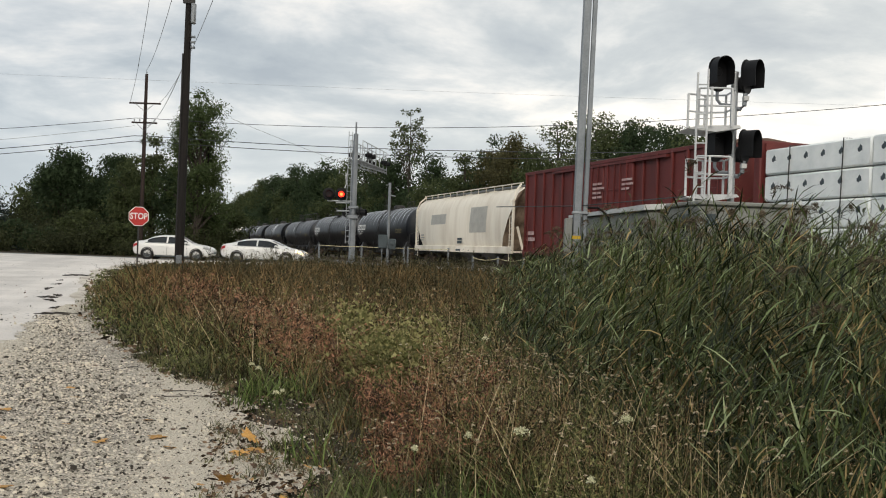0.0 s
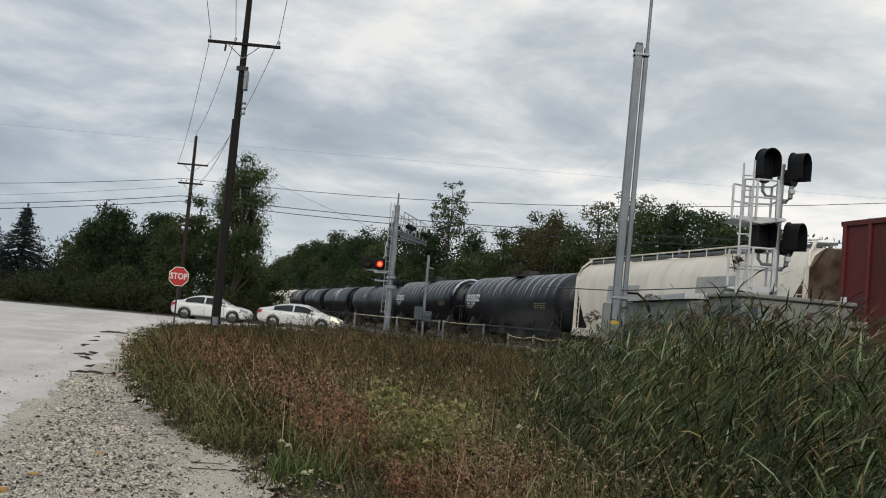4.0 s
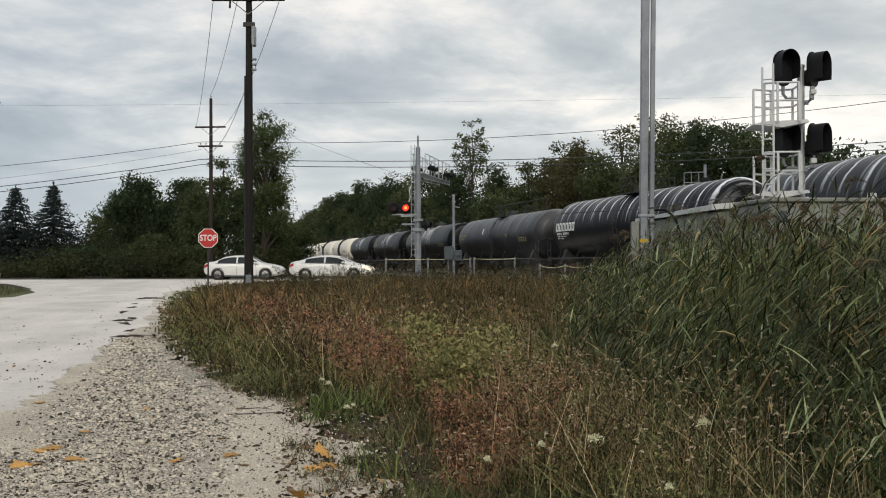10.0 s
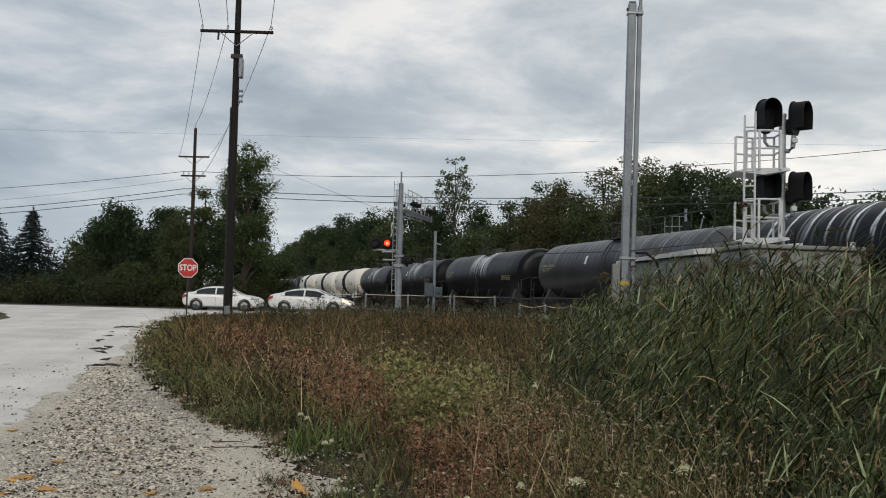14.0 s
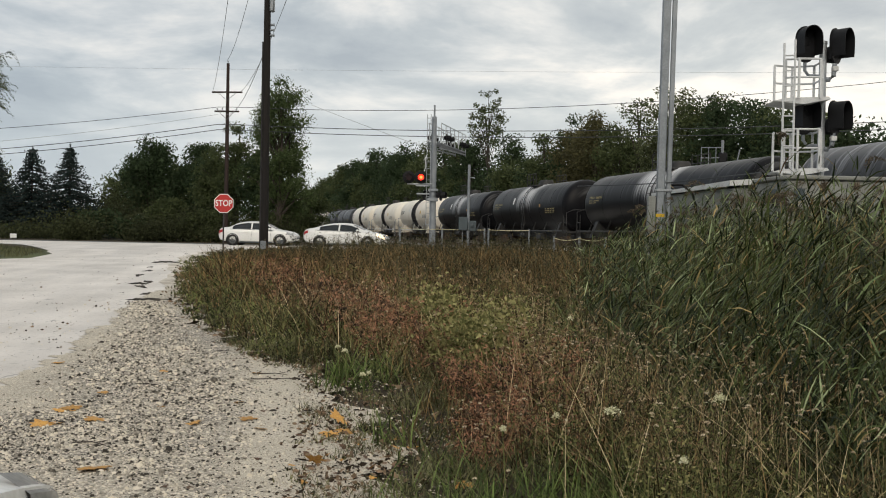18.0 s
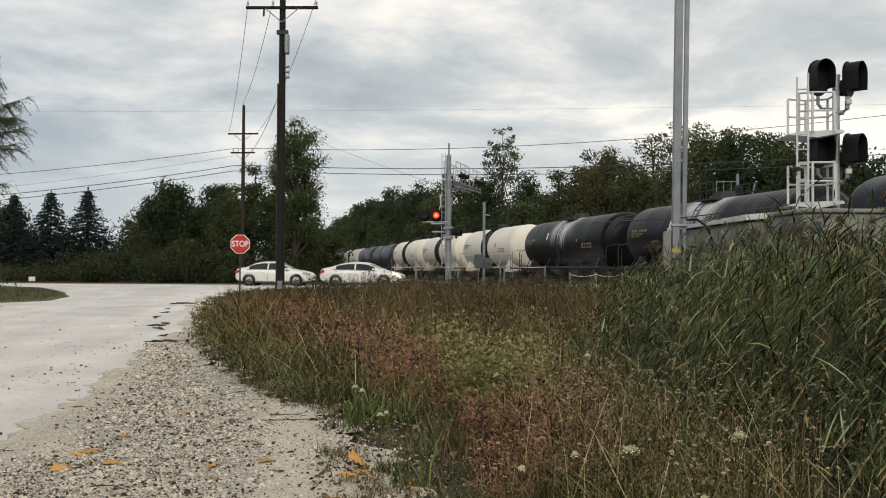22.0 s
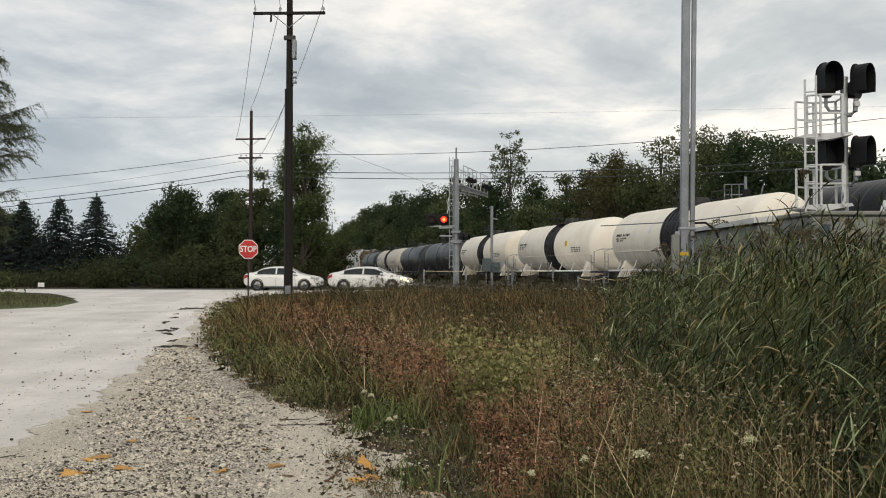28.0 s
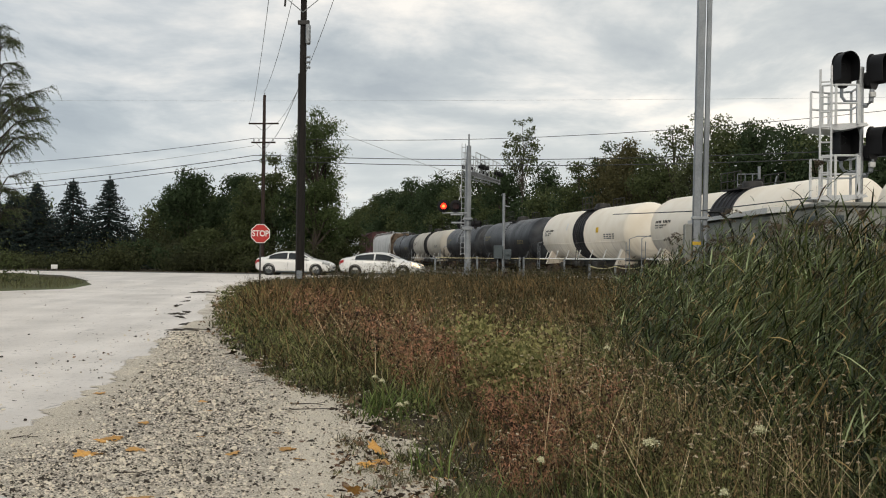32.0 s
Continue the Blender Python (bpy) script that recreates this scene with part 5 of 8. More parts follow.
def crossing_signal():
    t = thing("crossing_signal", "galvanised crossing signal mast with cantilever and red flashing lights", "crossing signal", at=pose(-5.2, 56.5, rise(56.5)))
    m = Shape().box(-0.4, -0.4, -0.3, 0.4, 0.4, 0.12, 0.03)
    part("footing", m, "grey_paint", t)
    part("mast", Shape().tube([(0, 0, 0.1), (0, 0, 4.3), (0, 0, 7.3)], [0.175, 0.165, 0.13], 14).tube([(0, 0, 7.3), (0, 0, 7.95)], 0.05, 8).box(-0.26, -0.26, 3.15, 0.26, 0.26, 3.3, 0.03), "galv_dull", t)
    ld = Shape()
    for x in (-0.36, -0.16):
        ld.tube([(x, -0.24, 1.2), (x, -0.24, 7.4)], 0.02, 6)
    for k in range(20):
        ld.tube([(-0.36, -0.24, 1.3 + 0.31 * k), (-0.16, -0.24, 1.3 + 0.31 * k)], 0.014, 5)
    part("ladder", ld, "galv", t)
    # cantilever walkway reaching over the street, away from the viewer
    arm = Shape()
    d = Vector((1.0, 7.4, 0)).normalized()
    sd = Vector((d.y, -d.x, 0))
    for o in (-0.32, 0.32):
        a, b = Vector((0, 0, 5.85)) + sd * o, Vector((0, 0, 5.9)) + d * 7.4 + sd * o
        arm.tube([a, b], 0.04, 8)
        arm.tube([a + Vector((0, 0, -0.3)), b + Vector((0, 0, -0.15))], 0.035, 8)
        for k in range(9):
            p, q = a.lerp(b, k / 8), a.lerp(b, min(1, (k + 0.5) / 8))
            arm.tube([p, q + Vector((0, 0, -0.25))], 0.03, 5)
    for k in range(26):
        p = Vector((0, 0, 5.87)) + d * (0.3 + k * 0.27)
        arm.tube([p - sd * 0.3, p + sd * 0.3], 0.03, 4)
    part("cantilever_arm", arm, "galv_dull", t, "lattice cantilever arm with grated walkway")
    rl = Shape()
    for o in (-0.34, 0.34):
        pts = [Vector((0, 0, 5.9)) + d * s + sd * o + Vector((0, 0, 0.02)) for s in (0.3, 1.5, 2.7, 3.9, 5.1, 6.2, 7.3)]
        for p in pts:
            rl.tube([p, p + Vector((0, 0, 1.05))], 0.025, 5)
        for h in (0.55, 1.05):
            rl.tube([pts[0] + Vector((0, 0, h)), pts[-1] + Vector((0, 0, h))], 0.025, 5)
    part("railing", rl, "galv", t)
    for s in (1.8, 6.3):
        for o in (-0.5, 0.5):
            p = d * (s + o) + Vector((0, 0, 6.25))
            for face in (-90, 90):
                q = p + sd * (0.45 if face > 0 else -0.45)
                h = flasher_head(t, q.x, q.y, q.z, face - 9, 0.72)
                g = Shape().lathe((0, -0.04, 0), (0, -0.06, 0), [(0, 0.15), (0.015, 0.1), (0.02, 0)], 20)
                part("dark_lens", g, "lamp_red", h, "unlit red lens")
    # the pair of lights towards the side road
    bar = Shape().tube([(0, -0.12, 3.55), (-1.45, -0.12, 3.55)], 0.04, 8).tube([(-0.6, -0.12, 3.55), (-0.6, -0.12, 3.9)], 0.03, 6).tube([(-1.35, -0.12, 3.55), (-1.35, -0.12, 3.9)], 0.03, 6)
    bar.box(-0.95, -0.3, 3.42, -0.25, -0.05, 3.5, 0.01)
    part("light_bracket", bar, "galv", t)
    for x in (-1.36, -0.68):
        h = flasher_head(t, x, -0.2, 3.92, 8, 1.1)
        LENSES.append(lens(h))
    for x, y, yaw in ((0.45, 0.1, 80), (0.45, -0.35, 80), (-0.35, 0.3, 170)):
        h = flasher_head(t, x, y, 2.95, yaw)
        g = Shape().lathe((0, -0.04, 0), (0, -0.06, 0), [(0, 0.15), (0.015, 0.1), (0.02, 0)], 20)
        part("dark_lens", g, "lamp_red", h, "unlit red lens")
    bx = Shape().box(-0.3, -0.32, 2.6, 0.3, -0.16, 2.8, 0.03).tube([(-0.9, -0.2, 3.0), (-0.2, -0.2, 3.0)], 0.05, 8)
    part("junction_box", bx, "galv_dull", t)
    hose = Shape().tube([(-0.35, -0.2, 5.2), (-0.45, -0.2, 4.9), (-0.42, -0.2, 4.5), (-0.5, -0.2, 4.25)], 0.03, 6)
    part("conduit", hose, "alu", t, "pale flexible conduit")


crossing_signal()


def service_post():
    t = thing("service_post", "grey steel service post with meter boxes", "post", at=pose(-3.05, 53.6, rise(53.6)))
    part("post", Shape().tube([(0, 0, -0.3), (0, 0, 4.5)], 0.075, 10), "galv_dull", t)
    part("crossbar", Shape().tube([(0, 0, 3.85), (0.32, 0, 3.8)], 0.03, 6), "galv", t)
    part("meter_box", Shape().box(-0.5, -0.18, 1.05, -0.02, 0.1, 1.75, 0.03), "mark_dark", t)
    part("meter_box", Shape().box(0.03, -0.2, 1.0, 0.42, 0.1, 1.55, 0.03), "mark_dark", t)
    part("meter_dial", Shape().lathe((0.22, -0.2, 1.3), (0.22, -0.3, 1.3), [(0, 0.1), (0.08, 0.09), (0.1, 0)], 14), "mark_dark", t)
    part("conduit", Shape().tube([(-0.3, 0, -0.05), (-0.3, 0, 1.1)], 0.03, 6), "galv_dull", t)


service_post()


def low_rail(x0, y0, x1, y1, z, n, sag):
    z += float(rise(y0))
    t = thing("guard_rope", "pale yellow rope strung between short steel posts", "rope barrier", "rope barriers")
    for k in range(n):
        f = k / (n - 1)
        x, y = x0 + (x1 - x0) * f, y0 + (y1 - y0) * f
        part("post", Shape().tube([(x, y, rise(y) - 0.2), (x, y, z + 0.08)], 0.05, 8), "galv_dull", t)
    for k in range(n - 1):
        pts = []
        for j in range(7):
            f = (k + j / 6) / (n - 1)
            pts.append((x0 + (x1 - x0) * f, y0 + (y1 - y0) * f - 0.08, z - sag * 4 * (j / 6) * (1 - j / 6)))
        part("rope", Shape().tube(pts, 0.018, 6), "rope", t)


M["rope"] = mat("rope", (0.62, 0.56, 0.36), (0.5, 0.45, 0.28), rough=0.8)
low_rail(-6.7, 54, -2.2, 54, 1.08, 3, 0.02)
low_rail(-1.95, 53, 0.15, 53, 1.1, 2, 0.03)
low_rail(1.25, 46, 4.6, 45, 0.84, 4, 0.1)


def stop_sign():
    t = thing("stop_sign", "red octagonal stop sign with white letters on a dark post", "stop sign", at=pose(-12.15, 40.2, rise(40.2), 0, 0, 14))
    part("post", Shape().box(-0.03, -0.02, -0.1, 0.03, 0.04, 2.4, 0.008), "steel_dark", t)
    c = 2.06

    def octagon(r, y0, y1):
        pts = [(r * math.cos(radians(22.5 + 45 * k)), c + r * math.sin(radians(22.5 + 45 * k))) for k in range(8)]
        return Shape().prism(pts, y0, y1)

    part("rim", octagon(0.412, -0.035, -0.02), "white_bar", t, "white reflective border")
    part("plate", octagon(0.382, -0.041, -0.030), "sign_red", t, smooth=False)
    cu = bpy.data.curves.new("letters", "FONT")
    cu.body, cu.size, cu.align_x, cu.align_y, cu.extrude = "STOP", 0.30, "CENTER", "CENTER", 0.003
    cu.offset = 0.006
    tmp = new("letters_source", cu)
    me = bpy.data.meshes.new_from_object(tmp.evaluated_get(bpy.context.evaluated_depsgraph_get()))
    bpy.data.objects.remove(tmp)
    me.materials.clear()
    me.materials.append(M["white_bar"])
    ob = part("letters", me, "white_bar", t, "white letters STOP")
    ob.matrix_local = pose(0, -0.046, c, 90, 0, 0) @ Matrix.Diagonal((0.92, 1.12, 1, 1))


stop_sign()


def wire(name, pts, r, material, label, group="overhead wires"):
    """Spans of hanging wire between (x, y, z) points, each with its sag."""
    s = Shape()
    line = []
    for (a, b, sag) in pts:
        a, b = Vector(a), Vector(b)
        a.z, b.z = a.z + GRADE * max(a.y, 0), b.z + GRADE * max(b.y, 0)
        for k in range(15):
            f = k / 14
            p = a.lerp(b, f)
            p.z -= sag * 4 * f * (1 - f)
            line.append(p)
    s.tube(line, r, 5)
    return single(name, s, material, label, "wire", group)


def utility_pole(x, y, h, arms, material, lean=0.0, label="", hardware=False, r=0.17, turn=0):
    t = thing("utility_pole", label, "utility pole", "utility poles", at=pose(x, y, GRADE * y, 0, lean, turn))
    part("pole", Shape().tube([(0, 0, -0.6), (0, 0, h * 0.5), (0, 0, h)], [r, r * 0.87, r * 0.66], 12), material, t)
    for z, w, ins in arms:
        a = Shape().box(-w / 2, -0.2, z - 0.06, w / 2, -0.08, z + 0.06, 0.012)
        arm = part("crossarm", a, material, t, "wooden crossarm")
        for e in (-1, 1):
            part("brace", Shape().tube([(e * min(0.7, w * 0.3), -0.2, z - 0.05), (0, -0.17, z - 0.62)], 0.02, 5), "galv_dull", t)
        for q in ins:
            part("insulator", Shape().lathe((q, -0.14, z + 0.06), (q, -0.14, z + 0.3), [(0, 0.02), (0.07, 0.02), (0.08, 0.055), (0.12, 0.05), (0.13, 0.06), (0.17, 0.05), (0.2, 0.03), (0.22, 0)], 10), "galv", arm)
    part("top_pin", Shape().lathe((0, 0, h), (0, 0, h + 0.25), [(0, 0.03), (0.1, 0.03), (0.11, 0.06), (0.2, 0.05), (0.22, 0)], 8), "galv", t)
    if hardware:
        z = arms[0][0]
        part("cutout", Shape().tube([(-0.75, -0.2, z - 0.1), (-0.76, -0.24, z - 0.38)], 0.045, 7), "steel_dark", t)
        part("capacitor_can", Shape().box(0.12, -0.22, z - 1.95, 0.3, 0.1, z - 1.1, 0.04), "galv_dull", t)
        part("bracket", Shape().box(-0.22, -0.2, z - 1.15, 0.28, -0.1, z - 0.95, 0.03), "steel_dark", t)
        for k in range(3):
            part("spool", Shape().lathe((0.14, -0.12, z - 2.5 - 0.22 * k), (0.34, -0.12, z - 2.5 - 0.22 * k), [(0, 0.03), (0.02, 0.07), (0.1, 0.04), (0.18, 0.07), (0.2, 0)], 8), "galv_dull", t)
        part("riser", Shape().tube([(-0.16, -0.1, 0), (-0.155, -0.1, z - 3.2)], 0.03, 6), "steel_dark", t)
        part("guard_plate", Shape().box(-0.12, -0.19, 0.2, 0.12, -0.12, 0.55, 0.02), "galv_dull", t, "pale tag plate near the foot")
    return t


utility_pole(-10.95, 42.0, 14.1, [(12.05, 3.05, (-1.45, -0.38, 1.45))], "pole_wood", label="tall creosoted wooden utility pole with one crossarm", hardware=True, r=0.18, turn=4)
utility_pole(-22.8, 76.0, 13.2, [(11.0, 2.35, ()), (9.55, 1.9, (-0.75, -0.35, 0.75))], "pole_brown", label="reddish brown wooden utility pole with two crossarms", r=0.17)
# pole to pole
NEAR, FAR, BACK = (-10.95, 41.86), (-22.8, 75.8), (3.5, -16.0)
for q, qf, sag in ((-1.45, -1.1, 0.7), (-0.38, 0.0, 0.6), (1.45, 1.1, 0.8)):
    zf = 11.06 if qf else 13.4
    wire("power_line", [((FAR[0] + qf, FAR[1], zf), (NEAR[0] + q, NEAR[1], 12.35), sag), ((NEAR[0] + q, NEAR[1], 12.35), (BACK[0] + q, BACK[1], 12.6), 0.8)], 0.014, "wire_pale", "thin grey power line between wooden poles")
wire("power_line", [((FAR[0], FAR[1], 9.3), (NEAR[0] + 0.2, NEAR[1], 9.2), 0.9)], 0.016, "wire_pale", "slack grey service wire between poles")
for z, zl, zr, sag, r, m in ((9.87, 6.8, 11.6, 1.5, 0.02, "wire"), (9.3, 5.4, 0, 0, 0.014, "wire_pale"), (8.55, 5.0, 8.36, 0.95, 0.026, "wire"), (8.15, 4.6, 7.9, 0.95, 0.026, "wire")):
    spans = [((-57.4, 71, zl), (FAR[0] - 0.7, FAR[1], z), 0.55)]
    if zr:
        spans.append(((FAR[0] + 0.7, FAR[1], z), (36, 55, zr), sag))
    wire("power_line", spans, r, m, "dark cable along the cross street")
wire("guy_wire", [((-15.5, 72, 9.67), (-7.2, 72, 6.7), 0.05)], 0.014, "wire_pale", "thin slanting guy wire")


for x, y, z in ((-84, 111.6, 18.5), (90, 100, 16.9)):
    utility_pole(x, y, z - 0.15, [(z - 1.6, 2.2, (-0.8, 0.8))], "pole_brown", label="distant brown wooden pole carrying a high wire")
wire("power_line", [((-84, 111.6, 18.5), (90, 100, 16.9), 0.6)], 0.009, "wire_pale", "faint thin high wire")


def steel_mast():
    t = thing("antenna_mast", "galvanised steel antenna mast of two parallel posts", "mast", at=pose(2.84, 22, rise(22), 0, 0.75, 0))
    part("post", Shape().box(-0.13, -0.09, -0.1, 0.04, 0.09, 7.75, 0.02).box(-0.12, -0.07, 7.75, 0.03, 0.07, 7.8, 0.02), "galv_dull", t)
    part("post", Shape().box(0.075, -0.05, -0.1, 0.175, 0.05, 7.7, 0.015).tube([(0.135, 0, 7.7), (0.14, 0, 10.4)], 0.035, 10), "galv_dull", t)
    part("clamp", Shape().box(-0.15, -0.11, 2.2, 0.19, 0.11, 2.26, 0.01), "galv", t)
    part("clamp", Shape().box(-0.15, -0.11, 7.5, 0.19, 0.11, 7.56, 0.01), "galv", t)
    part("hinge_pin", Shape().tube([(-0.16, 0, 7.62), (-0.02, 0, 7.62)], 0.04, 8), "steel_dark", t)
    part("hazard_band", Shape().box(-0.137, -0.097, 1.66, 0.047, 0.0, 1.73), "yellow", t, "yellow and orange band")
    part("base_cabinet", Shape().box(-0.3, -0.15, 0.0, -0.15, 0.15, 2.1, 0.02), "grey_paint", t)
    part("cable", Shape().tube([(0.18, -0.02, 2.35), (0.4, -0.02, 2.36), (0.62, 0, 2.2), (0.72, 0, 1.9), (0.72, 0, 1.5)], 0.025, 7), "black", t, "looping black cable")
    part("cable", Shape().tube([(-1.5, 6, 2.55), (0.0, 0.0, 2.38), (2.0, -1.2, 2.62)], 0.012, 5), "wire", t, "thin cable to the cabinets")


steel_mast()


def signal_head(parent, x, y, z, yaw):
    """A railway colour light: arched backing plate with a deep arched hood."""
    def arch(w, h, n=16):
        pts = [(-w * 0.94, -h), (-w, -h * 0.4)]
        pts += [(-w * math.cos(math.pi * k / n), h * 0.28 + w * 1.08 * math.sin(math.pi * k / n)) for k in range(n + 1)]
        return pts + [(w, -h * 0.4), (w * 0.94, -h)]
    m = pose(x, y, z, 0, 0, yaw) @ Matrix.Diagonal((0.87, 0.9, 0.93, 1))
    b = Shape()
    b.prism(arch(0.25, 0.33), 0.0, 0.03)
    b.lathe((0, 0.0, -0.2), (0, -0.03, -0.2), [(0, 0.23), (0.03, 0.22), (0.03, 0)], 18)
    b.lathe((0, 0, -0.2), (0, 0.3, -0.2), [(0.03, 0.2), (0.2, 0.17), (0.26, 0.06), (0.27, 0)], 14)
    head = part("signal_head", b, "black", parent, "black signal head")
    head.matrix_local = m
    o, i = arch(0.238, 0.27), arch(0.23, 0.26)
    hd = Shape()
    n = len(o)
    for y0, ring in ((0.0, o), (-0.33, o), (-0.33, i), (0.0, i)):
        hd.v += [(px, y0, pz) for px, pz in ring]
    for k in range(3):
        hd.f += [(k * n + j, k * n + j + 1, (k + 1) * n + j + 1, (k + 1) * n + j) for j in range(n - 1)]
    hood = part("hood", hd, "black", head, "deep black sun hood")
    part("lens", Shape().lathe((0, -0.01, 0.02), (0, -0.05, 0.02), [(0, 0.11), (0.03, 0.09), (0.04, 0)], 18), "black", head)
    return head


def rail_signal():
    t = thing("railway_signal", "aluminium railway signal mast with ladder, cages and four black heads", "railway signal", at=pose(5.9, 21.2, rise(21.2) - 0.18))
    part("mast", Shape().tube([(0, 0, 0), (0, 0, 5.38)], 0.075, 12).lathe((0, 0, 5.38), (0, 0, 5.46), [(0, 0.085), (0.05, 0.08), (0.08, 0)], 12), "galv", t)
    for x in (-0.93, -0.73):
        part("ladder_rail", Shape().tube([(x, -0.68 + (x + 0.93) * -0.2, 0.4), (x, -0.68 + (x + 0.93) * -0.2, 5.27 + (x + 0.93) * 0.35)], 0.022, 6), "alu", t)
    for k in range(16):
        part("rung", Shape().tube([(-0.93, -0.68, 0.6 + 0.295 * k), (-0.73, -0.72, 0.6 + 0.295 * k)], 0.016, 5), "alu", t)
    for zf, zr in ((4.22, 4.98), (2.82, 3.6)):
        part("platform", Shape().prism([(-1.08, zf - 0.06), (-0.85, zf), (-0.02, zf + 0.03), (0.02, zf - 0.02), (-0.5, zf - 0.12)], -0.55, 0.35), "alu", t, "folded aluminium platform")
        cg = [(-0.85, -0.5), (-0.62, -0.62), (-0.2, -0.6), (-0.1, -0.35), (-0.1, 0.25), (-0.5, 0.4), (-0.9, 0.2)]
        for x, y in cg:
            part("cage_post", Shape().box(x - 0.022, y - 0.022, zf - 0.02, x + 0.022, y + 0.022, zr, 0.005), "alu", t)
        for z in (zr, (zr + zf) / 2 + 0.02):
            s = Shape()
            for (x0, y0), (x1, y1) in zip(cg, cg[1:]):
                s.tube([(x0, y0, z), (x1, y1, z)], 0.021, 5)
            part("cage_rail", s, "alu", t)
    for z in (5.28, 3.88):
        signal_head(t, -0.38, -0.12, z + (0.10 if z > 5 else 0.05), 17)
        signal_head(t, 0.24, -0.02, z + (0.08 if z > 5 else 0.03), 47)
        part("bracket", Shape().tube([(0, 0, z - 0.62), (0.12, -0.05, z - 0.62), (0.2, -0.05, z - 0.55), (0.22, -0.05, z - 0.3)], 0.05, 8), "galv_dull", t)
        part("bracket", Shape().tube([(0, 0, z - 0.55), (-0.3, -0.08, z - 0.55), (-0.38, -0.1, z - 0.45), (-0.38, -0.1, z - 0.2)], 0.035, 8), "galv_dull", t)
        part("terminal_box", Shape().box(0.165, -0.14, z - 0.46, 0.275, 0.0, z - 0.36, 0.01), "pale_paint", t)


rail_signal()


def bungalow():
    t = thing("signal_bungalow", "grey steel signal equipment case with flat roof", "equipment case", at=pose(4.7, 18.9, rise(18.9), 0, 0, 9))
    part("wall", Shape().box(0, 0, -0.05, 2.15, 1.9, 2.36, 0.03), "grey_paint", t)
    part("roof", Shape().box(-0.06, -0.06, 2.36, 2.21, 1.96, 2.44, 0.02), "grey_paint", t)
    part("door", Shape().box(0.15, -0.04, 0.15, 1.0, -0.005, 2.15, 0.02), "grey_paint", t)
    part("vent", Shape().box(-0.02, 0.5, 1.95, 0.0, 0.95, 2.2, 0.005), "mark_dark", t, "dark vent opening")
    part("vent", Shape().box(0.1, -0.055, 1.98, 0.3, -0.04, 2.2, 0.005), "mark_dark", t, "dark vent opening")
    part("roof_eye", Shape().box(2.0, 0.1, 2.44, 2.08, 0.2, 2.54, 0.01), "alu", t)
    c = thing("trackside_case", "long pale grey case with white roof edge", "equipment case", at=pose(3.19, 25.6, rise(25.6), 0, 0, -80.6))
    part("wall", Shape().box(0, 0, -0.05, 5.2, 1.0, 2.2, 0.03), "grey_paint", c)
    part("roof", Shape().add([(-0.08, -0.1, 2.21), (5.28, -0.1, 2.23), (5.28, 1.1, 2.33), (-0.08, 1.1, 2.31), (-0.08, -0.1, 2.28), (5.28, -0.1, 2.34), (5.28, 1.1, 2.44), (-0.08, 1.1, 2.38)],
                             [(0, 1, 2, 3), (4, 7, 6, 5), (0, 4, 5, 1), (1, 5, 6, 2), (2, 6, 7, 3), (3, 7, 4, 0)]), "pale_paint", c, "pale sloping lid")
    part("panel", Shape().box(0.1, -0.03, 0.9, 0.55, 0.0, 1.75, 0.01), "pale_paint", c)


bungalow()


def far_signal():
    t = thing("far_railway_signal", "small distant signal cage with mast beyond the track", "railway signal", at=pose(11.6, 66, rise(66), 0, 0, -10))
    part("mast", Shape().tube([(0.7, 0, 0), (0.7, 0, 7.0)], 0.09, 8), "galv_dull", t)
    for x in (-0.6, -0.15, 0.3, 0.7):
        part("cage_post", Shape().tube([(x, -0.3, 5.2), (x, -0.3, 6.5)], 0.03, 6), "galv_dull", t)
    part("cage_rail", Shape().tube([(-0.6, -0.3, 6.5), (0.7, -0.3, 6.5)], 0.03, 6), "galv_dull", t)
    part("cage_rail", Shape().tube([(-0.6, -0.3, 5.85), (0.7, -0.3, 5.85)], 0.03, 6), "galv_dull", t)
    part("platform", Shape().box(-0.7, -0.5, 5.1, 0.9, 0.4, 5.2, 0.02), "galv_dull", t)
    part("signal_head", Shape().box(0.45, -0.35, 5.5, 1.0, 0.1, 6.2, 0.08), "black", t)
    part("arm", Shape().tube([(1.5, 0, 5.1), (1.75, 0, 6.4)], 0.05, 6), "galv_dull", t)


far_signal()


# ---------------------------------------------------------------- cars
# along a car from tail to nose: x, half width, sill, shoulder, upper half width, upper edge, crown
SALOON = [(-2.31, .60, .45, .78, .50, .82, .84), (-2.25, .78, .34, .88, .62, .94, .96), (-2.05, .86, .27, .94, .68, 1.03, 1.055), (-1.66, .90, .23, .95, .66, 1.06, 1.09),
          (-1.10, .915, .20, .945, .59, 1.31, 1.355), (-0.65, .92, .19, .935, .60, 1.385, 1.43), (-0.05, .92, .19, .92, .60, 1.395, 1.445), (0.42, .92, .19, .91, .595, 1.35, 1.40),
          (1.20, .91, .20, .885, .73, .935, .985), (1.72, .89, .22, .83, .70, .865, .91), (2.10, .83, .25, .745, .62, .775, .81), (2.26, .72, .30, .66, .5, .69, .71), (2.31, .56, .38, .58, .4, .61, .63)]
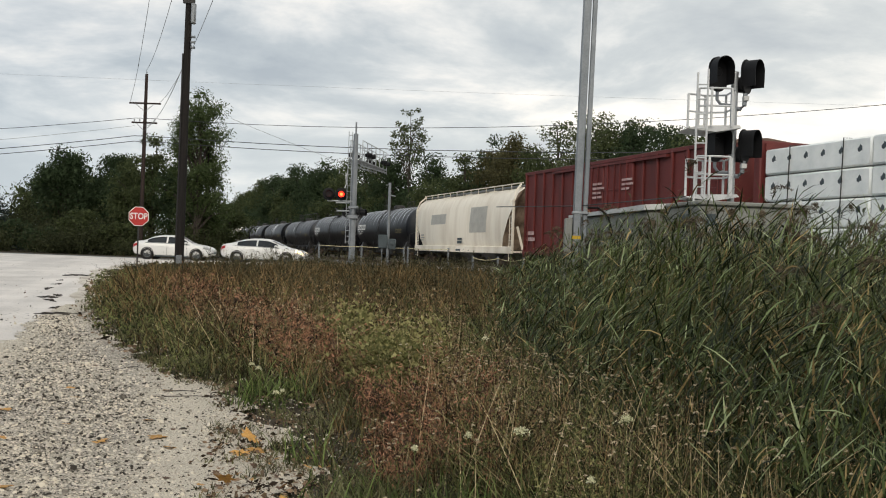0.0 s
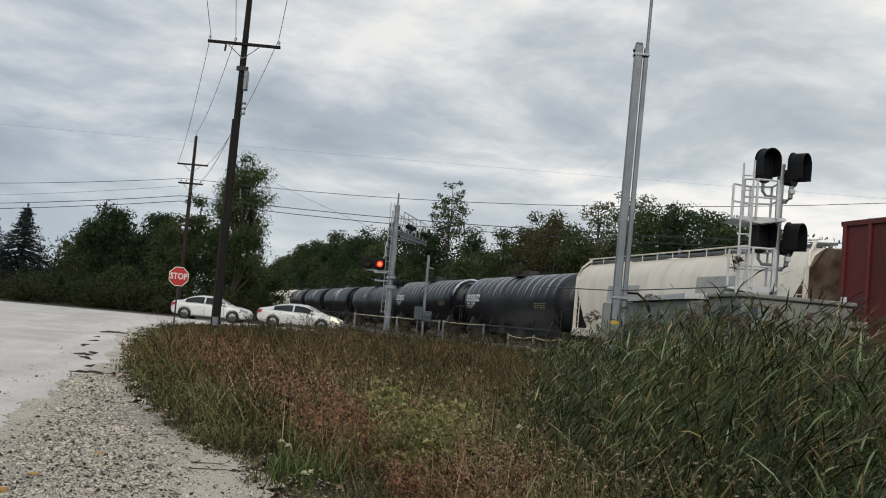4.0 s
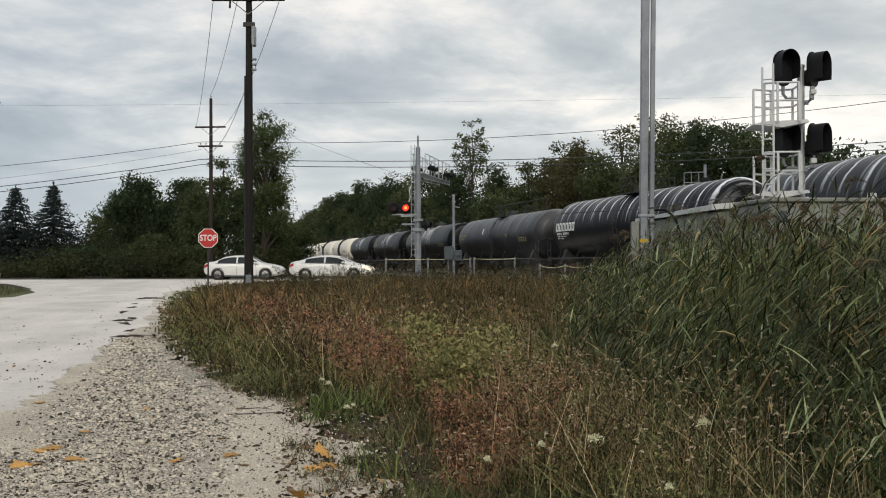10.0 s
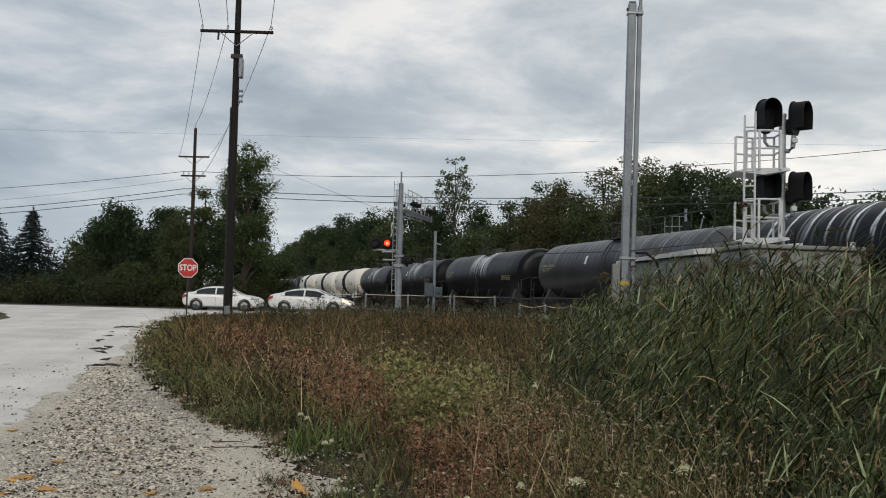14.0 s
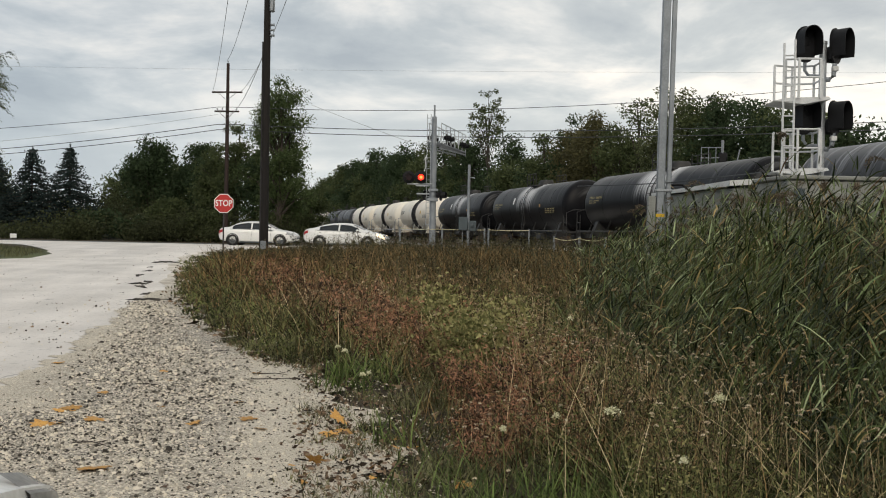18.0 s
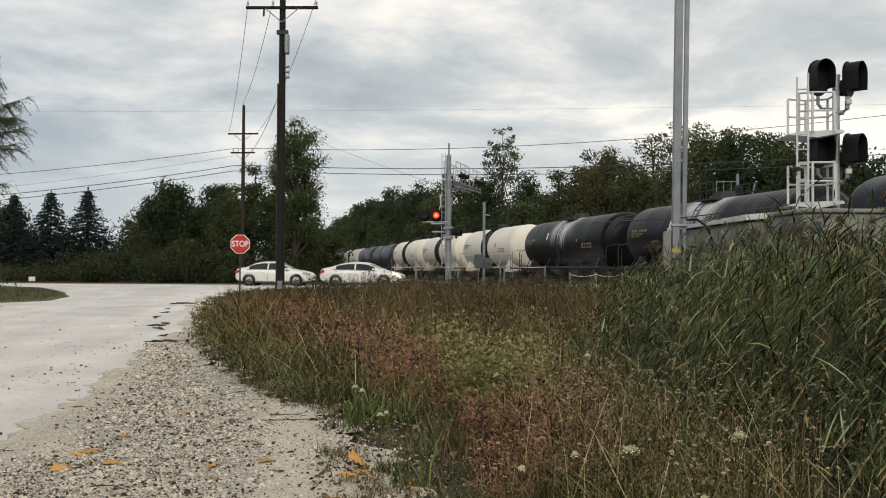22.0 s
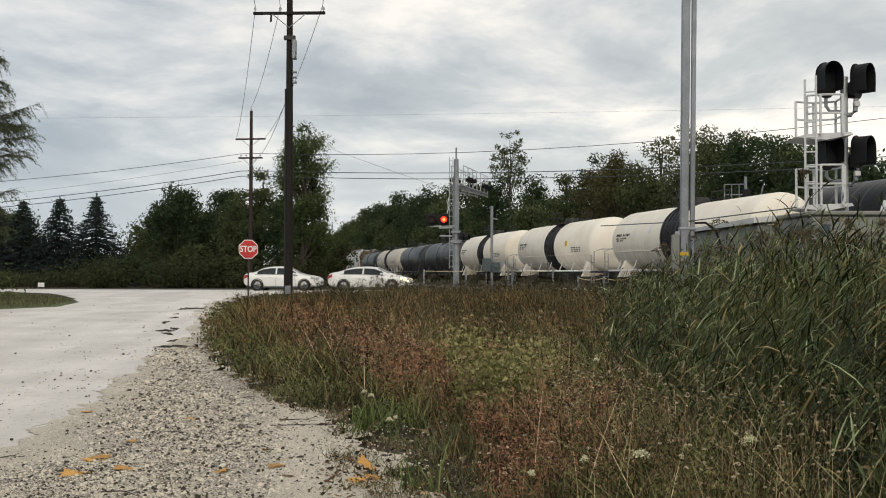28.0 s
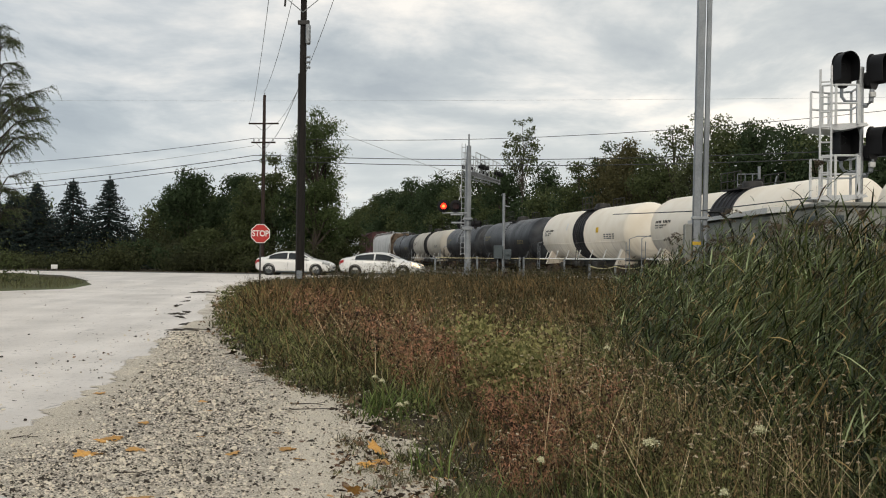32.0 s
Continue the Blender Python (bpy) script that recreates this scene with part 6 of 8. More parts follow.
COUPE = [(-2.31, .58, .46, .80, .48, .84, .86), (-2.24, .76, .35, .92, .60, .99, 1.01), (-2.02, .85, .28, .97, .64, 1.06, 1.085), (-1.72, .89, .23, .965, .62, 1.10, 1.13),
         (-1.15, .91, .20, .95, .57, 1.275, 1.32), (-0.62, .915, .19, .935, .585, 1.36, 1.41), (-0.10, .915, .19, .915, .59, 1.375, 1.425), (0.36, .915, .19, .905, .585, 1.335, 1.385),
         (1.28, .905, .20, .88, .72, .925, .97), (1.78, .88, .22, .81, .68, .845, .885), (2.12, .80, .25, .72, .58, .745, .775), (2.26, .68, .30, .63, .46, .655, .675), (2.31, .50, .38, .55, .36, .58, .60)]


def sedan(label, at, lit=False, length=4.82, style=0):
    """A saloon car: one lofted shell with panes, lamps, trim and wheels on it. Its nose points along +x."""
    car = thing("sedan", label, "car", "waiting cars", at=at)
    tab = np.array(COUPE if style else SALOON)
    tab[:, 0] *= length / 4.62
    h = length / 2
    fine_x = np.linspace(-h, h, 121)
    cols = [np.interp(fine_x, tab[:, 0], tab[:, k]) for k in range(1, 7)]
    for _ in range(5):
        cols = [np.concatenate([c[:1], (c[:-2] + 2 * c[1:-1] + c[2:]) / 4, c[-1:]]) for c in cols]

    def at_x(x):
        return [float(np.interp(x, fine_x, c)) for c in cols]

    def section(x):
        w, z0, zs, wu, zr, zt = at_x(x)
        half = [(w * .80, z0), (w * .955, z0 + .09), (w, z0 + (zs - z0) * .5), (w * .992, zs - .10), (w * .95, zs), (wu, zr), (wu * .72, zr + (zt - zr) * .72), (wu * .3, zt)]
        return [(x, -y, z) for y, z in half] + [(x, y, z) for y, z in reversed(half)]

    def flank(x, f, y, out=0.012):
        """A point of the side glass: f goes from the shoulder to the upper edge."""
        w, z0, zs, wu, zr, zt = at_x(x)
        return (x, y * (w * .95 + (wu - w * .95) * f + out), zs + (zr - zs) * f)

    b = Shape()
    xs = np.concatenate([[-h, -h + .03, -h + .07], np.linspace(-h + .14, h - .14, 54), [h - .07, h - .03, h]])
    n = 16
    b.v = [p for x in xs for p in section(float(x))]
    b.f = [(i * n + j, i * n + (j + 1) % n, (i + 1) * n + (j + 1) % n, (i + 1) * n + j) for i in range(len(xs) - 1) for j in range(n)] + [tuple(range(n))[::-1], tuple((len(xs) - 1) * n + j for j in range(n))]
    part("body", b, "car_white", car, "smooth white body shell")
    for y in (-1, 1):
        for x0, x1 in ((-1.42, -0.33), (-0.24, 0.86)):
            s = Shape()
            m = 9
            for k in range(m):
                x = x0 + (x1 - x0) * k / (m - 1)
                s.v += [flank(x, 0.10, y), flank(x, 0.86, y)]
            s.f += [(2 * k, 2 * k + 2, 2 * k + 3, 2 * k + 1) for k in range(m - 1)]
            part("side_window", s, "glass_dark", car, "dark side window")
        trim = Shape().tube([flank(x, 0.05, y, 0.016) for x in np.linspace(-1.55, 1.0, 10)], 0.011, 5)
        part("window_trim", trim, "rim" if style else "mark_dark", car)
    for x0, x1, name in ((0.52, 1.16, "windscreen"), (-1.66, -1.16, "rear_window")):
        s = Shape()
        for k in range(6):
            x = x0 + (x1 - x0) * k / 5
            w, z0, zs, wu, zr, zt = at_x(x)
            for y, z in ((-.92 * wu, zr + (zt - zr) * .2), (-.66 * wu, zr + (zt - zr) * .76), (-.3 * wu, zt), (.3 * wu, zt), (.66 * wu, zr + (zt - zr) * .76), (.92 * wu, zr + (zt - zr) * .2)):
                s.v.append((x, y, z + 0.012))
        s.f += [(6 * k + j, 6 * k + j + 1, 6 * k + j + 7, 6 * k + j + 6) for k in range(5) for j in range(5)]
        part(name, s, "glass_dark", car, "dark sloping " + name.replace("_", " "))
    for y in (-1, 1):
        for x, lean in ((-0.29, .04), (0.88, -.06), (-1.25, .16)):
            if x < -1 and style:
                continue
            w = at_x(x)[0]
            part("door_seam", Shape().tube([(x, y * w * .965, .30), (x, y * (w + .004), .56), (x + lean, y * w * .985, .86)], 0.007, 4), "mark_dark", car)
        # a dark strip stands in for the shade along the sill
        part("sill_trim", Shape().box(-0.95, y * 0.885 - 0.03, 0.18, 0.95, y * 0.885 + 0.03, 0.24, 0.01), "mark_dark", car)
        for x in (-0.62, 0.42):
            part("door_handle", Shape().box(x - 0.11, y * 0.925 - 0.022, 0.775, x + 0.11, y * 0.925 + 0.018, 0.805, 0.01), "car_white", car)
        part("mirror", Shape().box(0.74, y * 1.0 - 0.1, 0.93, 0.90, y * 1.0 + 0.1, 1.06, 0.05), "car_white", car)
        lamp = Shape()
        for k in range(6):
            x = h - .52 + .42 * k / 5
            w, z0, zs, wu, zr, zt = at_x(x)
            lamp.v += [(x, y * (w * .985 + .012), zs - .115), (x, y * (w * .955 + .012), zs - .015), (x, y * (wu + (w * .95 - wu) * .55), zr - .01 + .012)]
        lamp.f += [(3 * k + j, 3 * k + 3 + j, 3 * k + 4 + j, 3 * k + 1 + j) for k in range(5) for j in range(2)]
        part("headlight", lamp, "headlight_on" if lit else "lamp_clear", car, "lit headlight" if lit else "clear headlight")
        tail = Shape()
        for k in range(5):
            x = -h + .035 + .30 * k / 4
            w, z0, zs, wu, zr, zt = at_x(x)
            tail.v += [(x, y * (w + .012), zs - .20 + .05 * k / 4), (x, y * (w * .992 + .012), zs - .10), (x, y * (w * .95 + .012), zs - .005)]
        tail.f += [(3 * k + j, 3 * k + 3 + j, 3 * k + 4 + j, 3 * k + 1 + j) for k in range(4) for j in range(2)]
        part("tail_light", tail, "lamp_red", car, "red tail light")
        part("fog_lamp_recess", Shape().box(h - .34, y * .69 - .09, .36, h - .10, y * .69 + .085, .47, .03), "mark_dark", car, "dark lower bumper opening")
        for x in (-1.40, 1.40):
            wl = part("wheel", Shape().lathe((x, y * 0.70, 0.33), (x, y * 0.925, 0.33), [(0, 0.2), (0.0, 0.31), (0.03, 0.33), (0.19, 0.33), (0.225, 0.31), (0.225, 0.235), (0.2, 0.225)], 24), "tyre", car, "black tyre")
            rm = Shape().lathe((x, y * 0.895, 0.33), (x, y * 0.92, 0.33), [(0, 0.225), (0.012, 0.215), (0.012, 0.195), (-0.02, 0.185)], 24)
            rm.lathe((x, y * 0.90, 0.33), (x, y * 0.93, 0.33), [(0, 0.06), (0.02, 0.05), (0.02, 0)], 12)
            for k in range(5 if style else 7):
                q = 2 * math.pi * k / (5 if style else 7) + 0.3
                rm.tube([(x, y * 0.912, 0.33), (x + 0.2 * math.cos(q), y * 0.912, 0.33 + 0.2 * math.sin(q))], 0.022 if style else 0.016, 5)
            part("rim", rm, "rim", wl, "silver spoked rim")
            part("brake_disc", Shape().lathe((x, y * 0.86, 0.33), (x, y * 0.88, 0.33), [(0, 0.2), (0.01, 0.2), (0.01, 0)], 18), "mark_dark", wl)
            part("wheel_arch", Shape().lathe((x, y * 0.84, 0.34), (x, y * 0.922, 0.34), [(0, 0.375), (0.078, 0.375), (0.082, 0.35), (0.07, 0.33), (0, 0.33)], 24), "black", car, "dark wheel arch")
    part("grille", Shape().box(h - 0.10, -0.42, 0.40, h + 0.004, 0.42, 0.55, 0.03), "mark_dark", car)
    part("bumper_vent", Shape().box(h - 0.22, -0.55, 0.26, h - 0.02, 0.55, 0.34, 0.02), "mark_dark", car)
    part("number_plate", Shape().box(-h - 0.012, -0.25, 0.62, -h + 0.02, 0.25, 0.75, 0.01), "white_bar", car, "blank plate")
    return car


sedan("white four-door saloon waiting at the crossing", pose(-15.75, 59.4, street_z(59.4), 0, 0, 1), length=4.62)
sedan("cream-white saloon with lit headlight at the crossing", pose(-10.3, 58.2, street_z(58.2), 0, 0, -3), lit=True, length=4.85, style=1)
sedan("white saloon parked beside the viewer on gravel", pose(-2.02, 0.60, rise(0.60), 0, 0, 92), length=4.8)

# small white sign beyond the street
t = thing("small_sign", "small white board on short legs in the grass", "sign", at=pose(-36.2, 69.5, 0.36))
part("board", Shape().box(-0.24, -0.03, 0.12, 0.24, 0.03, 0.42, 0.01), "white_bar", t)
for x in (-0.18, 0.18):
    part("leg", Shape().box(x - 0.025, -0.02, -0.06, x + 0.025, 0.02, 0.15), "galv_dull", t)

# ---------------------------------------------------------------- trees
def leaf_cloud(c, size, jitter=0.4, flat=0.0, r=rng, slim=0.55):
    """One small four-cornered leaf at every point of c, turned at random."""
    n = len(c)
    a = r.normal(size=(n, 3))
    a[:, 2] *= 1 - flat
    a /= np.linalg.norm(a, axis=1)[:, None]
    b = np.cross(a, r.normal(size=(n, 3)))
    b /= np.linalg.norm(b, axis=1)[:, None] + 1e-9
    s = size * (1 + jitter * r.uniform(-1, 1, (n, 1)))
    a, b = a * s, b * s * slim
    v = np.stack([c - a, c + b * 0.9, c + a, c - b], 1).reshape(-1, 3)
    return v, np.arange(4 * n).reshape(-1, 4)


def broadleaf(x, y, h, crown_r, leaf, n, size, low=0.25, label="", gaps=0.5, seed=1, clumps=34, trunk="bark", droop=0.0, narrow=1.0, girth=1.0):
    n, size = int(n * 3.6), size * 0.56
    if y > 62:
        h += GRADE * y - 0.3
    r = np.random.default_rng(seed)
    t = thing("tree", label, "tree", "trees", at=pose(x, y, 0.28 if y > 62 else float(rise(y)) - 0.05, 0, 0, r.uniform(0, 360)))
    z0 = h * low
    cz, rz = (h + z0) / 2, (h - z0) / 2
    d = r.normal(size=(clumps, 3))
    d /= np.linalg.norm(d, axis=1)[:, None]
    rad = r.uniform(0.25, 1.0, clumps) ** 0.5
    wob = 1 + 0.22 * r.normal(size=clumps)
    c = np.stack([d[:, 0] * crown_r * rad * wob, d[:, 1] * crown_r * rad * wob, cz + d[:, 2] * rz * rad * np.minimum(wob, 1.05)], 1)
    c = c[np.argsort(c[:, 2])]
    taper = 1 - narrow * 0.45 * np.clip((c[:, 2] - cz) / rz, 0, 1)
    c[:, :2] *= taper[:, None]
    s = Shape()
    top = h * 0.86
    bend = r.uniform(-0.3, 0.3, 2)
    spine = [(bend[0] * k / 5, bend[1] * k / 5, top * k / 5) for k in range(6)]
    s.tube(spine, [h * 0.020 * girth * (1 - 0.16 * k) for k in range(6)], 8)
    for k in range(0, clumps, 2):
        f = min(0.85, max(0.18, (c[k, 2] - 0.22 * h) / top))
        a = Vector((bend[0] * f, bend[1] * f, top * f))
        e = Vector(c[k])
        m = a.lerp(e, 0.55) + Vector((0, 0, 0.04 * h))
        s.tube([a, m, e], [h * 0.0085 * girth * (1.2 - f), h * 0.005 * girth, 0.02], 5)
    part("trunk", s, trunk, t, "trunk with limbs")
    per = n // clumps
    w = crown_r * (0.24 + 0.16 * r.random(clumps)) * (1.3 - gaps * 0.5)
    ball = r.normal(size=(clumps * per, 3))
    ball *= (r.random(clumps * per) ** 0.45 / np.linalg.norm(ball, axis=1))[:, None]
    pts = np.repeat(c, per, 0) + ball * np.repeat(w, per)[:, None] * np.array([1.5, 1.5, 1.15])
    if droop:
        pts[:, 2] -= r.random(len(pts)) ** 2 * droop
    pts = pts[(pts[:, 2] > z0 * 0.5) & (pts[:, 2] < h * 1.02)]
    v, q = leaf_cloud(pts, size, r=r)
    if gaps < 0.8:
        # sprays of leaves deep inside, closing the heart of the crown
        m = 26
        u = r.normal(size=(clumps * m, 3))
        u *= (0.62 * r.random(clumps * m) ** 0.4 / np.linalg.norm(u, axis=1))[:, None]
        inner = np.repeat(c, m, 0) * np.array([0.93, 0.93, 1]) + u * np.repeat(w, m)[:, None] * np.array([1.5, 1.5, 1.15])
        inner = inner[(inner[:, 2] > z0 * 0.5) & (inner[:, 2] < h * 0.97)]
        v2, q2 = leaf_cloud(inner, crown_r * 0.085, r=r)
        v, q = np.concatenate([v, v2]), np.concatenate([q, q2 + len(v)])
    me = mesh_np("crown", v, q)
    me.materials.append(M[leaf])
    part("crown", me, leaf, t, "crown of many small leaves")
    return t


def conifer(x, y, h, w, seed=1):
    r = np.random.default_rng(seed)
    t = thing("spruce_tree", "dark blue-green spruce with tiered drooping branches", "tree", "spruce trees", at=pose(x, y, 0.28, 0, 0, r.uniform(0, 360)))
    part("trunk", Shape().tube([(0, 0, 0), (0, 0, h)], [0.16, 0.02], 7), "bark", t)
    br, pts = Shape(), []
    z = 0.25
    while z < h * 0.97:
        f = 1 - z / h
        k = max(5, int(11 * f ** 0.5))
        for j in range(k):
            q = 2 * math.pi * (j + r.random()) / k
            L = w * f * (0.72 + 0.38 * r.random()) + 0.10
            e = Vector((math.cos(q) * L, math.sin(q) * L, z - 0.12 * L + 0.06))
            br.tube([(0, 0, z + 0.1), (e.x * 0.55, e.y * 0.55, z - 0.09 * L), e], [0.03, 0.02, 0.008], 4, caps=False)
            m = int(22 + 140 * L / w)
            u = r.random((m, 1)) ** 0.75
            p = np.array([[0, 0, z + 0.1]]) * (1 - u) + np.array([list(e)]) * u
            p += r.normal(size=(m, 3)) * np.array([0.13, 0.13, 0.06]) * (0.5 + 0.7 * u)
            p[:, 2] -= 0.1 * u[:, 0]
            pts.append(p)
        z += 0.22 + 0.08 * r.random()
    pts.append(np.array([[0, 0, h - 0.02 * i] for i in range(12)]))
    part("branch_frame", br, "bark", t)
    pts = np.concatenate(pts)
    v, q = leaf_cloud(pts, 0.115, flat=0.35, r=r, slim=0.42)
    me = mesh_np("foliage", v, q)
    me.materials.append(M["needle"])
    part("foliage", me, "needle", t, "dense needle foliage")


# spruces and broadleaved trees across the street
for k, (az, h) in enumerate(((-0.590, 6.6), (-0.5655, 6.5), (-0.5411, 7.1), (-0.5015, 7.5), (-0.4621, 7.7))):
    conifer(az * 87, 87, h + 0.6, 4.5, 11 + k)
for k, (x, y, h, w, leaf, n, size, low, lab) in enumerate((
        (-34.6, 92, 9.3, 2.7, "leaf_dark", 3600, 0.20, 0.12, "dense dark green broadleaved tree"),
        (-31.0, 95, 9.3, 2.1, "leaf_dark", 2600, 0.20, 0.12, "dark green rounded tree"),
        (-29.3, 92, 7.4, 2.0, "leaf_dark", 2200, 0.20, 0.10, "dark green bushy tree"),
        (-26.6, 86, 8.2, 2.0, "leaf_mid", 2400, 0.19, 0.10, "green bushy tree with yellowing leaves"),
        (-24.3, 84, 9.4, 1.8, "leaf_mid", 2400, 0.18, 0.12, "green broadleaved tree with dense crown"),
        (-19.6, 79.5, 13.0, 2.35, "leaf_poplar", 5600, 0.135, 0.10, "tall poplar with pale flickering leaves"),
        (-19.2, 80.5, 9.6, 1.5, "leaf_poplar", 3000, 0.135, 0.10, "slender poplar with pale leaves"),
        (-18.9, 88.0, 4.2, 1.6, "leaf_mid", 1800, 0.18, 0.08, "young green tree beside the street"),
        (-21.6, 82.0, 7.0, 2.0, "leaf_dark", 1800, 0.19, 0.08, "dark green tree behind a pole"),
        (-45.5, 130, 9.5, 4.0, "leaf_mid", 1500, 0.32, 0.1, "distant rounded green tree"),
        (-53.0, 135, 8.5, 4.5, "leaf_mid", 1500, 0.32, 0.1, "distant low green tree"),
        (-66.0, 120, 8.0, 4.5, "leaf_mid", 1500, 0.32, 0.1, "distant green tree at the field edge"))):
    broadleaf(x, y, h, w, leaf, n, size, low, lab, seed=30 + k, clumps=56)

# the wood along the far side of the track: distance ahead and height of each tree
WOOD = [(454, 13.0), (425, 13.4), (398, 14.0), (376, 16.0), (354, 17.6), (338, 18.4), (322, 18.9), (306, 19.4), (290, 20.0), (276, 20.6), (259, 19.9), (247, 18.6), (236, 18.8), (220, 18.4), (205, 17.1), (190, 17.0), (178, 16.4), (166, 15.8), (151, 14.3), (144, 10.7),
        (136, 10.6), (131, 12.7), (126, 14.7), (121, 13.5), (117, 12.8), (113, 14.1), (108, 13.4), (104, 14.3), (100, 14.7), (97, 14.3), (93, 14.2), (90, 12.6), (87, 12.6),
        (84, 11.6), (81, 10.8), (78, 10.2), (74, 9.6), (71, 8.9), (68, 8.4), (65, 8.0)]
wr = np.random.default_rng(5)
for k, (y, h) in enumerate(WOOD):
    leaf = ("leaf_dark", "leaf_mid", "leaf_dark", "leaf_dark", "leaf_mid")[k % 5]
    gaps, n = 0.4, 2200
    if y in (117, 113, 121):
        leaf = "leaf_autumn"
    if y in (104, 100, 97, 93):
        leaf, gaps, n = "leaf_light" if y in (100, 97) else "leaf_mid", 1.1, 1700
    far = y / 110
    broadleaf(44 - 0.316 * y + wr.uniform(-1, 1.5), y + wr.uniform(-1, 1), h, 3.0 if y < 140 else 3.6 if y < 200 else 5.2, leaf, n if y < 200 else int(n * 1.2), 0.25 * max(1, far ** 0.7), 0.06,
              {"leaf_dark": "dark green woodland tree beyond the track", "leaf_mid": "green woodland tree beyond the track", "leaf_autumn": "woodland tree turning brown beyond the track", "leaf_light": "airy thin-leaved woodland tree beyond the track"}[leaf],
              gaps=gaps, seed=100 + k, clumps=50)
broadleaf(-6.3, 160, 22.6, 2.7, "leaf_mid", 620, 0.33, 0.60, "tall airy tree with sparse foliage rising from the wood", gaps=1.2, seed=77, clumps=54, narrow=0.2, girth=0.42)
# second row, closing the gaps
for k in range(18):
    y = 66 + k * 9 + wr.uniform(-2, 2)
    broadleaf(51 - 0.316 * y, y, min(10.5, 4.6 + y * 0.05), 4.2, "leaf_dark", 1300, 0.38, 0.03, "dark woodland tree in the back row", seed=200 + k, clumps=30)


def undergrowth():
    """Bushes along the foot of the woods and across the street, too many to count."""
    r = np.random.default_rng(9)
    pts = []
    for k in range(230):
        s = r.random() ** 1.6
        y = 62 + 330 * s
        x = 38.5 - 0.316 * y + r.uniform(-1.5, 3)
        w, h = r.uniform(1.2, 2.2) * (1 + s), r.uniform(1.6, 3.6) * (1 + 0.8 * s)
        m = 240
        p = r.normal(size=(m, 3)) * np.array([w * 0.5, w * 0.5, h * 0.3]) + np.array([x, y, 0.3 + h * 0.5])
        pts.append(p)
    for k in range(110):
        x, y = r.uniform(-75, -18.5), r.uniform(76, 84)
        x = x if x < -33 or k % 3 else r.uniform(-36, -18.8)
        w, h = r.uniform(1.2, 2.2), r.uniform(0.7, 1.5) if x < -36 else r.uniform(1.2, 2.5)
        pts.append(r.normal(size=(800, 3)) * np.array([w * 0.5, w * 0.5, h * 0.3]) + np.array([x, y, 0.3 + h * 0.5]))
    for k in range(60):
        x, y, w, h = r.uniform(-62, -20), r.uniform(89, 99), r.uniform(1.5, 2.6), r.uniform(2.8, 4.6)
        pts.append(r.normal(size=(600, 3)) * np.array([w * 0.5, w * 0.5, h * 0.28]) + np.array([x, y, 0.3 + h * 0.5]))
    p = np.concatenate(pts)
    p = p[p[:, 2] > 0]
    v, q = leaf_cloud(p, 0.10, r=r)
    v = v.reshape(-1, 4, 3)
    far = (np.repeat(p[:, 1:2], 4, 1) / 90)[..., None]
    c = p[:, None, :]
    v = (c + (v - c) * np.clip(far, 1, 3)).reshape(-1, 3)
    single("undergrowth", mesh_np("undergrowth", v, q), "bush", "dark bushes along the woodland edge", "bushes", kind="stuff")


undergrowth()


def bush(x, y, w, h, leaf, seed, label):
    """A rounded roadside bush: short stems fanned out under a crown of small leaves."""
    r = np.random.default_rng(seed)
    t = thing("bush", label, "bush", "bushes across the street", at=pose(x, y, 0.28))
    s = Shape()
    d = r.normal(size=(40, 3))
    d /= np.linalg.norm(d, axis=1)[:, None]
    c = d * np.array([w, w, h * 0.46]) * (r.uniform(0.3, 1, 40) ** 0.5)[:, None] * 0.82 + np.array([0, 0, h * 0.5])
    for e in c[::2]:
        s.tube([(0, 0, 0), (e[0] * 0.4, e[1] * 0.4, e[2] * 0.6), tuple(e)], [0.05, 0.03, 0.01], 5, caps=False)
    part("stems", s, "bark", t)
    u = r.normal(size=(40 * 150, 3))
    u *= (r.random(len(u)) ** 0.4 / np.linalg.norm(u, axis=1))[:, None]
    p = np.repeat(c, 150, 0) + u * np.array([w * 0.34, w * 0.34, h * 0.16])
    v, q = leaf_cloud(p[p[:, 2] > 0.05], 0.105, r=r)
    me = mesh_np("crown", v, q)
    me.materials.append(M[leaf])
    part("crown", me, leaf, t, "crown of many small leaves")


for k, (x, y, w, h, leaf, lab) in enumerate((
        (-35.5, 82, 2.4, 2.9, "leaf_dark", "low rounded dark green bush across the street"),
        (-32.0, 80, 1.7, 2.2, "leaf_dark", "small dark green bush among taller ones"),
        (-29.0, 81, 2.0, 3.7, "leaf_mid", "tall mid-green bush below the trees"),
        (-25.6, 79, 1.7, 2.9, "leaf_mid", "mid-green bush beside the poplars"))):
    bush(x, y, w, h, leaf, 400 + k, lab)


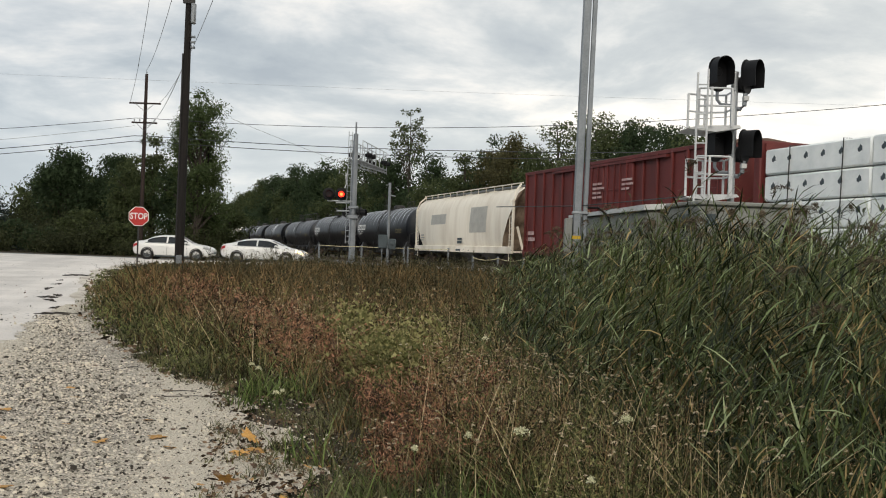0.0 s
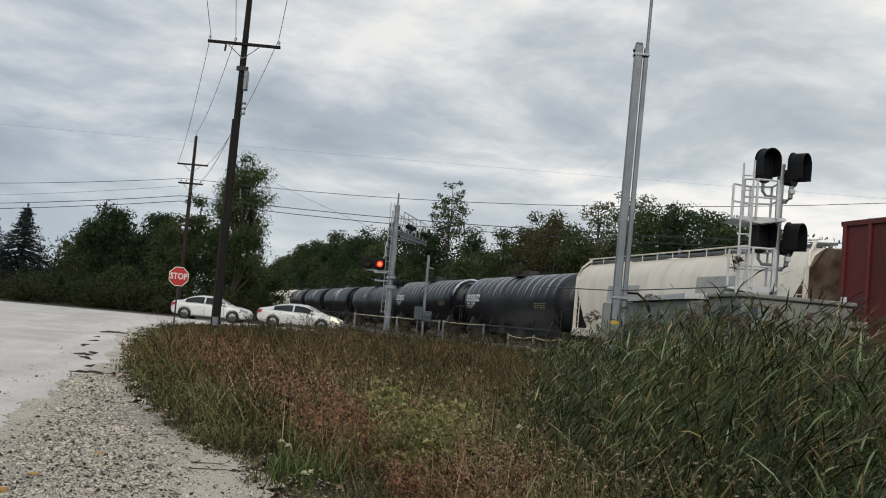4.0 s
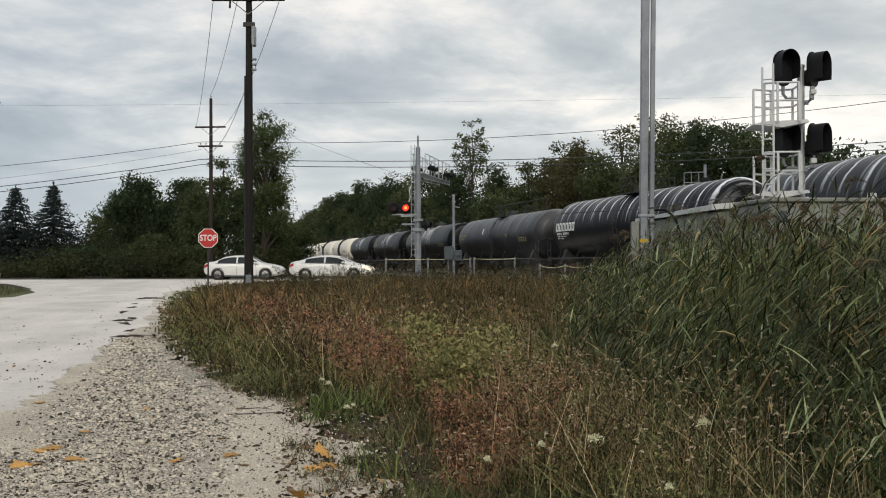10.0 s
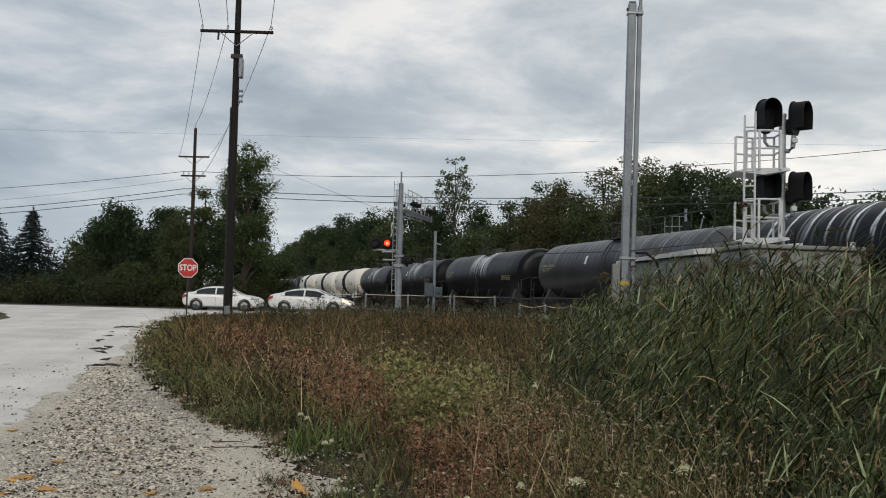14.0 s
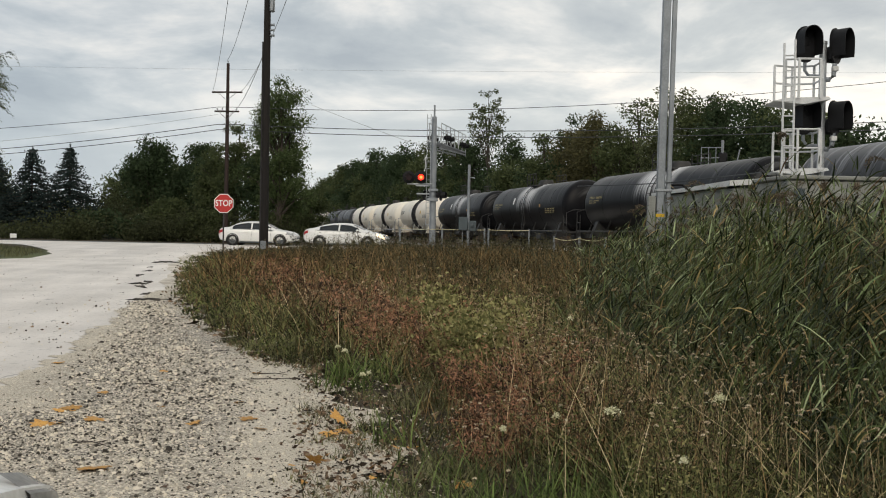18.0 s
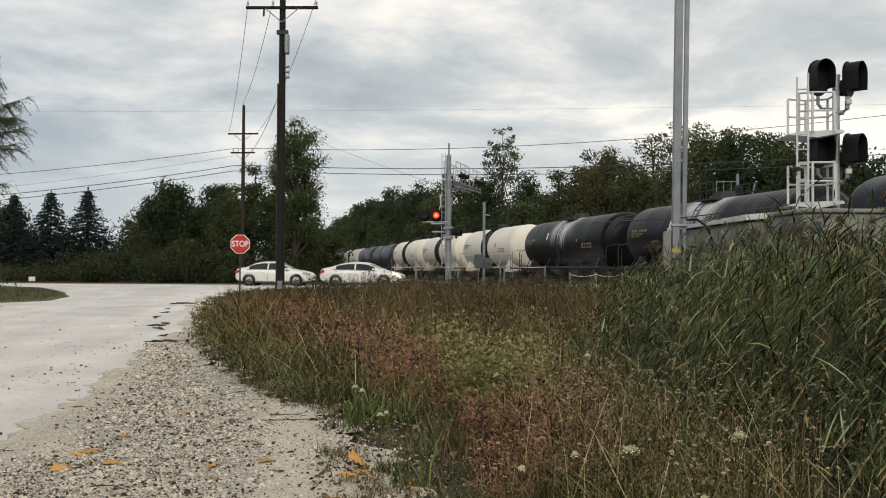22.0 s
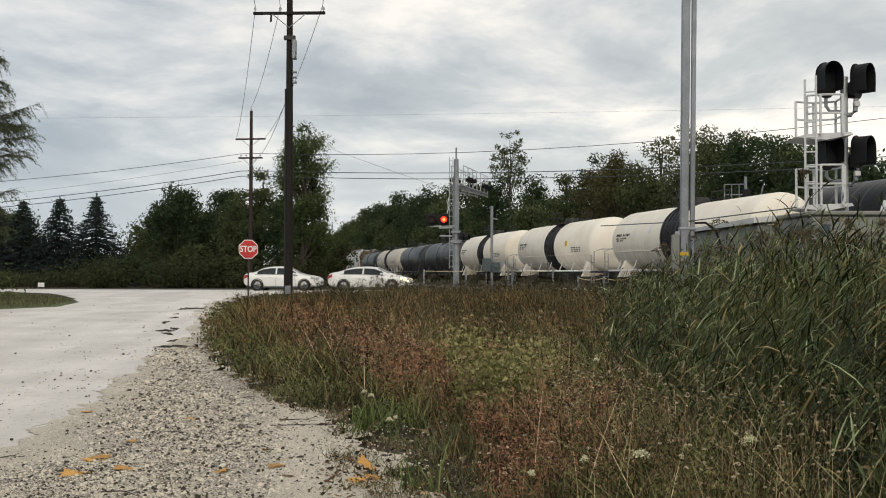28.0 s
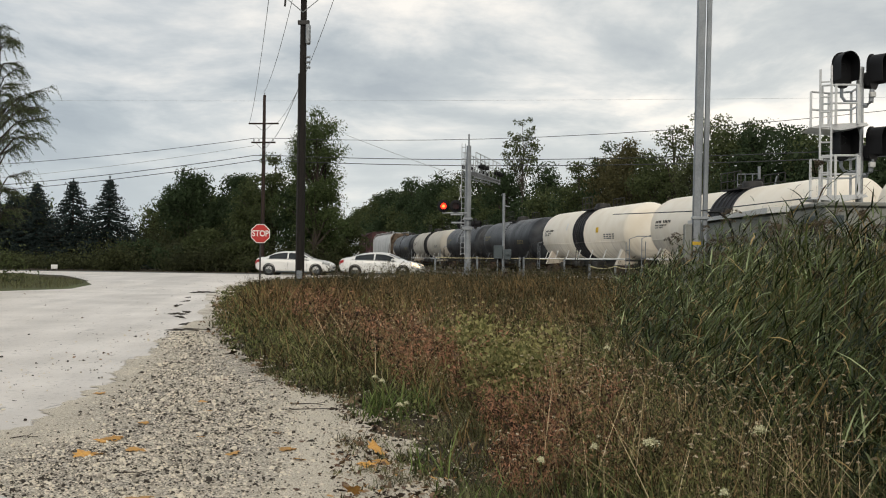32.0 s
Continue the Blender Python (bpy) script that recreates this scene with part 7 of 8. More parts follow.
def willow():
    """A willow at the roadside, thin leaves on hanging twigs."""
    r = np.random.default_rng(4)
    t = thing("willow_tree", "green willow with drooping twigs beside the junction", "tree", "trees", at=pose(-22.55, 38.0, rise(38) - 0.05))
    s = Shape()
    s.tube([(0, 0, 0), (0.2, 0, 2.5), (0.1, 0.2, 6), (0.3, 0, 10)], [0.3, 0.25, 0.16, 0.05], 9)
    twigs, pts, way = Shape(), [], []
    for k in range(64):
        z = r.uniform(2.0, 9.8)
        q = r.uniform(0, 2 * math.pi)
        L = r.uniform(0.8, 1.6) * (1.05 - abs(z - 6) / 14) * (0.72 if z > 7.6 else 1)
        if k % 7 == 0:
            z, q, L = r.uniform(5.0, 7.2), r.normal() * 0.4, r.uniform(1.6, 2.2)
        e = Vector((math.cos(q) * L, math.sin(q) * L, z + r.uniform(0.2, 0.9)))
        limb = [Vector((0.15, 0.05, z - 0.6)), Vector((e.x * 0.5, e.y * 0.5, z + 0.3)), e]
        s.tube(limb, [0.04, 0.022, 0.006], 5, caps=False)
        for j in range(13):
            f = r.uniform(0.35, 1.0) if j else 1.0
            o = limb[1].lerp(limb[2], (f - 0.35) / 0.65)
            qq = q + r.normal() * 0.55
            reach = r.uniform(0.35, 0.85)
            d = Vector((math.cos(qq), math.sin(qq), 0)) * reach
            g = [o, o + d * 0.55 + Vector((0, 0, r.uniform(0.02, 0.2))), o + d + Vector((0, 0, -r.uniform(0.05, 0.6)))]
            twigs.tube(g, [0.006, 0.005, 0.002], 3, caps=False)
            u = r.random((46, 1))
            line = np.array(g[0]) * (1 - u) ** 2 + np.array(g[1]) * 2 * u * (1 - u) + np.array(g[2]) * u * u
            pts.append(line + r.normal(size=(46, 3)) * 0.02)
            v = np.array(g[2] - g[0])
            way.append(v / np.linalg.norm(v) + r.normal(size=(46, 3)) * 0.45 + np.array([0, 0, -0.35]))
    part("trunk", s, "bark", t, "trunk with limbs")
    part("twig_spray", twigs, "bark", t)
    # narrow leaves lying along the twigs
    p, d = np.concatenate(pts), np.concatenate(way)
    d *= (r.uniform(0.05, 0.10, len(d)) / np.linalg.norm(d, axis=1))[:, None]
    w = np.cross(d, r.normal(size=d.shape))
    w *= (0.011 / (np.linalg.norm(w, axis=1) + 1e-9))[:, None]
    v = np.stack([p, p + d * 0.45 + w, p + d, p + d * 0.45 - w], 1).reshape(-1, 3)
    me = mesh_np("crown", v, np.arange(4 * len(p)).reshape(-1, 4))
    me.materials.append(M["leaf_willow"])
    part("crown", me, "leaf_willow", t, "narrow leaves on arching twigs")
    b = np.concatenate([r.normal(size=(500, 3)) * np.array([0.6, 0.6, 0.45]) + np.array([-22.3 + r.uniform(-2, 0.8), 37 + r.uniform(-1, 1), 1.0]) for _ in range(5)])
    v, q = leaf_cloud(b[b[:, 2] > 0], 0.07, r=r)
    single("roadside_shrub", mesh_np("roadside_shrub", v, q), "leaf_mid", "low green shrub at the willow's foot", "bush")


willow()


# ---------------------------------------------------------------- roadside weeds
def verge_x(y):
    return np.interp(y, [p[1] for p in VERGE], [p[0] for p in VERGE])


def scatter(n, r, near=2.6, far=53.0, power=1.0, left=-0.36, right=0.46):
    """Places among the weeds, thinning out with distance."""
    out = []
    total = 0
    while total < n:
        u = r.random(2 * n)
        d = (near ** power + (far ** power - near ** power) * u) ** (1 / power)
        a = r.uniform(left, right, 2 * n)
        x, y = d * np.sin(a), d * np.cos(a)
        ok = (x > verge_x(y) + 0.05) & (x < TRACK_X - SLOPE * y - 3.6) & (y < 52.5)
        p = np.stack([x, y], 1)[ok]
        out.append(p)
        total += len(p)
    return np.concatenate(out)[:n]


def blades(base, h, w, head, lean, bend, droop, seg=3, lance=False, twist=None):
    """Tapering curved strips. base n x 3; the rest n each. lance: widest at the middle; twist turns the blade on edge."""
    n = len(base)
    d = np.stack([np.cos(head), np.sin(head), np.zeros(n)], 1)
    s = np.stack([-np.sin(head), np.cos(head), np.zeros(n)], 1)
    if twist is not None:
        s = s * np.cos(twist)[:, None]
        s[:, 2] = np.sin(twist)
    rows = []
    for k in range(seg + 1):
        t = k / seg
        c = base + d * ((lean * t + bend * t * t) * h)[:, None]
        c[:, 2] += h * (t - droop * t * t)
        ww = (w * (1 - t) ** 0.6 * (0.55 + 0.9 * min(1, 3 * t) * 0.5))[:, None] if k < seg else (w * 0.06)[:, None]
        if lance:
            ww = (w * max(0.05, 1.9 * (t + 0.05) ** 0.5 * (1 - t) ** 0.8))[:, None]
        rows += [c - s * ww, c + s * ww]
    v = np.stack(rows, 1).reshape(-1, 3)
    o = np.arange(n)[:, None] * 2 * (seg + 1)
    q = np.concatenate([np.stack([o + 2 * k, o + 2 * k + 1, o + 2 * k + 3, o + 2 * k + 2], -1) for k in range(seg)], 1).reshape(-1, 4)
    return v, q


def field(x, y, scale, seed):
    """Smooth patchiness over the ground."""
    o = seed * 7.3
    return (np.sin(x / scale + o) * np.cos(y / scale * 0.8 - o) + np.sin((x * 0.6 + y * 0.9) / scale * 1.7 + 2 * o) * 0.6) / 1.6


def reed_edge(y):
    return np.interp(y, [3, 5.5, 7, 8.4, 9.4, 12, 15.7, 22, 34, 45], [2.6, 1.58, 1.32, 1.2, 1.05, 0.85, 0.75, 0.8, 1.0, 2.5])


def low_far(p):
    """Weeds stay short by the stop sign and the street."""
    return np.interp(p[:, 1], [22, 34, 42, 52], [1, 0.75, 0.55, 0.5]) * np.where(p[:, 0] < -7.5, np.interp(p[:, 1], [20, 30, 40, 52], [1, 0.6, 0.35, 0.25]), 1.0)


def stuff(name, vq, material, label, category):
    v, q, k = [], [], 0
    for a, b in vq:
        v.append(a)
        q.append(b + k)
        k += len(a)
    return single(name, mesh_np(name, np.concatenate(v), np.concatenate(q)), material, label, category, kind="stuff")


def with_z(p, z=-0.06):
    return np.concatenate([p, (z + rise(p[:, 1]))[:, None]], 1)


def red_band(p):
    """0 to 1: the rusty drift that runs slantwise through the weeds."""
    c = np.interp(p[:, 1], [4.5, 5.5, 7, 10.7, 12.8, 23.5, 40], [0.1, -0.1, -0.3, -1.1, -1.9, -6.1, -11.0])
    w = np.interp(p[:, 1], [5, 9, 14, 24], [0.6, 0.75, 0.9, 1.2])
    return np.clip(1.1 - np.abs(p[:, 0] - c) / w + 0.5 * field(p[:, 0], p[:, 1], 0.7, 2), 0, 1) * np.interp(p[:, 1], [4.6, 5.6, 24, 30], [0, 1, 1, 0.2])


def into(p):
    back = np.interp(p[:, 1], [4.4, 5.2, 7.0, 7.8, 9.0, 10.0, 11.0], [0.25, 0.42, 0.48, 0.62, 0.55, 0.15, 0.0])
    return p[:, 0] - verge_x(p[:, 1]) - back + 0.2 * field(p[:, 0], p[:, 1], 0.33, 8)


def sward(name, p, h, w, material, label, r, lean=0.5, bend=0.7, droop=0.3, seg=3, category="grass", z=-0.06):
    n = len(p)
    stuff(name, [blades(with_z(p, z), h, w, r.uniform(0, 6.3, n), r.uniform(0, lean, n), r.uniform(0, bend, n), r.uniform(0, droop, n), seg)], material, label, category)


def tufts(count, r, pick, per, spread, near=3.0, power=0.9, far=53.0):
    """Places of grass blades, gathered in tufts."""
    c = scatter(count, r, near=near, far=far, power=power)
    c = c[pick(c)]
    return np.repeat(c, per, 0) + r.normal(size=(len(c) * per, 2)) * spread


def weeds(name, p, r, material, label, h, leaves, size, spread, twigs=5, heads=0.0, head_material="seed", head_size=0.012, slim=0.55):
    """Leafy weeds: a stem with side twigs, many small leaves, round seed heads on top."""
    n = len(p)
    dist = np.hypot(p[:, 0], p[:, 1])
    base = with_z(p)
    head = r.uniform(0, 6.3, n)
    lean = r.uniform(0, 0.45, n)
    sets = [blades(base, h, np.clip(0.0011 * dist ** 0.5, 0.0018, 0.009), head, lean, lean * 0.3, np.zeros(n), 2)]
    tw = twigs
    f = r.uniform(0.25, 0.97, (n, tw))
    go = lean[:, None] * f * h[:, None]
    tb = (base[:, None, :] + np.stack([np.cos(head)[:, None] * go, np.sin(head)[:, None] * go, f * h[:, None]], -1)).reshape(-1, 3)
    th = np.repeat(h, tw) * r.uniform(0.15, 0.36, n * tw)
    ta = r.uniform(0, 6.3, n * tw)
    tl = r.uniform(0.4, 1.3, n * tw)
    sets.append(blades(tb, th, np.repeat(np.clip(0.0009 * dist ** 0.5, 0.0015, 0.007), tw), ta, tl, np.zeros(n * tw), np.zeros(n * tw), 1))
    k = np.clip((leaves * (6.5 / dist) ** 0.9).astype(int), max(8, leaves // 5), leaves)
    idx = np.repeat(np.arange(n), k)
    g = r.integers(0, tw, len(idx)) + idx * tw
    u = r.random((len(idx), 1))
    tip = tb[g] + np.stack([np.cos(ta[g]) * tl[g] * th[g], np.sin(ta[g]) * tl[g] * th[g], th[g]], 1) * u
    tip += r.normal(size=tip.shape) * spread
    tip[:, 2] = np.maximum(tip[:, 2], 0.01)
    sz = size * np.clip((dist[idx] / 6.0) ** 0.8, 0.85, 4.0)
    v, q = leaf_cloud(tip, 1.0, r=r, slim=slim)
    v = (tip[:, None] + (v.reshape(-1, 4, 3) - tip[:, None]) * sz[:, None, None]).reshape(-1, 3)
    sets.append((v, q))
    stuff(name, sets, material, label, "weeds")
    if heads:
        m = (r.random(n * tw) < heads) & np.repeat(p[:, 1] < 17, tw)
        far = np.clip(np.repeat(dist, tw)[m] / 6, 0.9, 1.8)
        top = tb[m] + np.stack([np.cos(ta[m]) * tl[m] * th[m], np.sin(ta[m]) * tl[m] * th[m], th[m]], 1)
        kk = 10
        c = np.repeat(top, kk, 0) + r.normal(size=(len(top) * kk, 3)) * np.array([1, 1, 0.7]) * head_size * 0.75 * np.repeat(far, kk)[:, None]
        v, q = leaf_cloud(c, 1.0, r=r)
        v = (c[:, None] + (v.reshape(-1, 4, 3) - c[:, None]) * np.repeat(head_size * 0.62 * far, kk)[:, None, None]).reshape(-1, 3)
        stuff(name + "_seed_heads", [(v, q)], head_material, "round dried seed heads on the weeds", "seed heads")


def stand(p, r, lo, hi, reach=1.5, foot=0.16):
    """Heights of weeds: low at the gravel, full farther in, with hollows."""
    k = np.clip(foot + into(p) / reach, foot, 1.0)
    return r.uniform(lo, hi, len(p)) * k * low_far(p) * (1 + 0.30 * field(p[:, 0], p[:, 1], 0.8, 6))


def meadow():
    r = np.random.default_rng(21)
    wide = lambda p, k=0.0022, lo=0.0026, hi=0.02, e=0.6: np.clip(k * np.hypot(p[:, 0], p[:, 1]) ** e, lo, hi)
    out = lambda p, d=0.0: p[:, 0] < reed_edge(p[:, 1]) + d
    far = lambda p: p[:, 1] > 17
    open_ = lambda p: r.random(len(p)) < np.interp(p[:, 0] - reed_edge(p[:, 1]), [-1.1, -0.2, 0.6], [1.0, 0.35, 0.25]) + (p[:, 1] > 17)
    tall = lambda p: p[:, 1] > np.interp(p[:, 0], [-1.0, 0.2, 0.7, 1.3], [6.1, 5.7, 4.9, 4.2]) + 0.5 * field(p[:, 0], p[:, 1], 0.3, 14)
    # litter: dead bits flat on the soil, thick along the edge
    p = scatter(60000, r, near=3.0, power=0.9)
    p[:, 0] -= r.exponential(0.09, len(p)) * (p[:, 1] < 20)
    p = p[(into(p) < 0.5 + r.exponential(0.7, len(p))) & (p[:, 1] < 30)]
    c = with_z(p, 0.012)
    c[:, 2] += r.uniform(-0.01, 0.02, len(c))
    v, q = leaf_cloud(c, 1.0, flat=0.75, r=r)
    sz = r.lognormal(math.log(0.009), 0.55, len(c)) * np.clip((p[:, 1] / 6) ** 0.7, 0.9, 3)
    v = (c[:, None] + (v.reshape(-1, 4, 3) - c[:, None]) * sz[:, None, None]).reshape(-1, 3)
    v[:, 2] = np.maximum(v[:, 2], rise(v[:, 1]) + 0.003)
    stuff("plant_litter", [(v, q)], "litter", "dead brown leaf bits on the soil", "litter")
    # low tufts along the gravel
    pick = lambda c: (into(c) < 0.2 + r.exponential(0.75, len(c)) + 0.03 * c[:, 1]) & out(c) & (field(c[:, 0], c[:, 1], 0.5, 11) > r.uniform(-0.8, 0.3, len(c)))
    p = tufts(3000, r, pick, 18, 0.05)
    sward("verge_grass", p, r.uniform(0.06, 0.24, len(p)) * np.clip(0.3 + into(p) / 0.9, 0.3, 1) * np.clip(low_far(p), 0.5, 1), wide(p), "grass_verge", "dull green grass tufts along the gravel", r, 0.9, 0.9, 0.4, z=-0.01)
    # a taller grey-green margin between the gravel and the weeds farther off
    pick = lambda c: (c[:, 1] > 7.5) & (into(c) < 0.55 + 0.045 * c[:, 1] + r.exponential(0.3, len(c))) & (into(c) > 0.1) & out(c) & (field(c[:, 0], c[:, 1], 0.6, 17) > r.uniform(-1.0, 0.4, len(c)))
    p = tufts(2600, r, pick, 16, 0.07)
    sward("margin_grass", p, r.uniform(0.12, 0.36, len(p)) * np.clip(0.3 + into(p) / 0.9, 0.3, 1) * np.clip(low_far(p), 0.5, 1), wide(p, 0.0016, 0.002), "grass_verge", "grey-green grass between the gravel and the weeds", r, 0.6, 0.8, 0.35, 2, z=-0.01)
    # thin tufts and dead leaves where the gravel frays into the weeds
    pick = lambda c: (into(c) < 0.85) & (field(c[:, 0], c[:, 1], 0.22, 12) > r.uniform(-0.2, 0.8, len(c)))
    p = tufts(4200, r, pick, 12, 0.05, near=4.4, power=1.3, far=12.5)
    sward("frayed_grass", p, r.uniform(0.05, 0.2, len(p)) * np.clip(0.5 + into(p), 0.5, 1.2), wide(p, 0.0013, 0.002), "grass_verge", "sparse grass tufts in the gravel's edge", r, 1.2, 0.9, 0.4, 2, z=0.0)
    p = scatter(30000, r, near=4.4, far=12.5, power=1.3)
    p = p[(into(p) < r.exponential(0.7, len(p))) & (field(p[:, 0], p[:, 1], 0.3, 13) > r.uniform(-0.6, 0.4, len(p)))]
    c = with_z(p, 0.02)
    v, q = leaf_cloud(c, 1.0, flat=0.6, r=r)
    v = (c[:, None] + (v.reshape(-1, 4, 3) - c[:, None]) * r.lognormal(math.log(0.012), 0.45, len(c))[:, None, None]).reshape(-1, 3)
    v[:, 2] = np.maximum(v[:, 2], rise(v[:, 1]) + 0.004)
    stuff("dead_leaves", [(v, q)], "litter", "dead leaves along the gravel's edge", "litter")
    # fresh green blades close by and in one hollow
    fresh = lambda c: out(c, 1.2) & (((c[:, 1] < 6.3) & (r.random(len(c)) < np.interp(c[:, 1], [3, 5.1, 5.6, 6.3], [1, 1, 0.6, 0.15]) * np.interp(c[:, 0], [-0.8, -0.35, 0.7, 1.2], [0.0, 0.8, 1, 0.3]))) | (np.hypot((c[:, 0] + 1.5) / 0.35, (c[:, 1] - 9.3) / 0.7) < 1) | (np.hypot((c[:, 0] + 0.8) / 0.16, (c[:, 1] - 6.9) / 0.3) < 1))
    p = tufts(10000, r, fresh, 10, 0.06, near=2.6, power=1.0)
    sward("green_grass", p, r.uniform(0.12, 0.36, len(p)), wide(p, 0.0020, 0.003), "grass_green", "fresh green grass blades", r, 0.6, 0.8, 0.35)
    # trodden grass round the viewer
    p = np.stack([r.uniform(-0.95, 4.5, 9000), r.uniform(-5, 3.4, 9000)], 1)
    sward("trodden_grass", p, r.uniform(0.05, 0.16, len(p)), np.full(len(p), 0.004), "grass_verge", "short trodden grass", r, 1.2, 0.9, 0.4, 1)
    # mown grass on the corner island
    p = np.stack([r.uniform(-30, -16.8, 30000), r.uniform(26, 48, 30000)], 1)
    edge = np.interp(p[:, 1], [26, 30, 33.4, 37.5, 41.5, 47], [-21.2, -18.7, -17.1, -18.3, -20.6, -26.1])
    p = p[p[:, 0] < edge]
    sward("island_grass", p, r.uniform(0.08, 0.26, len(p)), np.full(len(p), 0.014), "grass_verge", "short green grass on the corner", r, 0.9, 0.9, 0.4, 1, z=0.0)
    # fine olive stems everywhere
    p = scatter(62000, r, near=4.6, power=0.85)
    p = p[tall(p) & open_(p) & (into(p) > 0.3 + r.exponential(0.5, len(p))) & out(p, 2.0) & (r.random(len(p)) > 0.55 * red_band(p))]
    sward("olive_grass", p, stand(p, r, 0.22, 0.62), wide(p, 0.0013, 0.0018, 0.02, 0.8), "grass_olive", "thin olive grass among the weeds", r, 0.9, 0.8, 0.3, 2)
    # straw stems: few close by, many far out
    p = scatter(52000, r, near=4.4, power=0.8)
    p = p[tall(p) & open_(p) & (r.random(len(p)) < np.where(far(p), 0.95, np.interp(p[:, 0] - reed_edge(p[:, 1]), [-1.2, -0.3], [0.36, 0.15]))) & (into(p) > 0.35) & out(p, 2.5)]
    sward("dry_grass", p, stand(p, r, 0.35, 0.80) * np.where((p[:, 1] > 20) & (p[:, 0] > -8), 1.3, 1.0), wide(p, 0.0011, 0.0016, 0.024, 0.8), "grass_dry", "dry brown grass stems", r, 0.75, 0.7, 0.3, 2)
    # arching pale stems, tangled
    p = scatter(4200, r, near=4.0, power=0.9)
    p = p[tall(p) & (into(p) > 0.9) & out(p, 1.5) & (p[:, 1] < 16)]
    sward("straw_stems", p, r.uniform(0.45, 0.95, len(p)), wide(p, 0.0011, 0.0016, 0.006), "straw", "pale bent straw stems", r, 1.0, 0.9, 0.55, 6)
    p = scatter(8000, r, near=4.0, power=0.75)
    p = p[tall(p) & (r.random(len(p)) < 0.75 * red_band(p) * (into(p) > 0.6))]
    weeds("red_weeds", p, r, "weed_red", "rusty red-brown autumn weeds", stand(p, r, 0.34, 0.66), 76, 0.0150, 0.035, twigs=8, heads=0.16, head_material="seed_dark", head_size=0.019, slim=0.3)
    p = scatter(5200, r, near=4.9, power=0.75)
    p = p[tall(p) & open_(p) & out(p, 1.0) & (into(p) > 1.3) & (p[:, 1] < 20) & (field(p[:, 0], p[:, 1], 0.7, 9) > r.uniform(-1.1, 0.3, len(p)))]
    weeds("brown_weeds", p, r, "weed_brown", "dull brown dried weeds with seed heads", stand(p, r, 0.32, 0.72), 40, 0.0140, 0.035, twigs=9, heads=0.20, slim=0.24)
    p = scatter(9500, r, near=4.9, power=0.8)
    p = p[tall(p) & out(p, 1.0) & (into(p) > np.where(p[:, 1] < 9, 0.55, 0.12)) & (r.random(len(p)) < 0.95 - 0.75 * red_band(p)) & (p[:, 1] < 40) & (field(p[:, 0], p[:, 1], 0.6, 4) > r.uniform(-1.0, 0.35, len(p)))]
    weeds("green_weeds", p, r, "weed_green", "olive green weeds among the brown", stand(p, r, 0.16, 0.48, 1.3, 0.25), 40, 0.0150, 0.045, slim=0.34)
    p = scatter(6000, r, near=3.0, power=1.1)
    p = p[(np.hypot((p[:, 0] - 0.95) / 0.55, (p[:, 1] - 4.3) / 0.6) < 1) | (np.hypot((p[:, 0] - 0.45) / 0.4, (p[:, 1] - 5.3) / 0.5) < r.random(len(p)))]
    weeds("yellow_green_weeds", p, r, "goldenrod", "yellow-green leafy weeds", r.uniform(0.2, 0.48, len(p)), 70, 0.012, 0.04)
    gold = lambda p: (np.hypot((p[:, 0] + 0.45) / 0.42, (p[:, 1] - 9.7) / 1.0) < 1) | (np.hypot((p[:, 0] + 1.0) / 0.2, (p[:, 1] - 12.1) / 0.8) < 1)
    p = scatter(26000, r, near=7, power=1.0)
    p = p[gold(p)]
    p = p[: 95]
    weeds("goldenrod", p, r, "goldenrod", "pale yellow-green goldenrod patch", r.uniform(0.45, 0.72, len(p)), 110, 0.017, 0.055)
    # dark stalky weeds where the meadow meets the street
    p = scatter(6500, r, near=15, power=0.9)
    c = np.interp(p[:, 1], [14, 23.5, 30, 40], [-1.2, -4.2, -9.0, -13.0])
    p = p[(p[:, 1] > 16) & (p[:, 0] > c + 0.5 * field(p[:, 0], p[:, 1], 1.2, 15)) & out(p, 3)]
    weeds("dark_weeds", p, r, "weed_dark", "dark brown stalky weeds near the street", np.where((p[:, 0] > -8.8) & (p[:, 1] > 34), r.uniform(0.4, 1.2, len(p)) * r.uniform(0.6, 1, len(p)), r.uniform(0.35, 0.95, len(p)) * np.clip(low_far(p) * 1.3, 0.3, 1)), 20, 0.012, 0.03, slim=0.25)


meadow()


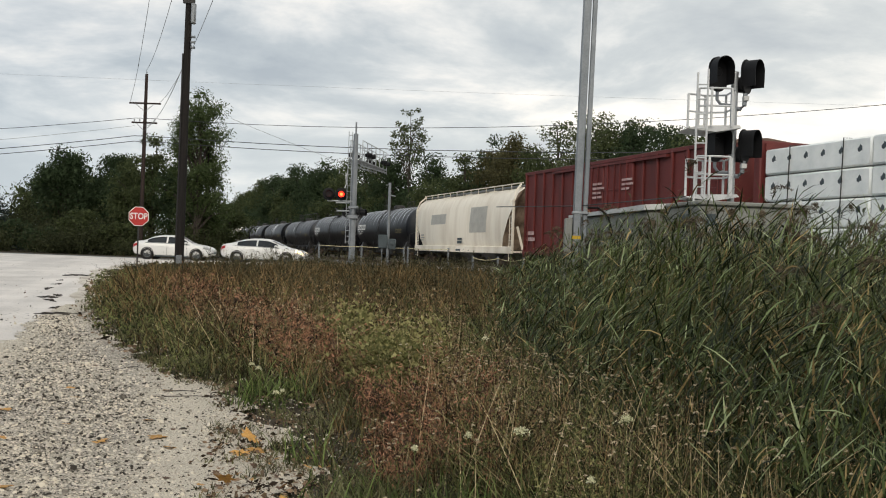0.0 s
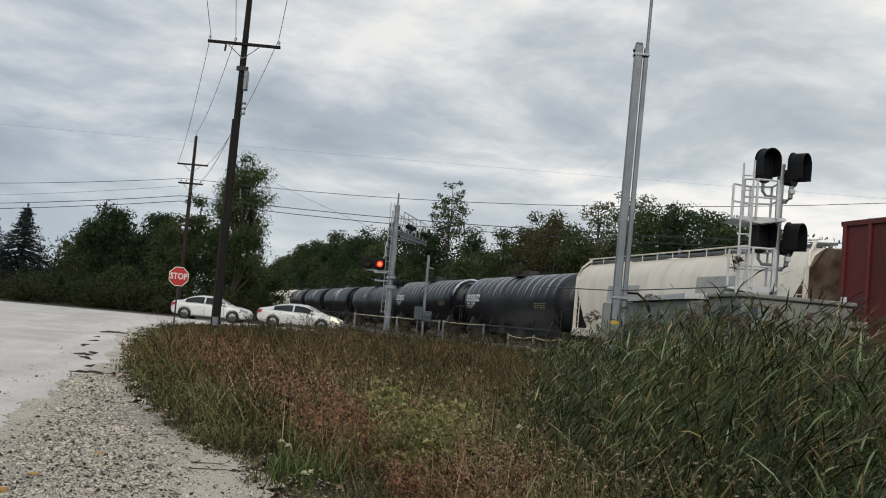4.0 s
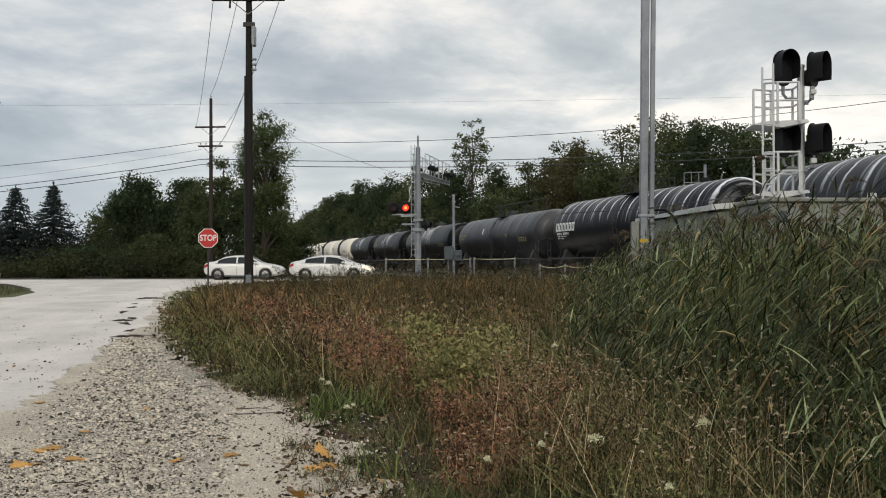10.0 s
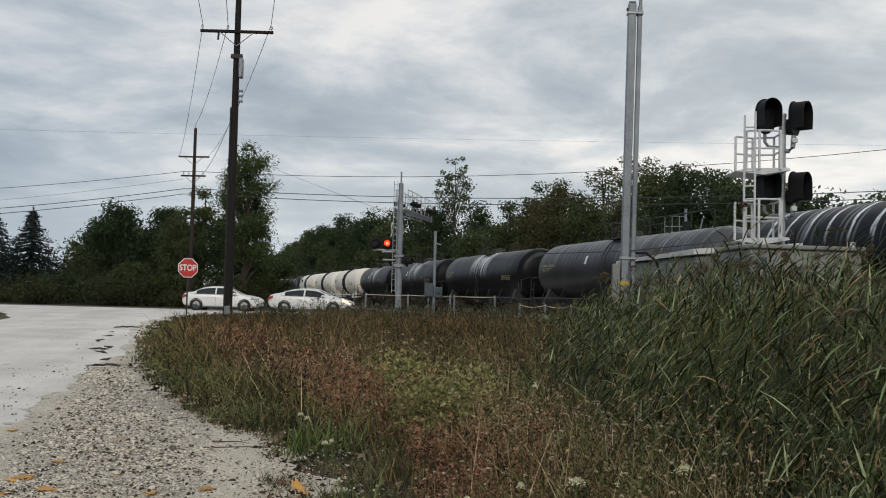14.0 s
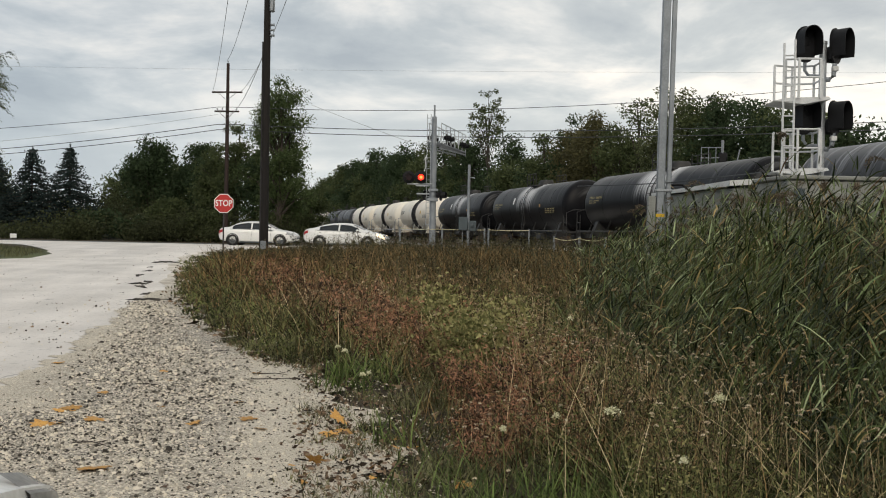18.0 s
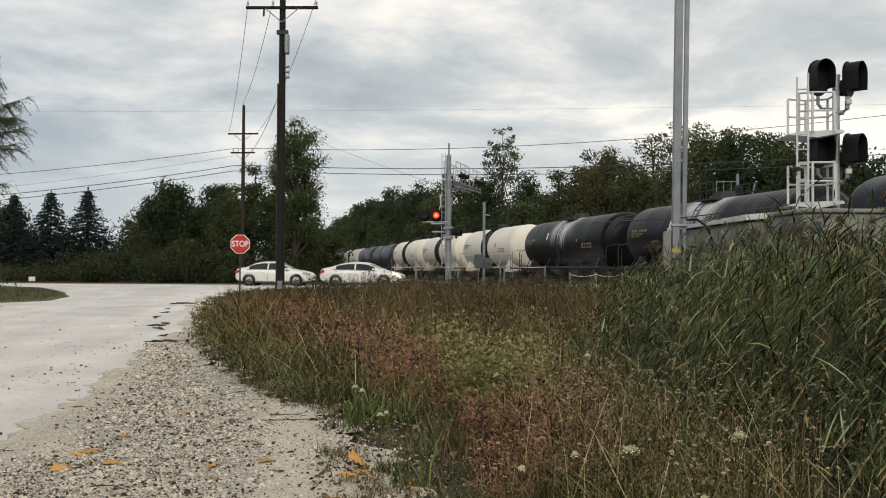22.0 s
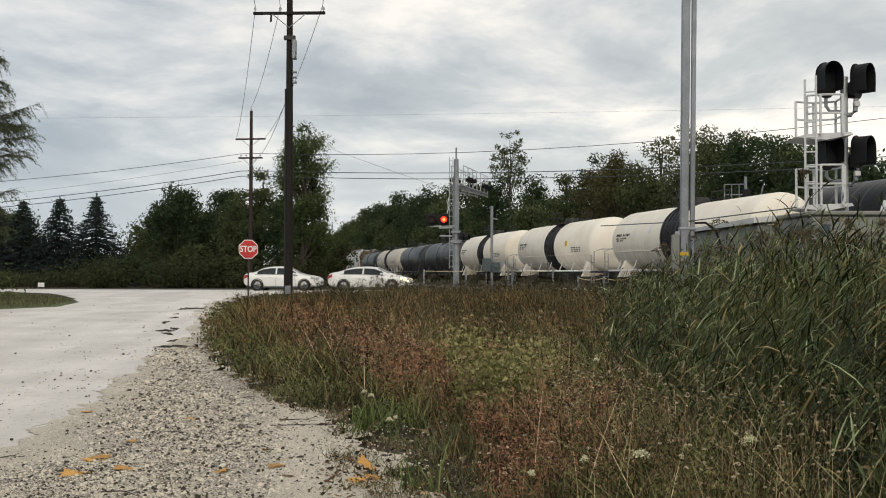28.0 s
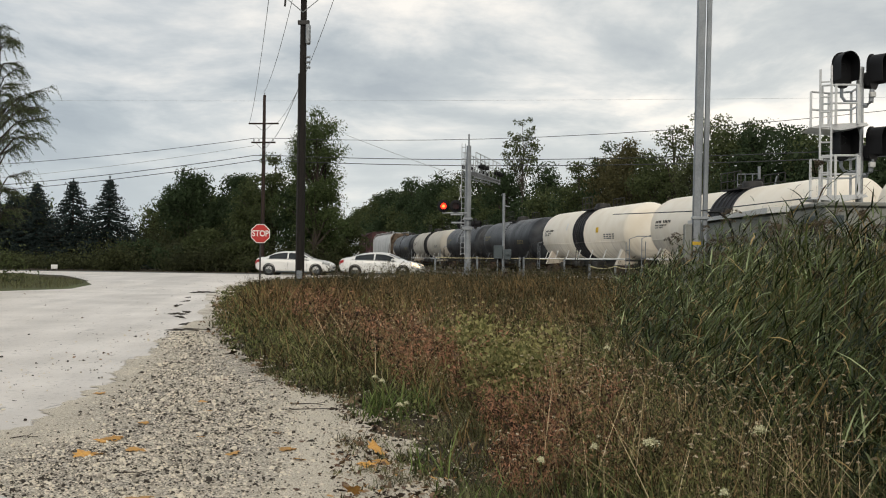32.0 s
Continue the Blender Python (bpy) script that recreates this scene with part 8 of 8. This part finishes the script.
def reeds():
    """Tall reeds on the right: stalks, long arching leaves, brown plumes."""
    r = np.random.default_rng(33)
    p = []
    while sum(map(len, p)) < 4700:
        d = 4.6 + 28 * r.random(9000) ** 1.5
        a = r.uniform(0.0, 0.50, 9000)
        x, y = d * np.sin(a), d * np.cos(a)
        q = np.stack([x, y], 1)[(x > reed_edge(y)) & (x < TRACK_X - SLOPE * y - 4) & ~((x > 3.9) & (x < 6.9) & (y > 18.4) & (y < 21.9)) & ~((x > 3.0) & (x < 6) & (y > 20) & (y < 26.3))]
        p.append(q)
    p = np.concatenate(p)[:4700]
    n = len(p)
    depth = p[:, 0] - reed_edge(p[:, 1])
    h = r.uniform(1.55, 2.08, n) * np.clip(0.36 + depth / 1.9, 0.36, 1.08) * r.uniform(0.88, 1.08, n)
    h *= np.clip(1.12 - 0.012 * p[:, 1], 0.8, 1.1)
    h *= np.interp(p[:, 1], [4.5, 7, 9], [0.72, 0.85, 1.0])
    h *= np.interp(p[:, 0] / p[:, 1], [0.08, 0.13, 0.20, 0.28, 0.40], [0.78, 0.92, 0.98, 0.93, 0.90])
    dist = np.hypot(p[:, 0], p[:, 1])
    base = with_z(p, -0.1)
    head = r.uniform(0, 6.3, n)
    lean = r.uniform(0.0, 0.2, n)
    stalks = blades(base, h, np.clip(0.004 * (dist / 8) ** 0.5, 0.003, 0.008), head, lean, lean * 0.6, np.zeros(n), 3)
    stuff("reed_stalks", [stalks], "reed_stalk", "brownish green reed stalks", "reeds")
    k = 12
    f = np.tile(np.linspace(0.14, 0.98, k), (n, 1)) + r.uniform(-0.04, 0.04, (n, k))
    hh = h[:, None] * f
    off = (lean[:, None] * f + lean[:, None] * 0.6 * f * f) * h[:, None]
    b = base[:, None] + np.stack([np.cos(head)[:, None] * off, np.sin(head)[:, None] * off, hh], -1)
    b = b.reshape(-1, 3)
    m = len(b)
    L = r.uniform(0.10, 0.31, m) * np.clip(1.1 - 0.35 * (f.reshape(-1) - 0.5), 0.8, 1.2)
    # leaves trail to one side in the wind, drift by drift
    drift = 1.2 * field(p[:, 0], p[:, 1], 0.9, 5) - 0.2
    wind = np.where(r.random(m) < 0.62, np.repeat(drift, k) + r.normal(size=m) * 0.75, r.uniform(0, 6.3, m))
    wide = r.uniform(0.005, 0.0105, m) * np.clip((np.repeat(dist, k) / 8) ** 0.4, 0.9, 1.5)
    leaf = blades(b, L, wide, wind, r.uniform(0.15, 1.15, m), r.uniform(0.0, 0.35, m), r.uniform(0.0, 0.75, m) ** 1.2, 3, lance=True, twist=r.normal(size=m) * 0.5)
    dry = np.repeat(r.random(n) < 0.03, k) | (r.random(m) < 0.05)
    pale = (r.random(m) < 0.12) & ~dry
    q = leaf[1].reshape(m, 3, 4)
    me_v = leaf[0]
    stuff("reed_leaves", [(me_v, q[~dry & ~pale].reshape(-1, 4))], "reed_green", "long arching green reed leaves", "reeds")
    stuff("pale_reed_leaves", [(me_v, q[pale].reshape(-1, 4))], "reed_pale", "pale grey-green reed leaves", "reeds")
    stuff("dry_reed_leaves", [(me_v, q[dry].reshape(-1, 4))], "reed_dry", "yellowed reed leaves", "reeds")
    # plumes
    s = (r.random(n) < 0.07) & (depth > 1.0)
    top = base[s] + np.stack([np.cos(head[s]) * lean[s] * 1.6 * h[s], np.sin(head[s]) * lean[s] * 1.6 * h[s], h[s]], 1)
    kk = 120
    u = r.random((len(top), kk, 1))
    hd = wind.reshape(n, k)[s, 0][:, None, None]
    c = top[:, None] + np.concatenate([np.cos(hd) * 0.22 * u * u, np.sin(hd) * 0.22 * u * u, 0.28 * u - 0.22 * u * u], -1) + r.normal(size=(len(top), kk, 3)) * (0.017 * (1 - u) * (0.4 + u) * 1.6 + 0.003)
    v, q = leaf_cloud(c.reshape(-1, 3), 0.024, r=r, slim=0.16)
    stuff("reed_plumes", [(v, q)], "plume", "purple-brown reed plumes", "reeds")
    # small dense growth under the reeds
    p = []
    while sum(map(len, p)) < 11000:
        d = 3.6 + 18 * r.random(40000) ** 1.4
        a = r.uniform(0.0, 0.5, 40000)
        x, y = d * np.sin(a), d * np.cos(a)
        p.append(np.stack([x, y], 1)[(x > reed_edge(y) - 0.4) & (x < TRACK_X - SLOPE * y - 4)])
    p = np.concatenate(p)[:11000]
    n = len(p)
    dist = np.hypot(p[:, 0], p[:, 1])
    brown = r.random(n) < 0.6
    for name, keep, material, label in (("reed_undergrowth", ~brown, "reed_green", "dense green blades below the reeds"), ("dead_undergrowth", brown, "weed_dark", "dead brown stems below the reeds")):
        g, gn = p[keep], int(keep.sum())
        stuff(name, [blades(with_z(g), r.uniform(0.25, 0.8, gn), np.clip(0.0020 * dist[keep] ** 0.6, 0.0035, 0.011), r.uniform(0, 6.3, gn), r.uniform(0.1, 0.7, gn), r.uniform(0.1, 0.7, gn), r.uniform(0.1, 0.5, gn))],
              material, label, "grass")


reeds()


def lace_flower(x, y, z, w, seed):
    """A white umbel on its stem."""
    z += float(rise(y))
    r = np.random.default_rng(seed)
    t = thing("lace_flower", "white flat-topped wild carrot flower on a thin stem", "flower", "wild carrot flowers")
    part("stem", Shape().tube([(x + 0.03, y, -0.06), (x + 0.01, y, z * 0.6), (x, y, z - 0.04)], [0.004, 0.003, 0.002], 5), "weed_green", t)
    rays = Shape()
    for k in range(14):
        q = 2 * math.pi * k / 14
        rays.tube([(x, y, z - 0.04), (x + math.cos(q) * w * 0.4, y + math.sin(q) * w * 0.4, z - 0.005)], 0.0012, 3, caps=False)
    part("rays", rays, "weed_green", t)
    c = r.normal(size=(260, 3)) * np.array([w * 0.26, w * 0.26, 0.007])
    c[:, 2] += -0.9 * (c[:, 0] ** 2 + c[:, 1] ** 2) / w * 0.6
    v, q = leaf_cloud(c + np.array([x, y, z]), 0.0045, r=r, flat=0.5)
    me = mesh_np("umbel", v, q)
    me.materials.append(M["flower_white"])
    part("umbel", me, "flower_white", t, "white flat flower head")


for k, (x, y, z, w) in enumerate(((0.39, 4.5, 0.68, 0.075), (0.85, 4.5, 0.75, 0.06), (-1.65, 9.0, 0.36, 0.05), (-1.57, 8.9, 0.34, 0.045), (-1.3, 8.2, 0.24, 0.05), (-1.24, 8.15, 0.26, 0.035), (-0.1, 5.4, 0.40, 0.03), (0.42, 9.5, 0.62, 0.04), (0.2, 6.1, 0.35, 0.035), (0.72, 4.6, 0.45, 0.03))):
    lace_flower(x, y, z, w, 300 + k)


def seed_umbels():
    """Small domed tan seed heads on thin straw stems, close to the viewer."""
    r = np.random.default_rng(71)
    p = scatter(2600, r, near=4.9, far=9.5, power=0.9)
    p = p[(p[:, 0] < reed_edge(p[:, 1]) + 0.6) & (into(p) > 0.7) & (field(p[:, 0], p[:, 1], 0.5, 19) > r.uniform(-0.3, 0.9, len(p)))][:430]
    n = len(p)
    h = stand(p, r, 0.42, 0.74)
    head, lean = r.uniform(0, 6.3, n), r.uniform(0, 0.35, n)
    base = with_z(p)
    stems = blades(base, h, np.full(n, 0.0024), head, lean, lean * 0.3, np.zeros(n), 3)
    stuff("seed_stems", [stems], "straw", "thin pale stems of dried weeds", "weeds")
    top = base + np.stack([np.cos(head) * lean * 1.3 * h, np.sin(head) * lean * 1.3 * h, h], 1)
    w = r.uniform(0.007, 0.017, n)
    k = 34
    a, u = r.uniform(0, 6.3, (n, k)), np.sqrt(r.random((n, k)))
    c = top[:, None] + np.stack([np.cos(a) * u, np.sin(a) * u, 0.75 * np.sqrt(1 - u * u) - 0.2], -1) * w[:, None, None]
    v, q = leaf_cloud(c.reshape(-1, 3), 0.0042, r=r)
    stuff("seed_umbels", [(v, q)], "seed_tan", "small domed tan seed heads", "seed heads")


M["seed_tan"] = mat("seed_tan", (0.66, 0.57, 0.42), (0.30, 0.23, 0.15), rough=0.9, island=True, scale=1, bump=0, spec=0.12)
seed_umbels()


# ---------------------------------------------------------------- litter on the gravel
def maple_leaf(r):
    s = Shape()
    pts = []
    for k in range(15):
        q = radians(-70 + 320 * k / 14)
        rad = (1.0, 0.55, 0.92, 0.5, 0.85)[k % 5] * r.uniform(0.85, 1.1)
        pts.append((rad * math.cos(q), rad * math.sin(q), 0.12 * r.random()))
    s.v = [(0, 0, 0.06)] + pts
    s.f = [(0, i, i + 1) for i in range(1, 15)] + [(0, 15, 1)]
    s.add([(x, y, z - 0.02) for x, y, z in s.v], [(0, i + 1, i) for i in range(1, 15)] + [(0, 1, 15)])
    s.tube([(0.1, -0.1, 0.04), (0.7, -0.9, 0.05)], 0.02, 4)
    return s


lr = np.random.default_rng(8)
FALLEN = [(-2.49, 5.75, 0.13), (-3.37, 6.91, 0.11), (-3.27, 6.96, 0.08), (-3.42, 7.51, 0.11), (-3.46, 7.41, 0.08), (-3.08, 7.14, 0.11), (-1.22, 5.97, 0.085), (-1.23, 7.02, 0.10), (-1.31, 6.91, 0.10), (-1.32, 7.24, 0.11),
          (-2.34, 7.13, 0.09), (-2.01, 7.35, 0.09), (-3.48, 8.23, 0.07), (-3.42, 9.48, 0.06), (-2.8, 7.71, 0.05), (-2.53, 9.53, 0.07), (-1.82, 7.02, 0.06), (-0.32, 5.7, 0.08), (-4.61, 9.81, 0.09), (-2.26, 8.0, 0.06), (-3.18, 8.96, 0.05)]
meshes = [maple_leaf(lr).mesh("fallen_leaf") for _ in range(4)]
for me in meshes:
    me.materials.append(M["leaf_yellow"])
brown_meshes = [maple_leaf(lr).mesh("fallen_leaf") for _ in range(3)]
for me in brown_meshes:
    me.materials.append(M["leaf_brown"])
for k, (x, y, s) in enumerate(FALLEN):
    ob = new("fallen_leaf", meshes[k % 4])
    up = 38 if k in (6, 9) else lr.uniform(-12, 12)
    ob.matrix_world = pose(x, y, rise(y) + 0.012 + (0.05 if up == 38 else 0), up, lr.uniform(-10, 10), lr.uniform(0, 360)) @ Matrix.Diagonal((s * 0.85, s * 0.85, s, 1))
    tagged(ob, "yellow maple leaf fallen on the gravel", "leaf", "fallen leaves")
for k in range(34):
    y = 5.2 + 12 * lr.random() ** 1.4
    x = float(verge_x(y)) - lr.exponential(0.8) + 0.25
    s = lr.uniform(0.015, 0.034)
    ob = new("fallen_leaf", brown_meshes[k % 3])
    ob.matrix_world = pose(x, y, rise(y) + 0.012, lr.uniform(-20, 20), lr.uniform(-20, 20), lr.uniform(0, 360)) @ Matrix.Diagonal((s, s, s, 1))
    tagged(ob, "brown curled leaf lying on the gravel", "leaf", "brown fallen leaves")

# a drift of dead leaves caught in the weeds' edge
for k in range(46):
    x, y = -1.02 + 0.17 * lr.normal(), 6.3 + 0.42 * lr.normal()
    s = lr.uniform(0.014, 0.036)
    ob = new("fallen_leaf", (brown_meshes + meshes[:1])[k % 4] if k % 8 else meshes[1])
    ob.matrix_world = pose(x, y, rise(y) + 0.015 + 0.03 * lr.random(), lr.uniform(-35, 35), lr.uniform(-35, 35), lr.uniform(0, 360)) @ Matrix.Diagonal((s, s, s, 1))
    tagged(ob, "curled dead leaf in a drift beside the weeds", "leaf", "drift of dead leaves")


def twig(x, y, L, a):
    s = Shape().tube([(0, 0, 0.012), (L * 0.5, 0.03, 0.02), (L, 0, 0.012)], [0.005, 0.004, 0.002], 5)
    s.tube([(L * 0.6, 0.02, 0.018), (L * 0.8, 0.09, 0.025)], 0.003, 4)
    single("twig", s, "bark", "thin dark twig lying on gravel", "twig", "twigs", at=pose(x, y, rise(y), 0, 0, a))


for x, y, L, a in ((-2.55, 9.15, 0.75, 8), (-2.5, 9.5, 0.3, -5), (-3.4, 11.0, 0.2, 15), (-3.2, 8.7, 0.18, 160), (-4.2, 7.4, 0.2, 30), (-2.9, 6.4, 0.25, -12)):
    twig(x, y, L, a)


def stones():
    """Loose limestone chips, thick along the wheel track, thin on the sandy margins."""
    r = np.random.default_rng(12)
    n = 170000
    d = 4.6 + 14 * r.random(n) ** 1.7
    a = r.uniform(-0.62, -0.05, n)
    x, y = d * np.sin(a), d * np.cos(a)
    edge = np.interp(y, [4, 7, 8.5, 9.5, 12.3, 17.3, 21], [-4.4, -4.4, -4.45, -4.7, -5.4, -7.0, -8.2])
    side = verge_x(y)
    f = (x - edge) / (side - edge)
    dense = np.interp(f, [-1.5, 0.0, 0.08, 0.2, 0.36, 0.66, 0.8, 0.92, 1.1], [0.004, 0.02, 0.08, 0.4, 1.0, 1.0, 0.6, 0.25, 0.12]) * np.clip(0.85 + 0.5 * field(x, y, 0.5, 3), 0.2, 1)
    ok = r.random(n) < dense
    x, y, d = x[ok], y[ok], d[ok]
    n = len(x)
    s = r.lognormal(math.log(0.0043), 0.42, n) * np.clip((d / 7) ** 0.5, 0.9, 1.6)
    corner = np.array([(-1, -1, 0), (1, -1, 0), (1, 1, 0), (-1, 1, 0), (-0.6, -0.6, 1), (0.6, -0.6, 1), (0.6, 0.6, 1), (-0.6, 0.6, 1)], float)
    v = corner[None] * (1 + 0.35 * r.uniform(-1, 1, (n, 8, 3)))
    v[..., 0] *= r.uniform(0.8, 1.6, (n, 1))
    v[..., 2] *= r.uniform(0.7, 1.5, (n, 1))
    q = r.uniform(0, 6.3, n)
    c, sn = np.cos(q)[:, None], np.sin(q)[:, None]
    v = np.stack([v[..., 0] * c - v[..., 1] * sn, v[..., 0] * sn + v[..., 1] * c, v[..., 2]], -1) * s[:, None, None]
    v += np.stack([x, y, 0.004 + rise(y)], 1)[:, None]
    fq = np.array([(0, 1, 5, 4), (1, 2, 6, 5), (2, 3, 7, 6), (3, 0, 4, 7), (4, 5, 6, 7)])
    q = (np.arange(n)[:, None, None] * 8 + fq[None]).reshape(-1, 4)
    single("loose_gravel", mesh_np("loose_gravel", v.reshape(-1, 3), q), "stone", "loose limestone chips on the shoulder", "gravel", kind="stuff")


stones()


def road_debris():
    """Bits of dead leaf and grit blown over the tarmac."""
    r = np.random.default_rng(17)
    n = 420
    y = 7 + 34 * r.random(n) ** 1.3
    x = -4.6 - 0.27 * np.maximum(y - 8, 0) - 11 * r.random(n) ** 1.7
    c = np.stack([x, y, rise(y) + 0.014], 1)
    v, q = leaf_cloud(c, 1.0, flat=0.85, r=r)
    v = (c[:, None] + (v.reshape(-1, 4, 3) - c[:, None]) * r.lognormal(math.log(0.015), 0.45, n)[:, None, None]).reshape(-1, 3)
    v[:, 2] = np.maximum(v[:, 2], rise(v[:, 1]) + 0.004)
    single("road_debris", mesh_np("road_debris", v, q), "litter", "scattered dead leaf bits on the pale asphalt", "litter", kind="stuff")


road_debris()


def pothole(x, y, w, d, a, seed):
    """A frayed break at the asphalt's edge, filled with dark wet grit."""
    r = np.random.default_rng(seed)
    s = Shape()
    n = 46
    ph = r.uniform(0, 6.3, 4)
    ring = []
    for k in range(n):
        q = 2 * math.pi * k / n
        f = 0.7 + 0.25 * math.sin(3 * q + ph[0]) + 0.2 * math.sin(7 * q + ph[1]) + 0.22 * r.uniform(-1, 1)
        ring.append((math.cos(q) * w * f, math.sin(q) * d * f))
    s.add([(px, py, 0.009) for px, py in ring] + [(px * 1.12, py * 1.2, 0.0) for px, py in ring], [tuple(range(n))] + [(k, k + n, (k + 1) % n + n, (k + 1) % n) for k in range(n)])
    single("pothole", s, "puddle", "dark wet broken edge of the asphalt", "pothole", "potholes", at=pose(x, y, rise(y), 0, 0, a), smooth=False)


M["puddle"] = mat("puddle", (0.12, 0.10, 0.082), (0.022, 0.02, 0.018), rough=0.95, scale=6, bump=0.6, spec=0.05, contrast=(0.4, 0.7))
pr = random.Random(6)
BREAKS = [(-6.7, 17.75, 0.38, 0.38, -6), (-11.75, 32.6, 0.45, 0.9, 12), (-8.5, 21.9, 0.2, 0.45, 24)]
for k in range(6):
    y = 18.8 + 2.0 * k + pr.uniform(-0.5, 0.5)
    BREAKS.append((-7.05 - 0.37 * (y - 18.2) + pr.uniform(-0.22, 0.22), y, pr.uniform(0.05, 0.12), pr.uniform(0.3, 0.75), 22 + pr.uniform(-12, 12)))
for k, (x, y, w, d, a) in enumerate(BREAKS):
    pothole(x, y, w, d, a, 60 + k)


def motions():
    for car, s in CARS:
        rows = []
        for k in range(9):
            t = 4.0 * k
            p = on_track(s - SPEED * t, 0, RAIL_Z)
            rows.append((t, pose(p.x, p.y, p.z, 0, 0, ALONG)))
        walk(car, rows)
    # the crossing lights turn their lit faces out by turns: left from each beat, right from each half beat
    for side, ob in enumerate(LENSES):
        beat = 0.985
        turns = []
        k = -58
        while True:
            t = 28.005 + k * beat / 2
            k += 1
            if t > 32:
                break
            if t < 0.05:
                continue
            turns.append((t, (k - 1) % 2 == 0))
        first = (0 if side == 1 else 180) if turns[0][1] else (180 if side == 1 else 0)
        angle = first
        rows = [(0.0, pose(0, -0.05, 0, 0, 0, angle))]
        for t, left in turns:
            f = math.floor(t * FPS)
            f += f == 840
            rows.append(((f - 1) / FPS, pose(0, -0.05, 0, 0, 0, angle)))
            for j in range(4):
                rows.append(((f + j / 3) / FPS, pose(0, -0.05, 0, 0, 0, angle + 60 * j)))
            angle += 180
            rows.append(((f + 2) / FPS, pose(0, -0.05, 0, 0, 0, angle)))
        rows = [(t, m) for t, m in rows if t < 31.999] + [(32.0, pose(0, -0.05, 0, 0, 0, angle))]
        walk(ob, rows)


motions()
